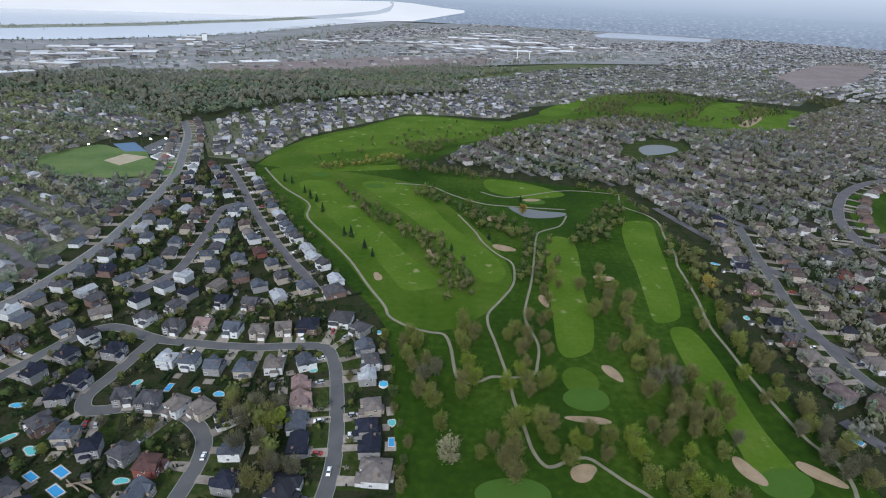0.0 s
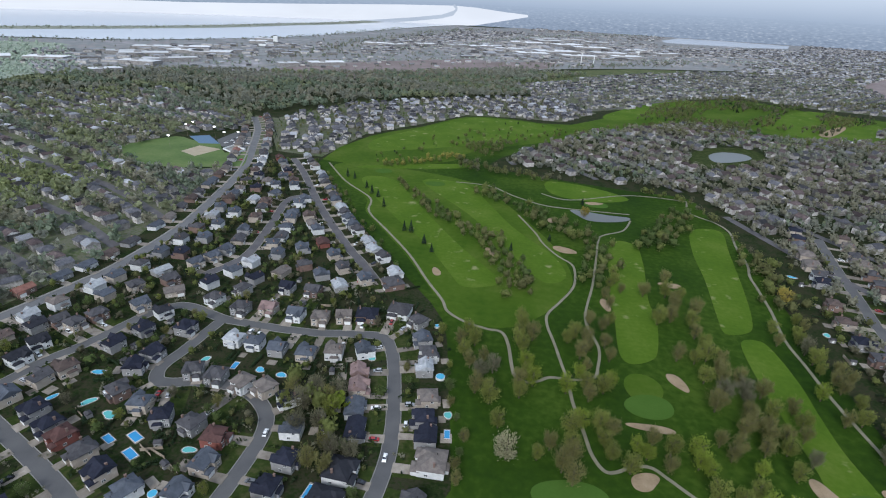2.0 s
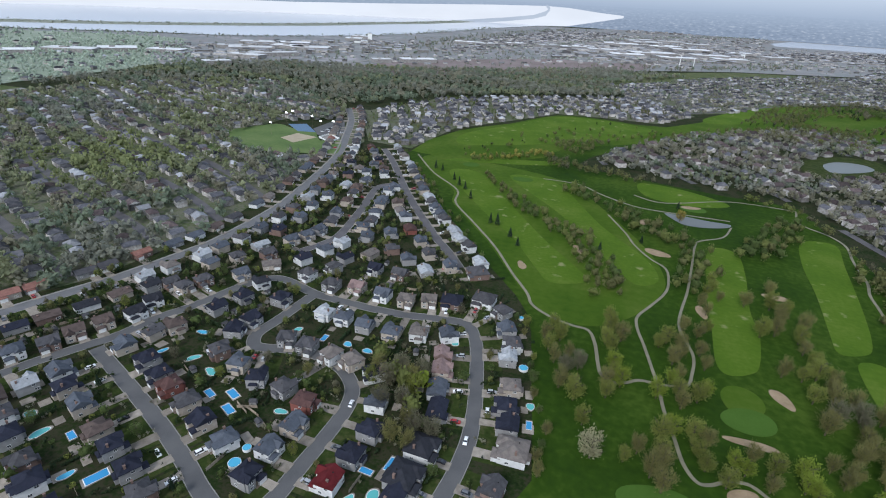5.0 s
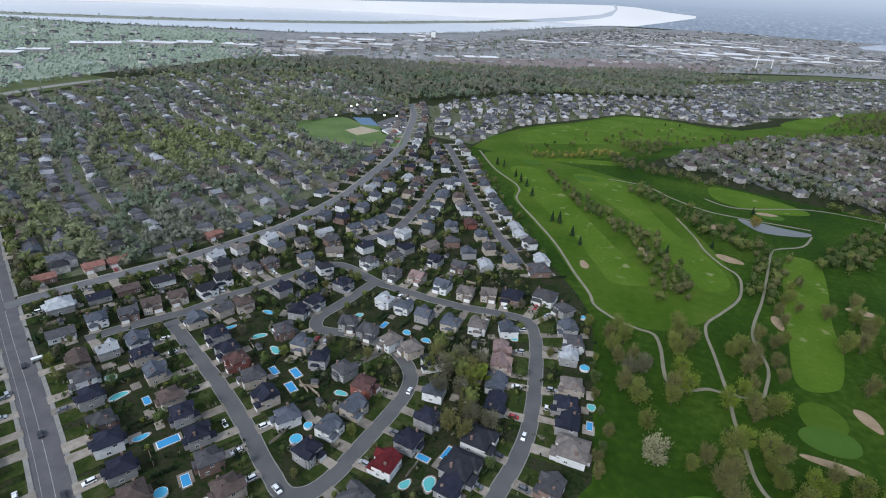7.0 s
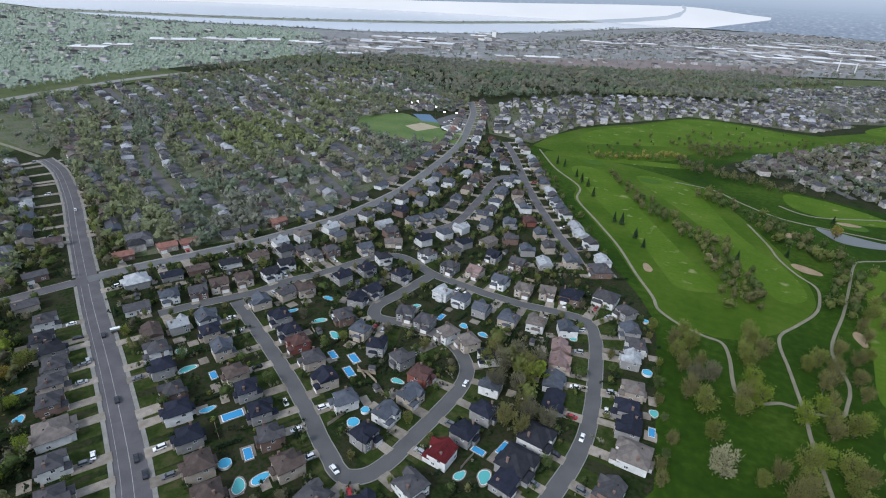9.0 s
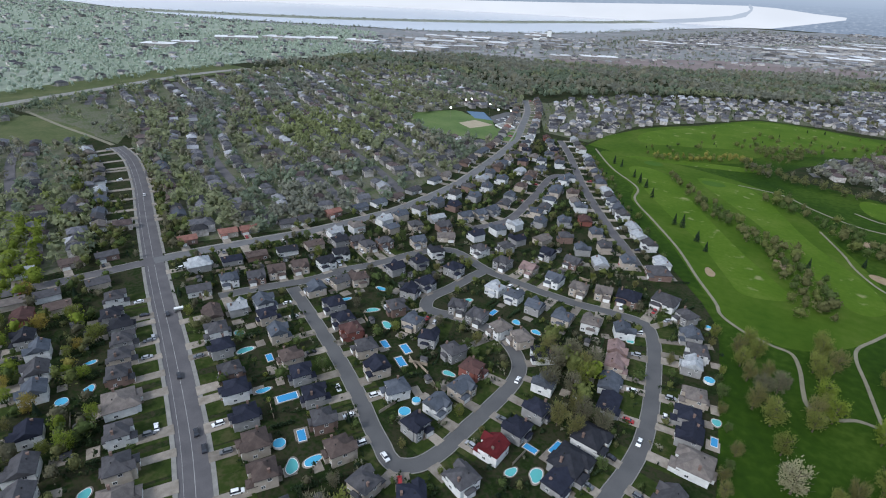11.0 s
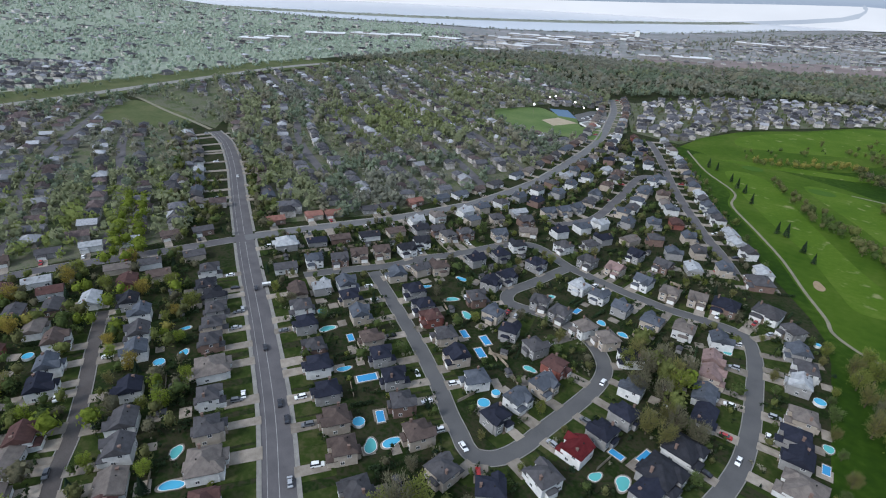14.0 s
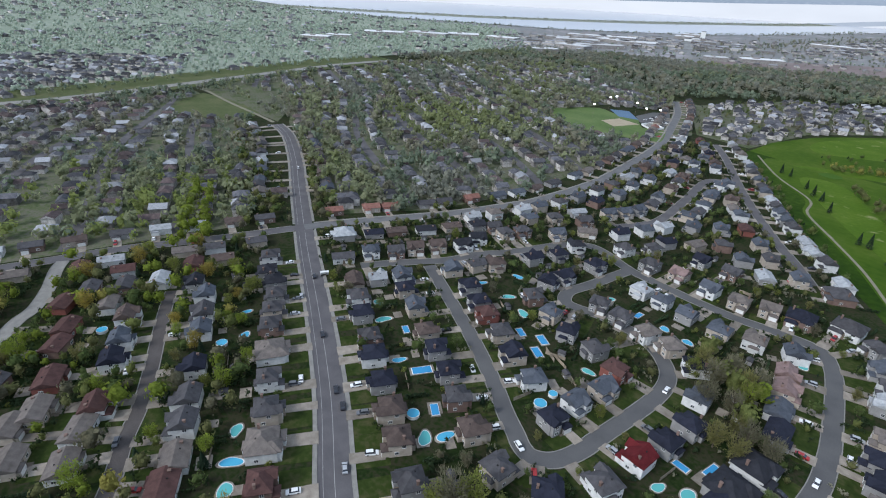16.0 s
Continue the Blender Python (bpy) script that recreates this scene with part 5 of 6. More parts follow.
band([(109, 403), (133, 443), (159, 489)], 14, 34, ["olive", "brown", "green"], (8, 12), 6)
band([(189, 401), (182, 350), (176, 317)], 10, 24, ["brown", "olive"], (8, 11), 11)
band([(-229, 569), (-179, 491), (-135, 414), (-99, 353), (-78, 317)], 5, 50, ["olive", "brown", "conifer", "green", "grey"], (4, 8), 51)
band([(-144, 578), (-106, 602), (-70, 634)], 8, 60, ["gold", "gold", "olive"], (6, 9), 12)
band([(-160, 605), (-76, 702), (50, 796), (131, 825)], 18, 44, ["conifer", "olive", "green"], (5, 9), 31)
yard_trees([(-320, 130), (-120, 45), (-60, 100), (-40, 130), (-50, 250), (-90, 300), (-210, 260), (-270, 230)], 120, ["brown", "olive", "green", "conifer", "grey", "green"], 25, (3, 7))
yard_trees([(-345, 110), (-150, 15), (-170, -30), (-380, -40)], 170, ["olive", "lime", "brown", "green", "grey", "brown", "green"], 26, (4, 10))
yard_trees([(-320, 130), (-120, 45), (-60, 100), (-40, 130), (-50, 250), (-90, 300), (-210, 260), (-270, 230)], 120, ["olive", "green", "conifer", "brown", "green"], 27, (2, 5))
yard_trees([(185, 370), (225, 420), (275, 400), (330, 230), (300, 170), (190, 170), (182, 250)], 110, ["brown", "olive", "grey", "green"], 28, (4, 8))
yard_trees([(-320, 140), (-210, 270), (-80, 310), (-250, 580), (-290, 500), (-265, 330)], 330, ["brown", "olive", "conifer", "grey", "green"], 23, (4, 8))

yard_trees([(-597, 202), (-541, 204), (-428, 154), (-331, 114), (-338, 96), (-443, 138)], 60, ["green", "olive", "brown", "grey", "conifer"], 33, (5, 10))
yard_trees([(-533, 230), (-408, 178), (-317, 130), (-302, 145), (-397, 190), (-534, 246)], 60, ["green", "olive", "brown", "grey", "conifer"], 34, (5, 10))

yard_trees([(-422, 116), (-456, 158), (-438, 172), (-334, 123), (-350, 95)], 60, ["green", "olive", "brown", "grey", "conifer"], 35, (4, 8))

# ---- far woods and far houses ----

Z_NW = [(-335, 150), (-300, 205), (-285, 270), (-282, 340), (-290, 430), (-310, 520), (-370, 492), (-460, 540), (-446, 600), (-436, 650), (-360, 690), (-400, 780), (-650, 950), (-880, 760), (-860, 320), (-640, 290), (-575, 252)]
Z_W = [(-350, 105), (-385, -30), (-430, -160), (-860, -160), (-800, 30), (-805, 150), (-790, 235), (-590, 225)]
Z_GAP = [(-580, 255), (-640, 290), (-860, 325), (-885, 300), (-870, 60), (-812, 100), (-797, 245), (-700, 262), (-600, 245)]
Z_MID = [(-330, 690), (-285, 600), (-225, 590), (-205, 720), (-145, 805), (-80, 905), (0, 912), (80, 905), (150, 1010), (50, 1150), (-150, 1040), (-300, 930), (-360, 780)]
Z_EAST = [(-20, 625), (120, 575), (192, 560), (205, 480), (220, 430), (215, 330), (200, 250), (190, 190), (230, 140), (420, 250), (700, 450), (1100, 800), (1350, 1300), (900, 1250), (620, 1000), (590, 915), (420, 885), (300, 960), (140, 850), (50, 745)]
Z_NORTH = [(90, 990), (215, 1075), (380, 1255), (520, 1340), (640, 1240), (760, 1200), (1000, 1500), (1000, 1900), (600, 1900), (250, 1600), (0, 1300)]
M["district"] = ramp_mat("district_lawns", [(0.05, 0.065, 0.03), (0.08, 0.1, 0.045), (0.125, 0.118, 0.09), (0.07, 0.1, 0.04)], 0.05, 0.35, mix=0.5, spec=0.05)
sheet("district_lawns", [(-332, 158), (-300, 212), (-288, 270), (-285, 340), (-293, 430), (-313, 520), (-370, 488), (-462, 540), (-448, 600), (-440, 652), (-400, 780), (-650, 950), (-880, 760), (-860, 320), (-640, 290), (-575, 252)], 0.02, M["district"], "lawns and yards under the western trees", "lawn", 1)
sheet("district_lawns", [(-352, 103), (-385, -30), (-430, -160), (-860, -160), (-800, 30), (-805, 150), (-790, 235), (-590, 222)], 0.02, M["district"], "lawns and yards under the western trees", "lawn", 1)
sheet("district_lawns", [(-585, 244), (-640, 290), (-862, 320), (-800, 244)], 0.014, M["district"], "grass between the trees by the highway", "lawn", 1)
sheet("district_lawns", [(-287, 592), (-330, 690), (-360, 780), (-398, 786), (-362, 705), (-328, 615), (-304, 545), (-292, 560)], 0.016, M["district"], "lawns beside the avenue", "lawn", 1)
for cover in (Z_MID, Z_NORTH):
    sheet("district_lawns", cover, 0.008 if cover is not Z_NORTH else 0.05, M["district"], "lawns and yards between far houses", "lawn", 1)
sheet("far_meadow", [(-264, 1277), (-3, 1583), (372, 1862), (1286, 2145), (2237, 2497), (1455, 1592), (722, 1416), (269, 1318), (-2, 1190), (-178, 1135)], 0.03, M["meadow"], "dull green meadow beyond the course", "meadow", 1)
BLOCKS = [[(235, 741), (291, 802), (347, 802), (342, 742), (278, 676), (227, 673)], [(442, 572), (523, 618), (624, 656), (406, 373), (377, 400), (375, 436), (384, 477)],
          [(-457, 538), (-444, 601), (-431, 647), (-337, 666), (-295, 548), (-295, 520), (-362, 491)], [(-694, 164), (-791, 245), (-617, 246), (-620, 196)], [(1000, 1740), (1432, 2243), (1851, 2552), (1560, 2080), (1181, 1650), (920, 1440)], [(856, 3673), (1155, 4548), (1636, 4679), (2050, 4377), (1648, 3531), (1350, 3413), (1039, 3362), (829, 3355)]]


BARE = [[(-899, -34), (-828, 141), (-694, 122), (-740, -39)], [(-1234, -22), (-1170, 217), (-1097, 334), (-914, 256), (-896, 42), (-907, -34)], [(-817, 287), (-912, 488), (-917, 614), (-768, 483), (-703, 362), (-677, 262)]]


def zone_points(poly, step, seed, jitter=0.9):
    r = np.random.default_rng(seed)
    poly = np.array(poly, float)
    lo, hi = poly.min(0), poly.max(0)
    gx, gy = np.meshgrid(np.arange(lo[0], hi[0], step), np.arange(lo[1], hi[1], step))
    p = np.stack([gx.ravel(), gy.ravel()], 1) + r.uniform(-0.5, 0.5, (gx.size, 2)) * step * jitter * 1.4
    p = p[inside(poly, p)]
    ok = np.ones(len(p), bool)
    for line, h in ROADS:
        ok &= gap_to(line, p)[0] > h + 3
    for b in BLOCKS:
        ok &= ~inside(b, p)
    return p[ok]


def far_houses(name, poly, row_gap, step, turn, seed, mats, label, size=(10, 8, 4.4, 2.0), skip=0.1, streets=True):
    """Rows of small gabled and hipped houses, far off, in one mesh."""
    r = np.random.default_rng(seed)
    poly = np.array(poly, float)
    c = poly.mean(0)
    R = np.array(((math.cos(turn), -math.sin(turn)), (math.sin(turn), math.cos(turn))))
    q = (poly - c) @ R
    lo, hi = q.min(0), q.max(0)
    pts = []
    for k, v in enumerate(np.arange(lo[1], hi[1], row_gap)):
        for pair in (-0.27, 0.27):
            u = np.arange(lo[0] + r.uniform(0, step), hi[0], step)
            u = u + r.uniform(-2, 2, len(u))
            pts.append(np.stack([u, np.full(len(u), v + pair * row_gap) + 9 * np.sin(u / 70 + k) + r.uniform(-1.5, 1.5, len(u)) * (1 if streets else 5)], 1))
    p = np.concatenate(pts) @ R.T + c
    V, F = [], []
    for k, v in enumerate(np.arange(lo[1], hi[1], row_gap)):
        u = np.arange(lo[0], hi[0], 14)
        line = np.stack([u, np.full(len(u), v) + 9 * np.sin(u / 70 + k)], 1) @ R.T + c
        keep = inside(poly, line)
        for b in BLOCKS:
            keep &= ~inside(b, line)
        side = normals_of(line) * 3.8
        for i in range(len(line) - 1):
            if keep[i] and keep[i + 1]:
                b = len(V)
                V += [(*(line[i] - side[i]), 0.3), (*(line[i + 1] - side[i + 1]), 0.3), (*(line[i + 1] + side[i + 1]), 0.3), (*(line[i] + side[i]), 0.3)]
                F.append((b, b + 1, b + 2, b + 3))
    if V and streets:
        tagged(new("far_street", mesh_of("far_street", V, F, [M["old_asphalt"]])), "grey streets between far rows of houses", "street", kind="structure")
    p = p[inside(poly, p) & (r.random(len(p)) > skip)]
    ok = np.ones(len(p), bool)
    for line, h in ROADS:
        ok &= gap_to(line, p)[0] > h + 8
    for b in BLOCKS:
        ok &= ~inside(b, p)
    at = np.array(HOUSE_AT)
    ok &= np.array([np.min(np.hypot(*(at - a).T)) > 13 for a in p])
    p = p[ok]
    V, F, I = [], [], []
    for x, y in p:
        w, d, h, rise = (size[i] * r.uniform(0.85, 1.25) for i in range(4))
        a = turn + (math.pi / 2 if r.random() < 0.5 else 0) + r.uniform(-0.12, 0.12)
        ca, sa = math.cos(a), math.sin(a)
        ins = 0.0 if r.random() < 0.5 else d * 0.45
        loc = [(-w / 2, -d / 2, 0), (w / 2, -d / 2, 0), (w / 2, d / 2, 0), (-w / 2, d / 2, 0)]
        loc += [(u, v, h) for u, v, _ in loc]
        e = 0.45
        loc += [(-w / 2 - e, -d / 2 - e, h - 0.1), (w / 2 + e, -d / 2 - e, h - 0.1), (w / 2 + e, d / 2 + e, h - 0.1), (-w / 2 - e, d / 2 + e, h - 0.1), (-w / 2 - e + ins, 0, h + rise), (w / 2 + e - ins, 0, h + rise)]
        b = len(V)
        V += [(x + ca * u - sa * v, y + sa * u + ca * v, z) for u, v, z in loc]
        F += [tuple(b + i for i in f) for f in ((0, 1, 5, 4), (1, 2, 6, 5), (2, 3, 7, 6), (3, 0, 4, 7), (8, 9, 13, 12), (9, 10, 13), (10, 11, 12, 13), (11, 8, 12))]
        t = 1 + r.choice(len(mats) - 1)
        gw = 0 if ins == 0 else t
        I += [0, 0, 0, 0, t, gw, t, gw]
    ob = tagged(new(name, mesh_of(name, V, F, mats, I)), label, "houses", kind="stuff")
    return p


def far_crown(n, size, seed, loose, colour):
    """A lumpy crown with leaf tufts standing out of it, one unit high: vertices and triangles."""
    bm = bmesh.new()
    bmesh.ops.create_icosphere(bm, subdivisions=2 if n > 60 else 1, radius=1.0 if n > 60 or n < 12 else 0.8)
    g = np.random.default_rng(seed)
    d = np.array([v.co for v in bm.verts])
    T = np.array([[v.index for v in f.verts] for f in bm.faces])
    bm.free()
    lob = g.normal(size=(8, 3))
    lob /= np.linalg.norm(lob, axis=1)[:, None]
    rad = (0.58 + 0.5 * np.max(np.clip(d @ lob.T, 0, 1) ** 7, axis=1) + g.normal(0, 0.1, len(d))) * (1.02 - 0.3 * loose)
    v = d * rad[:, None] * np.array((0.42, 0.42, 0.44))
    v[:, 2] = np.maximum(v[:, 2], -0.3) + 0.54
    c, f = clump_cloud(n, 0.4, 0.4, 0.42, 0.55, size, seed + 50, tilt=0.55 + 0.2 * loose, shell=0.8 - 0.3 * loose)
    f = np.concatenate([f[:, :3], f[:, (0, 2, 3)]]) + len(v)
    v, T = np.concatenate([v, c]), np.concatenate([T, f])
    if colour == "conifer":
        t = np.clip((v[:, 2] - 0.1) / 0.9, 0, 1)
        v[:, :2] *= (0.62 * np.clip(1.3 * (1 - t) / (np.sqrt(np.clip(1 - (2 * t - 1) ** 2, 0, 1)) + 0.15), 0, 1.5))[:, None]
    return v, T


def far_trees(name, pts, colour, h, n, size, seed, label, loose=0.3, wide=1.0, mat=None):
    """Many far trees in one mesh of lumpy, tufted crowns; a third number in a point is the tree's height."""
    r = np.random.default_rng(seed)
    V, F, b = [], [], 0
    protos = [far_crown(n, size, seed + i, loose, colour) for i in range(12)]
    for p in pts:
        v, f = protos[r.integers(12)]
        a, k, hh = r.uniform(0, 6.28), r.uniform(0.65, 1.1) * wide, r.uniform(*h)
        if len(p) > 2:
            hh = p[2]
        ca, sa = math.cos(a), math.sin(a)
        vx, vy = v[:, 0] * r.uniform(0.75, 1.3) * hh * k, v[:, 1] * r.uniform(0.75, 1.3) * hh * k
        V.append(np.stack([p[0] + vx * ca - vy * sa, p[1] + vx * sa + vy * ca, v[:, 2] * hh], 1))
        F.append(f + b)
        b += len(v)
    if not V:
        return
    V, F = np.concatenate(V), np.concatenate(F)
    me = bpy.data.meshes.new(name)
    me.vertices.add(len(V))
    me.vertices.foreach_set("co", V.ravel())
    me.loops.add(F.size)
    me.loops.foreach_set("vertex_index", F.ravel())
    me.polygons.add(len(F))
    me.polygons.foreach_set("loop_start", np.arange(0, F.size, 3))
    me.polygons.foreach_set("use_smooth", np.ones(len(F), bool))
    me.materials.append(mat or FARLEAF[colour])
    me.update(calc_edges=True)
    tagged(new(name, me), label, "trees", kind="stuff")


def wood(name, poly, step, mix, h, n, size, seed, avoid=None, keep=1.0, lie=0.0, thin=0.0, wide=1.0, near=False):
    """A wood in patches of like trees that lie along one direction, with openings in it."""
    p = zone_points(poly, step, seed)
    r = np.random.default_rng(seed + 1)
    p = p[r.random(len(p)) < keep]
    for b in BARE:
        p = p[~inside(b, p) | (r.random(len(p)) < 0.3)]
    if avoid is not None and len(avoid):
        avoid = np.concatenate([avoid, np.array(HOUSE_AT, float)])
        ok = np.ones(len(p), bool)
        for i in range(0, len(p), 400):
            d = np.hypot(p[i:i + 400, None, 0] - avoid[None, :, 0], p[i:i + 400, None, 1] - avoid[None, :, 1])
            ok[i:i + 400] = d.min(1) > 6.2
        p = p[ok]
    ca, sa = math.cos(lie), math.sin(lie)
    along, across = p[:, 0] * ca + p[:, 1] * sa, p[:, 1] * ca - p[:, 0] * sa
    if thin:
        cover = np.array([noise.noise((u * 0.006, v * 0.018, seed + 7)) for u, v in zip(along, across)])
        ok = r.random(len(p)) > thin * np.clip(0.5 - 1.6 * cover, 0, 1)
        p, along, across = p[ok], along[ok], across[ok]
    field = np.array([noise.noise((u * 0.004, v * 0.013, seed)) for u, v in zip(along, across)]) + r.normal(0, 0.09, len(p))
    order = np.argsort(np.argsort(field)) / max(1, len(p))
    names, w = zip(*mix)
    cut = np.cumsum(w) / sum(w)
    for i, c in enumerate(names):
        lo = 0 if i == 0 else cut[i - 1]
        sel = p[(order >= lo) & (order < cut[i])]
        far_trees(name, sel, c, h, n, size, seed + 10 * i, f"distant wood of {c} spring trees", 0.5, wide, YARDLEAF[c] if near else None)


def extra_trees():
    for c in sorted(set(e[2] for e in EXTRA)):
        sel = [(e[0], e[1], e[3]) for e in EXTRA if e[2] == c]
        far_trees("yard_trees", sel, c, (4, 9), 62 if c != "conifer" else 30, 0.075, 90 + len(c), f"small {c} trees in the back yards", 1.1 if c != "conifer" else 0.2, 1.1, YARDLEAF[c])


extra_trees()


def garden_bushes(poly, count, colour, h, seed, label):
    """Low planting along the edges of the yards, too much to count."""
    r = np.random.default_rng(seed)
    poly, at, pl = np.array(poly, float), np.array(HOUSE_AT), np.array([(p[0], p[1]) for p in POOLS])
    lo, hi = poly.min(0), poly.max(0)
    out = []
    while len(out) < count:
        p = r.uniform(lo, hi)
        if not inside(poly, p)[0] or np.min(np.hypot(*(at - p).T)) < 7.5 or np.min(np.hypot(*(pl - p).T)) < 5.5 or not clear_of_roads(p[0], p[1], 3.0):
            continue
        way = r.uniform(0, 6.28)
        for i in range(r.integers(1, 5)):
            out.append((p[0] + math.cos(way) * i * 1.7 + r.normal(0, 0.3), p[1] + math.sin(way) * i * 1.7 + r.normal(0, 0.3), r.uniform(*h)))
    far_trees("garden_bushes", out, colour, h, 12, 0.14, seed, label, 0.4)


HOMES = [(-320, 130), (-120, 45), (-60, 100), (-40, 130), (-50, 250), (-90, 300), (-210, 260), (-270, 230)]
garden_bushes(HOMES, 1500, "hedge", (1.6, 3.6), 61, "dark evergreen bushes and hedges in the yards")
garden_bushes(HOMES, 350, "brown", (1.6, 3.2), 62, "bare brown bushes in the yards")
garden_bushes([(-345, 110), (-150, 15), (-170, -30), (-380, -40)], 900, "hedge", (1.8, 3.8), 63, "dark evergreen bushes and hedges in the yards")
garden_bushes([(-320, 140), (-210, 270), (-80, 310), (-250, 580), (-290, 500), (-265, 330)], 1000, "hedge", (2, 4), 64, "dark evergreen bushes and hedges in the yards")

Z_FAR_EAST = [(900, 1300), (1400, 1350), (2300, 2200), (2600, 3400), (1500, 3300), (1000, 2400), (700, 1950), (1000, 1850)]
Z_WEST_FAR = [(-860, -400), (-1500, -200), (-1800, 700), (-1500, 1300), (-1250, 1450), (-980, 1150), (-960, 650), (-905, 300), (-860, 60)]
DARK, BROWN, PALE = [M["wall_far"]] + [M["roof_far"]] * 5 + [M["roof_far_white"]], [M["wall_far"], M["roof_far_brown"], M["roof_far_brown"], M["roof_far"]], [M["wall_far"], M["roof_far_white"], M["roof_far"], M["roof_far"]]
h_nw = far_houses("house_rows", Z_NW, 56, 15, 2.65, 31, [M["wall_far"]] + [M["roof_far"]] * 3 + [M["roof_far_white"], M["roof_far_brown"]], "rows of far houses with dark roofs among trees", (9.4, 7.8, 4.6, 2.1), skip=0.1)
h_w = far_houses("house_rows", Z_W, 54, 16, 2.68, 32, BROWN + [M["roof_far"], M["roof_far_white"]], "rows of far bungalows under trees", (9.8, 8, 4.2, 2.0), skip=0.1)
h_mid = far_houses("house_rows", Z_MID, 44, 12, 1.9, 33, DARK, "close rows of far houses with grey roofs", (8.6, 7.6, 4.2, 2.4), 0.05, False)
h_e = far_houses("house_rows", Z_EAST, 60, 16.5, 2.0, 34, BROWN, "rows of far brick houses with brown roofs", (9.6, 8.4, 4.6, 2.6), 0.2)
h_n = far_houses("house_rows", Z_NORTH, 56, 15, 0.7, 35, DARK, "far rows of houses with grey roofs", (9, 8, 4.2, 2.2), skip=0.2)
h_fe = far_houses("house_rows", Z_FAR_EAST, 60, 20, 0.6, 36, PALE, "remote pale housing rows", (12, 10, 5, 2.5), 0.35)
h_wf = far_houses("house_rows", Z_WEST_FAR, 90, 26, 0.3, 37, DARK, "remote houses among trees", (13, 11, 5, 2.5), 0.7, False)
far_houses("house_rows", [(-899, -34), (-828, 141), (-694, 122), (-740, -39)], 44, 11, 0.25, 81, BROWN, "close rows of brown terraced houses", (9, 9, 5, 2.4), 0.05)
far_houses("house_rows", [(-1234, -22), (-1170, 217), (-1097, 334), (-914, 256), (-896, 42), (-907, -34)], 48, 13, 0.6, 82, DARK, "close rows of dark roofed houses beyond the highway", (10, 9, 5, 2.4), 0.1)
h_nw = np.concatenate([h_nw, far_houses("house_rows", [(-482, 217), (-464, 243), (-323, 168), (-337, 142)], 40, 12, 2.67, 85, DARK, "rows of houses beside the boulevard", (9.5, 8, 4.6, 2.4), 0.05, False)])
h_w = np.concatenate([h_w, far_houses("house_rows", [(-438, 125), (-485, 172), (-473, 190), (-341, 126), (-357, 98)], 40, 12, 2.67, 86, [M["wall_far"], M["roof_far"], M["roof_far_brown"], M["roof_far"]], "rows of houses beside the boulevard", (9.5, 8, 4.6, 2.4), 0.05, False)])
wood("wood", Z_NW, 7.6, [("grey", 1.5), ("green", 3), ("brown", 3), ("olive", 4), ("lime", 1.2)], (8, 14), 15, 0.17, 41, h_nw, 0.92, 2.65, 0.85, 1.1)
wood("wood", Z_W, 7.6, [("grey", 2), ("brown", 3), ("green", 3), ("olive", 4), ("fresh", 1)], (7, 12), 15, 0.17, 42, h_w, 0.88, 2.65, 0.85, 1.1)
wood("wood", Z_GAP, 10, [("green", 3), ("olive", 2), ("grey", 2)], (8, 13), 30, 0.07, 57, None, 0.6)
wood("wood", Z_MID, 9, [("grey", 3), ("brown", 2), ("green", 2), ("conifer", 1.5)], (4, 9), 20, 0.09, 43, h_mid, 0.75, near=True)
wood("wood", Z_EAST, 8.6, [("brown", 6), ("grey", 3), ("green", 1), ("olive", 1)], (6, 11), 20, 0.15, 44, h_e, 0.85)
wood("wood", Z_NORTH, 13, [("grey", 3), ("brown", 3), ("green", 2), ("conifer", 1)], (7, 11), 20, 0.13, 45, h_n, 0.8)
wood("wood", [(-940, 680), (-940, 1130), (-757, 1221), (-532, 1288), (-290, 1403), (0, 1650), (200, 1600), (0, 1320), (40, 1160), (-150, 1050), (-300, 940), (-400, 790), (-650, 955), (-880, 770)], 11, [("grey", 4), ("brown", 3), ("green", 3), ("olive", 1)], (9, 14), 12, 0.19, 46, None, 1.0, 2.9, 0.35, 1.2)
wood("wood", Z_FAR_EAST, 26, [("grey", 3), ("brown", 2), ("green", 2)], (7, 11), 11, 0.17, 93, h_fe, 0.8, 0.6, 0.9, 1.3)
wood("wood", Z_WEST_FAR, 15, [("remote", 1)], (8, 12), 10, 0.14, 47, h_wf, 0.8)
tree_belt = smooth([(-794, -96), (-760, 26), (-772, 133), (-805, 281), (-847, 449)], 5)
wood("wood", [(212, 964), (283, 1142), (388, 1262), (542, 1360), (529, 1256), (383, 1123), (329, 1019), (401, 1010), (404, 914), (336, 912), (291, 958)], 10, [("brown", 3), ("grey", 2), ("conifer", 1)], (7, 10), 30, 0.1, 51, None, 0.7, near=True)
wood("wood", [(416, 894), (457, 882), (561, 884), (724, 1089), (826, 1174), (817, 1240), (766, 1262), (639, 1242), (649, 1291), (848, 1382), (942, 1311), (736, 1037), (534, 822), (398, 831)], 11, [("brown", 3), ("grey", 3), ("olive", 1)], (7, 10), 30, 0.1, 52, None, 0.8, near=True)
wood("wood", [(-74, 682), (-46, 708), (84, 785), (145, 856), (298, 985), (380, 954), (366, 863), (268, 842), (191, 911), (85, 804), (-0, 717), (-28, 641)], 9, [("brown", 4), ("grey", 2), ("olive", 1)], (7, 10), 40, 0.09, 48, near=True)
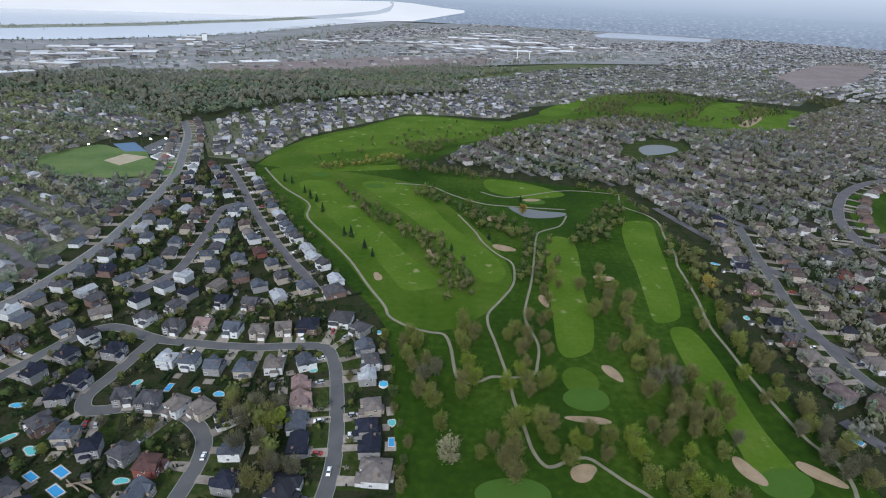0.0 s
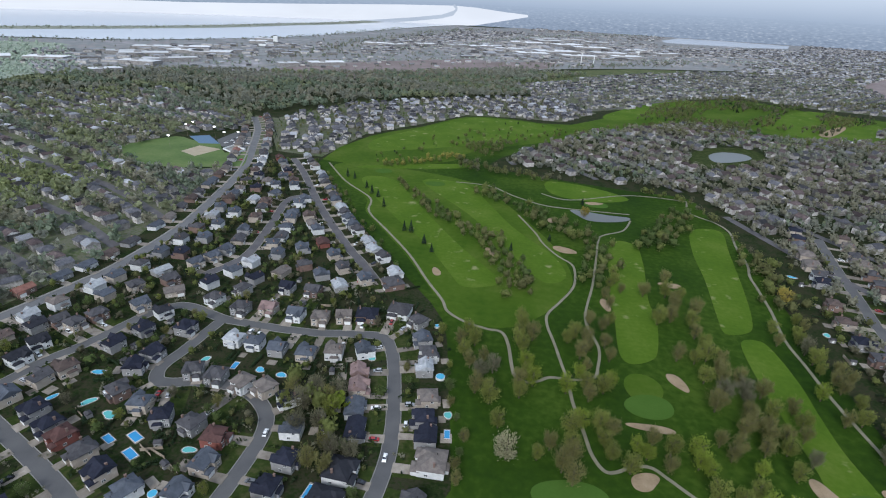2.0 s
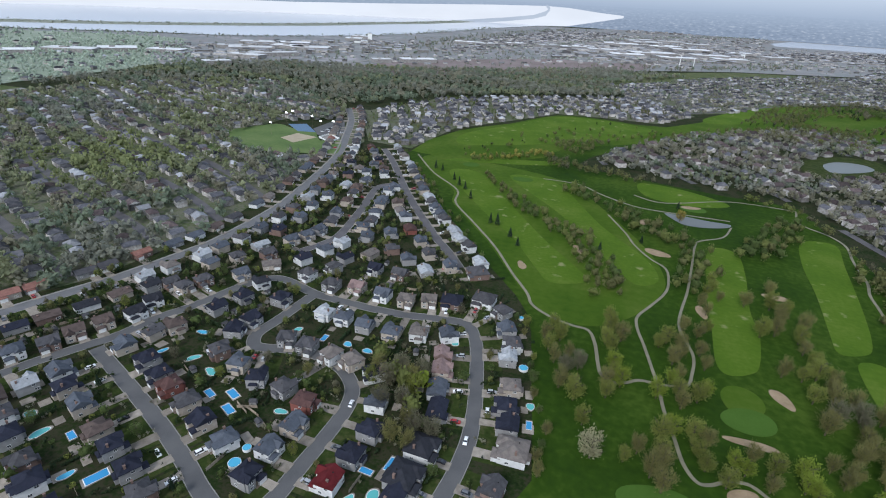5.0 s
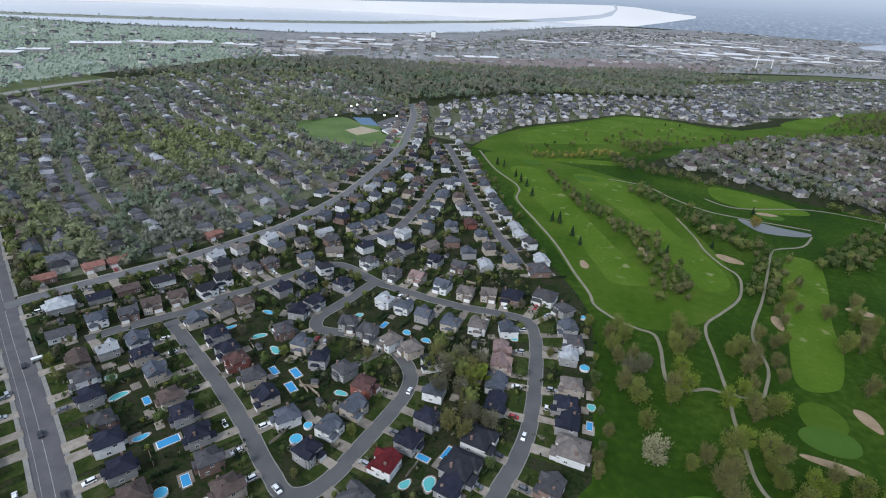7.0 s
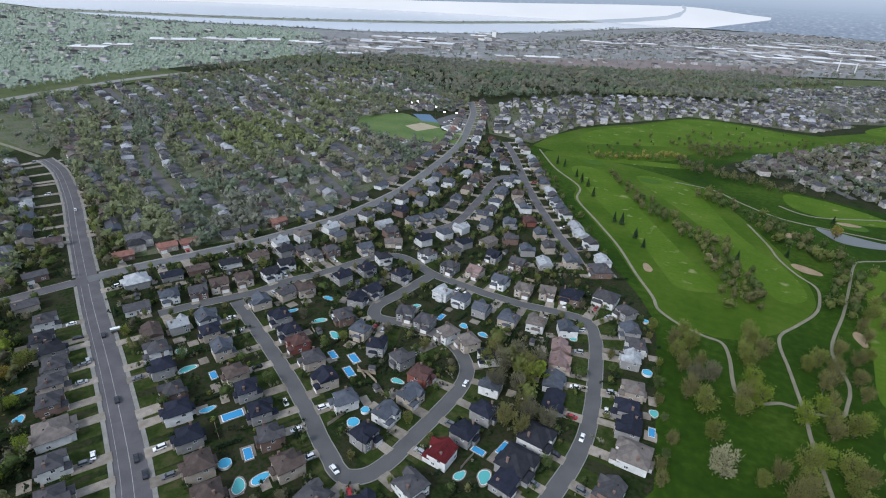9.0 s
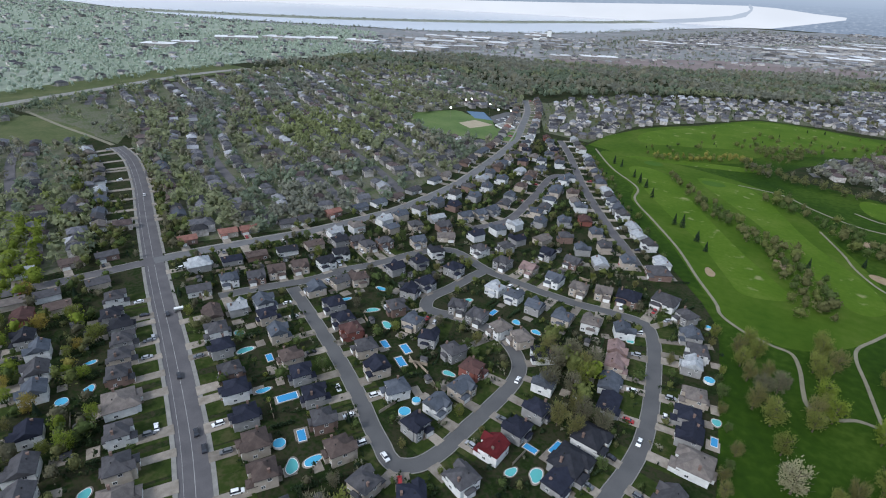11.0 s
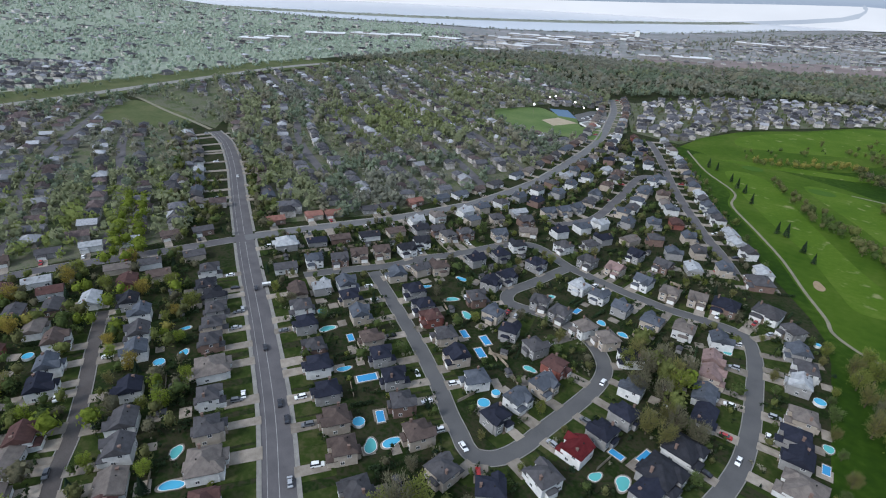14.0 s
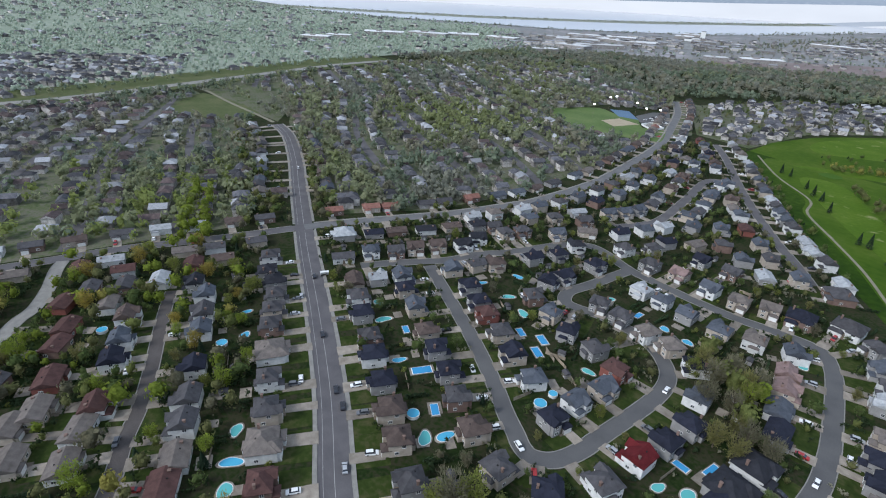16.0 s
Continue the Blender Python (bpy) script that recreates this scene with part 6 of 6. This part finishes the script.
wood("wood", [(-68, 621), (-27, 602), (32, 576), (123, 550), (175, 539), (182, 500), (193, 437), (190, 370), (180, 359), (187, 450), (175, 516), (124, 554), (31, 563), (-25, 571), (-65, 586)], 8, [("brown", 4), ("grey", 2), ("olive", 1)], (7, 11), 60, 0.08, 49, near=True)

wood("wood", [(201, 975), (300, 1000), (420, 940), (565, 925), (700, 1116), (650, 1270), (510, 1285), (380, 1200)], 10, [("brown", 3), ("conifer", 1.5), ("grey", 2), ("green", 2)], (7, 12), 15, 0.16, 91, None, 0.9, 0.9, 2.4, near=True)
wood("wood", [(-185, 640), (-140, 700), (-60, 800), (0, 870), (80, 850), (40, 780), (-60, 690), (-140, 630)], 22, [("conifer", 1), ("olive", 2), ("brown", 1)], (5, 9), 26, 0.13, 92, None, 0.4, 0.9, near=True)

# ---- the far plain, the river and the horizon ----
# Haze over the plain is put into its pale grey tones.
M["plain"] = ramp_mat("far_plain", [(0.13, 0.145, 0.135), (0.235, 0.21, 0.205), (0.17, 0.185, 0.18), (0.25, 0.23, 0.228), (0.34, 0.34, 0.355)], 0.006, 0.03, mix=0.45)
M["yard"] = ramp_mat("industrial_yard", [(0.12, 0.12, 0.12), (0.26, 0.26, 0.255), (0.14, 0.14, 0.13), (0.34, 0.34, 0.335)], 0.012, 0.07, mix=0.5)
# Grass tones lifted towards pale: haze put into the base colour.
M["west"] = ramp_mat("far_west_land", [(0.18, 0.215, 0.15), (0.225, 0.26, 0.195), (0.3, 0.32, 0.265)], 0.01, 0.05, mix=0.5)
sheet("far_west_land", [(-900, -500), (-2600, -900), (-4300, -900), (-4450, 600), (-4200, 1520), (-3376, 1480), (-2500, 1390), (-1950, 1420), (-1400, 1600), (-1000, 1200), (-985, 650), (-935, 300), (-890, 60)], 0.4, M["west"], "green land beyond the highway, paled for haze", "land", 2)
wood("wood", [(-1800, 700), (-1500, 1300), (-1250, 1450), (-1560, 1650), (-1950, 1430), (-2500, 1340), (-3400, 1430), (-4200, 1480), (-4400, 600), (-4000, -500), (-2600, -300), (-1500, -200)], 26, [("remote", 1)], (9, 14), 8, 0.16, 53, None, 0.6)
far_houses("house_rows", [(-1800, 700), (-1500, 1300), (-1950, 1400), (-2500, 1330), (-3400, 1400), (-3700, 600), (-3200, -200), (-1500, -200)], 110, 34, 0.3, 54, DARK, "remote roofs among trees", (18, 13, 6, 2), 0.75, False)
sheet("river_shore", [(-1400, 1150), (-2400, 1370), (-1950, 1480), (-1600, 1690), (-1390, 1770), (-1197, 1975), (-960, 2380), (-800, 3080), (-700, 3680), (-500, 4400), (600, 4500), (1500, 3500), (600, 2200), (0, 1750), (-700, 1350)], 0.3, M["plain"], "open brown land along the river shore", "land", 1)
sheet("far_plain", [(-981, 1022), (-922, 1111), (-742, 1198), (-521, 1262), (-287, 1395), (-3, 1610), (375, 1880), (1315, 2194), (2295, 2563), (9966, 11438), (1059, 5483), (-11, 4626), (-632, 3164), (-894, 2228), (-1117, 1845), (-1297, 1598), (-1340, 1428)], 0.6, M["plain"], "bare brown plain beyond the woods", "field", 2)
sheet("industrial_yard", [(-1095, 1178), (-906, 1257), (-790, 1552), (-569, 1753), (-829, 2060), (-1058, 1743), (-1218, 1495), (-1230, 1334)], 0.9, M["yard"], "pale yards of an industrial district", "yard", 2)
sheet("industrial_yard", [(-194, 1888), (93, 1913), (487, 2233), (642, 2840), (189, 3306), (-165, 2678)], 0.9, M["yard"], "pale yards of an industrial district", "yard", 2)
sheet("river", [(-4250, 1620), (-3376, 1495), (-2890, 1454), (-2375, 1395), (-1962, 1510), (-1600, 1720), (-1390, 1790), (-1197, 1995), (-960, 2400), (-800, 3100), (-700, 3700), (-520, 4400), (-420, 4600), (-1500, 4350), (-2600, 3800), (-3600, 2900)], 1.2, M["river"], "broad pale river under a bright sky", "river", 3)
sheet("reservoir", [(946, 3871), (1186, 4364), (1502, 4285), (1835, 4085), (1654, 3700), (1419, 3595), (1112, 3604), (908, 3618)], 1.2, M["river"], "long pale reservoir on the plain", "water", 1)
road("road_far", [(-660, 1281), (-606, 1563), (-607, 1875), (-616, 2360), (-597, 3323)], 22.0, M["concrete"], "pale highway crossing the plain", kerb=False, lift=1.2)
far = smooth([(-3000, 1250), (-2650, 1500), (-2260, 1780), (-1970, 2060), (-1720, 2430), (-1540, 2780), (-1410, 3250), (-1260, 3680), (-1120, 4400)], 6)


def tree_line(name, line, width, step, h, mix, seed):
    """A belt of far trees along a line."""
    r = np.random.default_rng(seed)
    pts = []
    for a, b in zip(line[:-1], line[1:]):
        n = max(1, int(np.linalg.norm(b - a) / step))
        for i in range(n):
            pts.append(a + (b - a) * (i + r.random()) / n + r.normal(0, width / 2, 2))
    pts = np.array(pts)
    for i, c in enumerate(mix):
        far_trees(name, pts[i::len(mix)], c, h, 16, 0.16, seed + i, f"remote belt of {c} trees")


M["marsh"] = ramp_mat("island_marsh", [(0.16, 0.18, 0.14), (0.21, 0.22, 0.17), (0.25, 0.25, 0.2)], 0.01, 0.06, mix=0.5)
tagged(ribbon("river_island", far, -110, 60, 0.0, 1.9, M["marsh"]), "long low wooded island strip in the river", "island", kind="structure")
tree_line("wood", tree_belt, 22, 5, (9, 13), ["green", "green", "grey"], 68)
tree_line("wood", far, 100, 3, (4, 8), ["grey", "brown", "remote"], 61)
tree_line("wood", smooth([(-2375, 1340), (-1962, 1470), (-1600, 1680), (-1390, 1740), (-1197, 1940), (-960, 2350), (-810, 3050), (-720, 3650)], 5), 70, 5, (5, 9), ["grey", "brown", "green"], 62)
tree_line("wood", smooth([(-1090, 1403), (-982, 1413), (-821, 1491), (-631, 1632), (-435, 1784), (-205, 2008)], 5), 60, 8, (7, 11), ["grey", "brown", "green"], 63)
tree_line("wood", smooth([(-687, 1691), (-644, 1993), (-605, 2513), (-466, 3320), (-249, 4065)], 5), 120, 6, (8, 13), ["grey", "brown", "green"], 64)
tree_line("wood", smooth([(-38, 1714), (179, 1810), (438, 1999), (614, 2205)], 5), 60, 6, (8, 12), ["grey", "brown", "green"], 65)
tree_line("wood", smooth([(1052, 2198), (1375, 2300), (1755, 2380)], 5), 70, 6, (8, 12), ["grey", "brown"], 66)
wood("wood", [(-992, 1059), (-1095, 1178), (-833, 1244), (-637, 1290), (-300, 1461), (179, 1810), (372, 1862), (-3, 1583), (-283, 1374), (-630, 1221)], 30, [("grey", 3), ("brown", 3)], (6, 10), 18, 0.15, 67, None, 0.35)
SHEDS_FAR = [M["wall_far"], M["roof_far_white"], M["roof_far"], M["roof_far_white"]]
far_houses("factory_sheds", [(-1095, 1178), (-906, 1257), (-790, 1552), (-569, 1753), (-829, 2060), (-1058, 1743), (-1218, 1495), (-1230, 1334)], 75, 42, 0.5, 74, SHEDS_FAR, "remote factory sheds on pale yards", (30, 18, 7, 0.8), 0.45, False)
far_houses("factory_sheds", [(-194, 1888), (93, 1913), (487, 2233), (642, 2840), (189, 3306), (-165, 2678)], 85, 55, 0.4, 75, SHEDS_FAR, "remote factory sheds on pale yards", (40, 24, 8, 0.8), 0.45, False)
wood("wood", [(-992, 1034), (-933, 1125), (-528, 1280), (-3, 1638), (382, 1918), (1344, 2246), (2016, 2534), (5921, 7619), (980, 5067), (-10, 4232), (-594, 2972), (-856, 2129), (-1087, 1793), (-1256, 1545), (-1302, 1385)], 34, [("grey", 3), ("green", 3), ("brown", 2)], (4, 8), 7, 0.16, 58, None, 0.4)
far_houses("house_rows", [(-553, 1820), (-344, 2122), (-68, 3102), (69, 3976), (-372, 3690), (-546, 2723)], 90, 24, 0.4, 71, PALE, "remote town of pale roofs", (16, 12, 6, 2), 0.35)
far_houses("house_rows", [(535, 2462), (1368, 2765), (2494, 3623), (6958, 8970), (4404, 9110), (1587, 3513), (708, 2881)], 90, 26, 0.5, 72, PALE, "remote town of pale roofs", (16, 12, 6, 2), 0.3)
far_houses("house_rows", [(109, 4015), (2790, 6390), (4468, 10289), (143, 5295)], 140, 40, 0.5, 73, PALE, "remote town of pale roofs", (20, 14, 7, 2), 0.4)


M["brown_field"] = ramp_mat("brown_field", [(0.14, 0.11, 0.1), (0.19, 0.15, 0.14), (0.24, 0.2, 0.19)], 0.01, 0.06, mix=0.5)
sheet("brown_field", [(-620, 1084), (-467, 1176), (-279, 1326), (-77, 1522), (100, 1729), (118, 2099), (-296, 1741), (-564, 1429)], 0.75, M["brown_field"], "bare brown field beyond the woods", "field", 2)
sheet("brown_field", [(1000, 1740), (1432, 2243), (1851, 2552), (1560, 2080), (1181, 1650), (920, 1440)], 0.7, M["brown_field"], "bare reddish brown field among far houses", "field", 2)
far_houses("house_rows", [(-1032, 1105), (-664, 1290), (-310, 1509), (394, 1978), (1442, 2415), (2124, 2674), (4839, 6210), (834, 4302), (-8, 3752), (-561, 2801), (-821, 2038), (-1040, 1711), (-1265, 1374)], 95, 34, 0.45, 76, PALE, "scattered remote roofs on the plain", (14, 10, 5, 1.5), 0.6, False)
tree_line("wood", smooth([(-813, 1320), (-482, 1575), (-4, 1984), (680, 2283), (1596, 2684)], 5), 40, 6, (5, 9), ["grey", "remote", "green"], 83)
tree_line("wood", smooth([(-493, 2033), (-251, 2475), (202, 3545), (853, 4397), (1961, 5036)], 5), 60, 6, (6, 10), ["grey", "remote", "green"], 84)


def warehouse(x, y, w, d, h, turn, mat):
    root = new("warehouse")
    root.matrix_basis = pose(x, y, 0.5, 0, 0, turn)
    bm = bmesh.new()
    box(bm, -w / 2, w / 2, -d / 2, d / 2, 0, h)
    part("wall", bm, M["wall_far"], root)
    bm = bmesh.new()
    box(bm, -w / 2 - 0.5, w / 2 + 0.5, -d / 2 - 0.5, d / 2 + 0.5, h + 0.02, h + 0.8)
    part("roof", bm, mat, root)
    bm = bmesh.new()
    box(bm, -w * 0.2, -w * 0.05, -d * 0.15, d * 0.1, h + 0.8, h + 3)
    part("roof_plant", bm, M["wall_far"], root)
    tagged(root, "long flat-roofed warehouse with a pale roof", "warehouse", "industrial buildings")


M["pale_roof"] = spread("pale_membrane_roof", (0.55, 0.55, 0.55), 0.15, scale=0.05, rand=0.25)
for x, y, w, d in [(-509, 1464, 95, 40), (-588, 1392, 50, 30), (-1090, 1602, 120, 50), (-1005, 1651, 110, 45), (-885, 1553, 110, 60), (-880, 1340, 130, 30), (-1085, 1436, 70, 40), (-906, 1257, 90, 40), (-880, 1100, 60, 30), (-940, 1987, 60, 50), (-966, 2113, 70, 40), (-547, 2216, 110, 40), (-468, 2209, 70, 40), (-376, 2328, 80, 40), (-240, 2354, 90, 50), (-147, 2382, 110, 40), (-102, 2441, 80, 45)]:
    warehouse(x, y, w, d, 9, random.Random(int(x)).uniform(0, 50), M["pale_roof"])
for x, y, w, d in [(49, 2750, 150, 80), (172, 3002, 140, 90), (241, 2766, 150, 80), (337, 2651, 160, 80), (156, 2305, 170, 80), (60, 2151, 120, 60), (374, 2373, 140, 70), (422, 2247, 120, 60), (232, 2149, 130, 60), (532, 2639, 90, 60), (-28, 2308, 110, 60), (150, 3173, 160, 60), (422, 3092, 120, 60), (309, 3196, 140, 50), (1345, 6056, 160, 60), (648, 2524, 120, 50)]:
    warehouse(x, y, w, d, 11, random.Random(int(x)).uniform(0, 50), M["pale_roof"])
for x, y, w, d in [(-1357, 977, 110, 50), (-1292, 1092, 120, 50), (-1235, 1175, 90, 60), (-1306, 726, 70, 40), (-1313, 797, 60, 30), (-1123, 1224, 90, 40), (-1010, 1426, 120, 50), (-953, 1552, 110, 50)]:
    warehouse(x, y, w, d, 9, random.Random(int(x)).uniform(0, 50), M["pale_roof"])


def tower(x, y, w, h, label, name="tower_block"):
    root = new(name)
    root.matrix_basis = pose(x, y, 0.5, 0, 0, 20)
    bm = bmesh.new()
    box(bm, -w / 2, w / 2, -w / 3, w / 3, 0, h)
    part("wall", bm, M["white"], root)
    bm = bmesh.new()
    box(bm, -w / 2 - 0.4, w / 2 + 0.4, -w / 3 - 0.4, w / 3 + 0.4, h + 0.01, h + 1)
    part("roof", bm, M["roof_far"], root)
    tagged(root, label, name.replace("_", " "))


for x, y, w, h in [(-908, 2065, 16, 24), (-883, 1946, 26, 9), (-884, 1895, 24, 8), (220, 1935, 2.2, 36), (259, 1916, 2.2, 32), (520, 2510, 14, 15)]:
    tower(x, y, w, h, "pale tall block standing out on the plain")


def backdrop(name, a0, a1, z0, z1, mat, r=4640, n=60, label="hazy far land along the horizon"):
    V, F = [], []
    for i in range(n + 1):
        a = radians(a0 + (a1 - a0) * i / n)
        V += [(-28 + r * math.sin(a), -13 + r * math.cos(a), z0), (-28 + r * math.sin(a), -13 + r * math.cos(a), z1)]
        if i:
            F.append((2 * i - 2, 2 * i, 2 * i + 1, 2 * i - 1))
    tagged(new(name, mesh_of(name, V, F, [mat])), label, "backdrop", kind="structure")


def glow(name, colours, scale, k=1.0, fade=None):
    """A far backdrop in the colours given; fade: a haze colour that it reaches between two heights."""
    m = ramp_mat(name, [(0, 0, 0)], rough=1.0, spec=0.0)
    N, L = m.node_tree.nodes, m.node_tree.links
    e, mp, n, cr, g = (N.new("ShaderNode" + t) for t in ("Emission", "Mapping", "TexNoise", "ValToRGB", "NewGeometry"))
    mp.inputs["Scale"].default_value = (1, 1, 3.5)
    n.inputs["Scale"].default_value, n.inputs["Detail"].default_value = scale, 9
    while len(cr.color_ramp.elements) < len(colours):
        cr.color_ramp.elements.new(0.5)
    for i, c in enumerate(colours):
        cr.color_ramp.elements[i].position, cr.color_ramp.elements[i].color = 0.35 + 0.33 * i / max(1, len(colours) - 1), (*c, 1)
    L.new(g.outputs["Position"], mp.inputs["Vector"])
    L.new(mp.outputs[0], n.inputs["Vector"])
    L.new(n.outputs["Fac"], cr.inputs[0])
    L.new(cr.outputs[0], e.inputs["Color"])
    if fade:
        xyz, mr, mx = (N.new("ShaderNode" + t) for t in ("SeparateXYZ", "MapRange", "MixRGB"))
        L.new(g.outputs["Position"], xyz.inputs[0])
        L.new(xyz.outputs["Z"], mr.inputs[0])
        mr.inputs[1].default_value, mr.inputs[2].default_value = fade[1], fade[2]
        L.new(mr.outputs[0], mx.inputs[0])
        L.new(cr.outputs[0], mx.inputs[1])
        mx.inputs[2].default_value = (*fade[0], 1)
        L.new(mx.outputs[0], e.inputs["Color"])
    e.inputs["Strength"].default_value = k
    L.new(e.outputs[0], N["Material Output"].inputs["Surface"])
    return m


# Air haze and the lake's sky reflection are painted into these glowing colours.
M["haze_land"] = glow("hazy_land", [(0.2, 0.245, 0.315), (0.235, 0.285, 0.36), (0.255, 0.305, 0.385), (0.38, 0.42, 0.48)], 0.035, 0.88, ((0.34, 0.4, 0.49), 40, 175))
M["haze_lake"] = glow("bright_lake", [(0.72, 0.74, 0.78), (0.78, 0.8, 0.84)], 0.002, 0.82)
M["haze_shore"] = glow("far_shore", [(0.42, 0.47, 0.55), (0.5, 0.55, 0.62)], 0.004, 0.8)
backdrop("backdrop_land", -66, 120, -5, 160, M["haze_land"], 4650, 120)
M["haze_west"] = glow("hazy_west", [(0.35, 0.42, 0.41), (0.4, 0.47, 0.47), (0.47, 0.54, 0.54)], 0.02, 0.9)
rim = [(-150, 300)] + [(-86.98, 87), (-78.08, 62), (-70.69, -0), (-65.78, -37), (-62.77, -44), (-58.36, -43)]
V, F = [], []
for i, (a, z) in enumerate(rim):
    c = radians(a)
    V += [(-28 + 4580 * math.sin(c), -13 + 4580 * math.cos(c), -5), (-28 + 4580 * math.sin(c), -13 + 4580 * math.cos(c), z)]
    if i:
        F.append((2 * i - 2, 2 * i, 2 * i + 1, 2 * i - 1))
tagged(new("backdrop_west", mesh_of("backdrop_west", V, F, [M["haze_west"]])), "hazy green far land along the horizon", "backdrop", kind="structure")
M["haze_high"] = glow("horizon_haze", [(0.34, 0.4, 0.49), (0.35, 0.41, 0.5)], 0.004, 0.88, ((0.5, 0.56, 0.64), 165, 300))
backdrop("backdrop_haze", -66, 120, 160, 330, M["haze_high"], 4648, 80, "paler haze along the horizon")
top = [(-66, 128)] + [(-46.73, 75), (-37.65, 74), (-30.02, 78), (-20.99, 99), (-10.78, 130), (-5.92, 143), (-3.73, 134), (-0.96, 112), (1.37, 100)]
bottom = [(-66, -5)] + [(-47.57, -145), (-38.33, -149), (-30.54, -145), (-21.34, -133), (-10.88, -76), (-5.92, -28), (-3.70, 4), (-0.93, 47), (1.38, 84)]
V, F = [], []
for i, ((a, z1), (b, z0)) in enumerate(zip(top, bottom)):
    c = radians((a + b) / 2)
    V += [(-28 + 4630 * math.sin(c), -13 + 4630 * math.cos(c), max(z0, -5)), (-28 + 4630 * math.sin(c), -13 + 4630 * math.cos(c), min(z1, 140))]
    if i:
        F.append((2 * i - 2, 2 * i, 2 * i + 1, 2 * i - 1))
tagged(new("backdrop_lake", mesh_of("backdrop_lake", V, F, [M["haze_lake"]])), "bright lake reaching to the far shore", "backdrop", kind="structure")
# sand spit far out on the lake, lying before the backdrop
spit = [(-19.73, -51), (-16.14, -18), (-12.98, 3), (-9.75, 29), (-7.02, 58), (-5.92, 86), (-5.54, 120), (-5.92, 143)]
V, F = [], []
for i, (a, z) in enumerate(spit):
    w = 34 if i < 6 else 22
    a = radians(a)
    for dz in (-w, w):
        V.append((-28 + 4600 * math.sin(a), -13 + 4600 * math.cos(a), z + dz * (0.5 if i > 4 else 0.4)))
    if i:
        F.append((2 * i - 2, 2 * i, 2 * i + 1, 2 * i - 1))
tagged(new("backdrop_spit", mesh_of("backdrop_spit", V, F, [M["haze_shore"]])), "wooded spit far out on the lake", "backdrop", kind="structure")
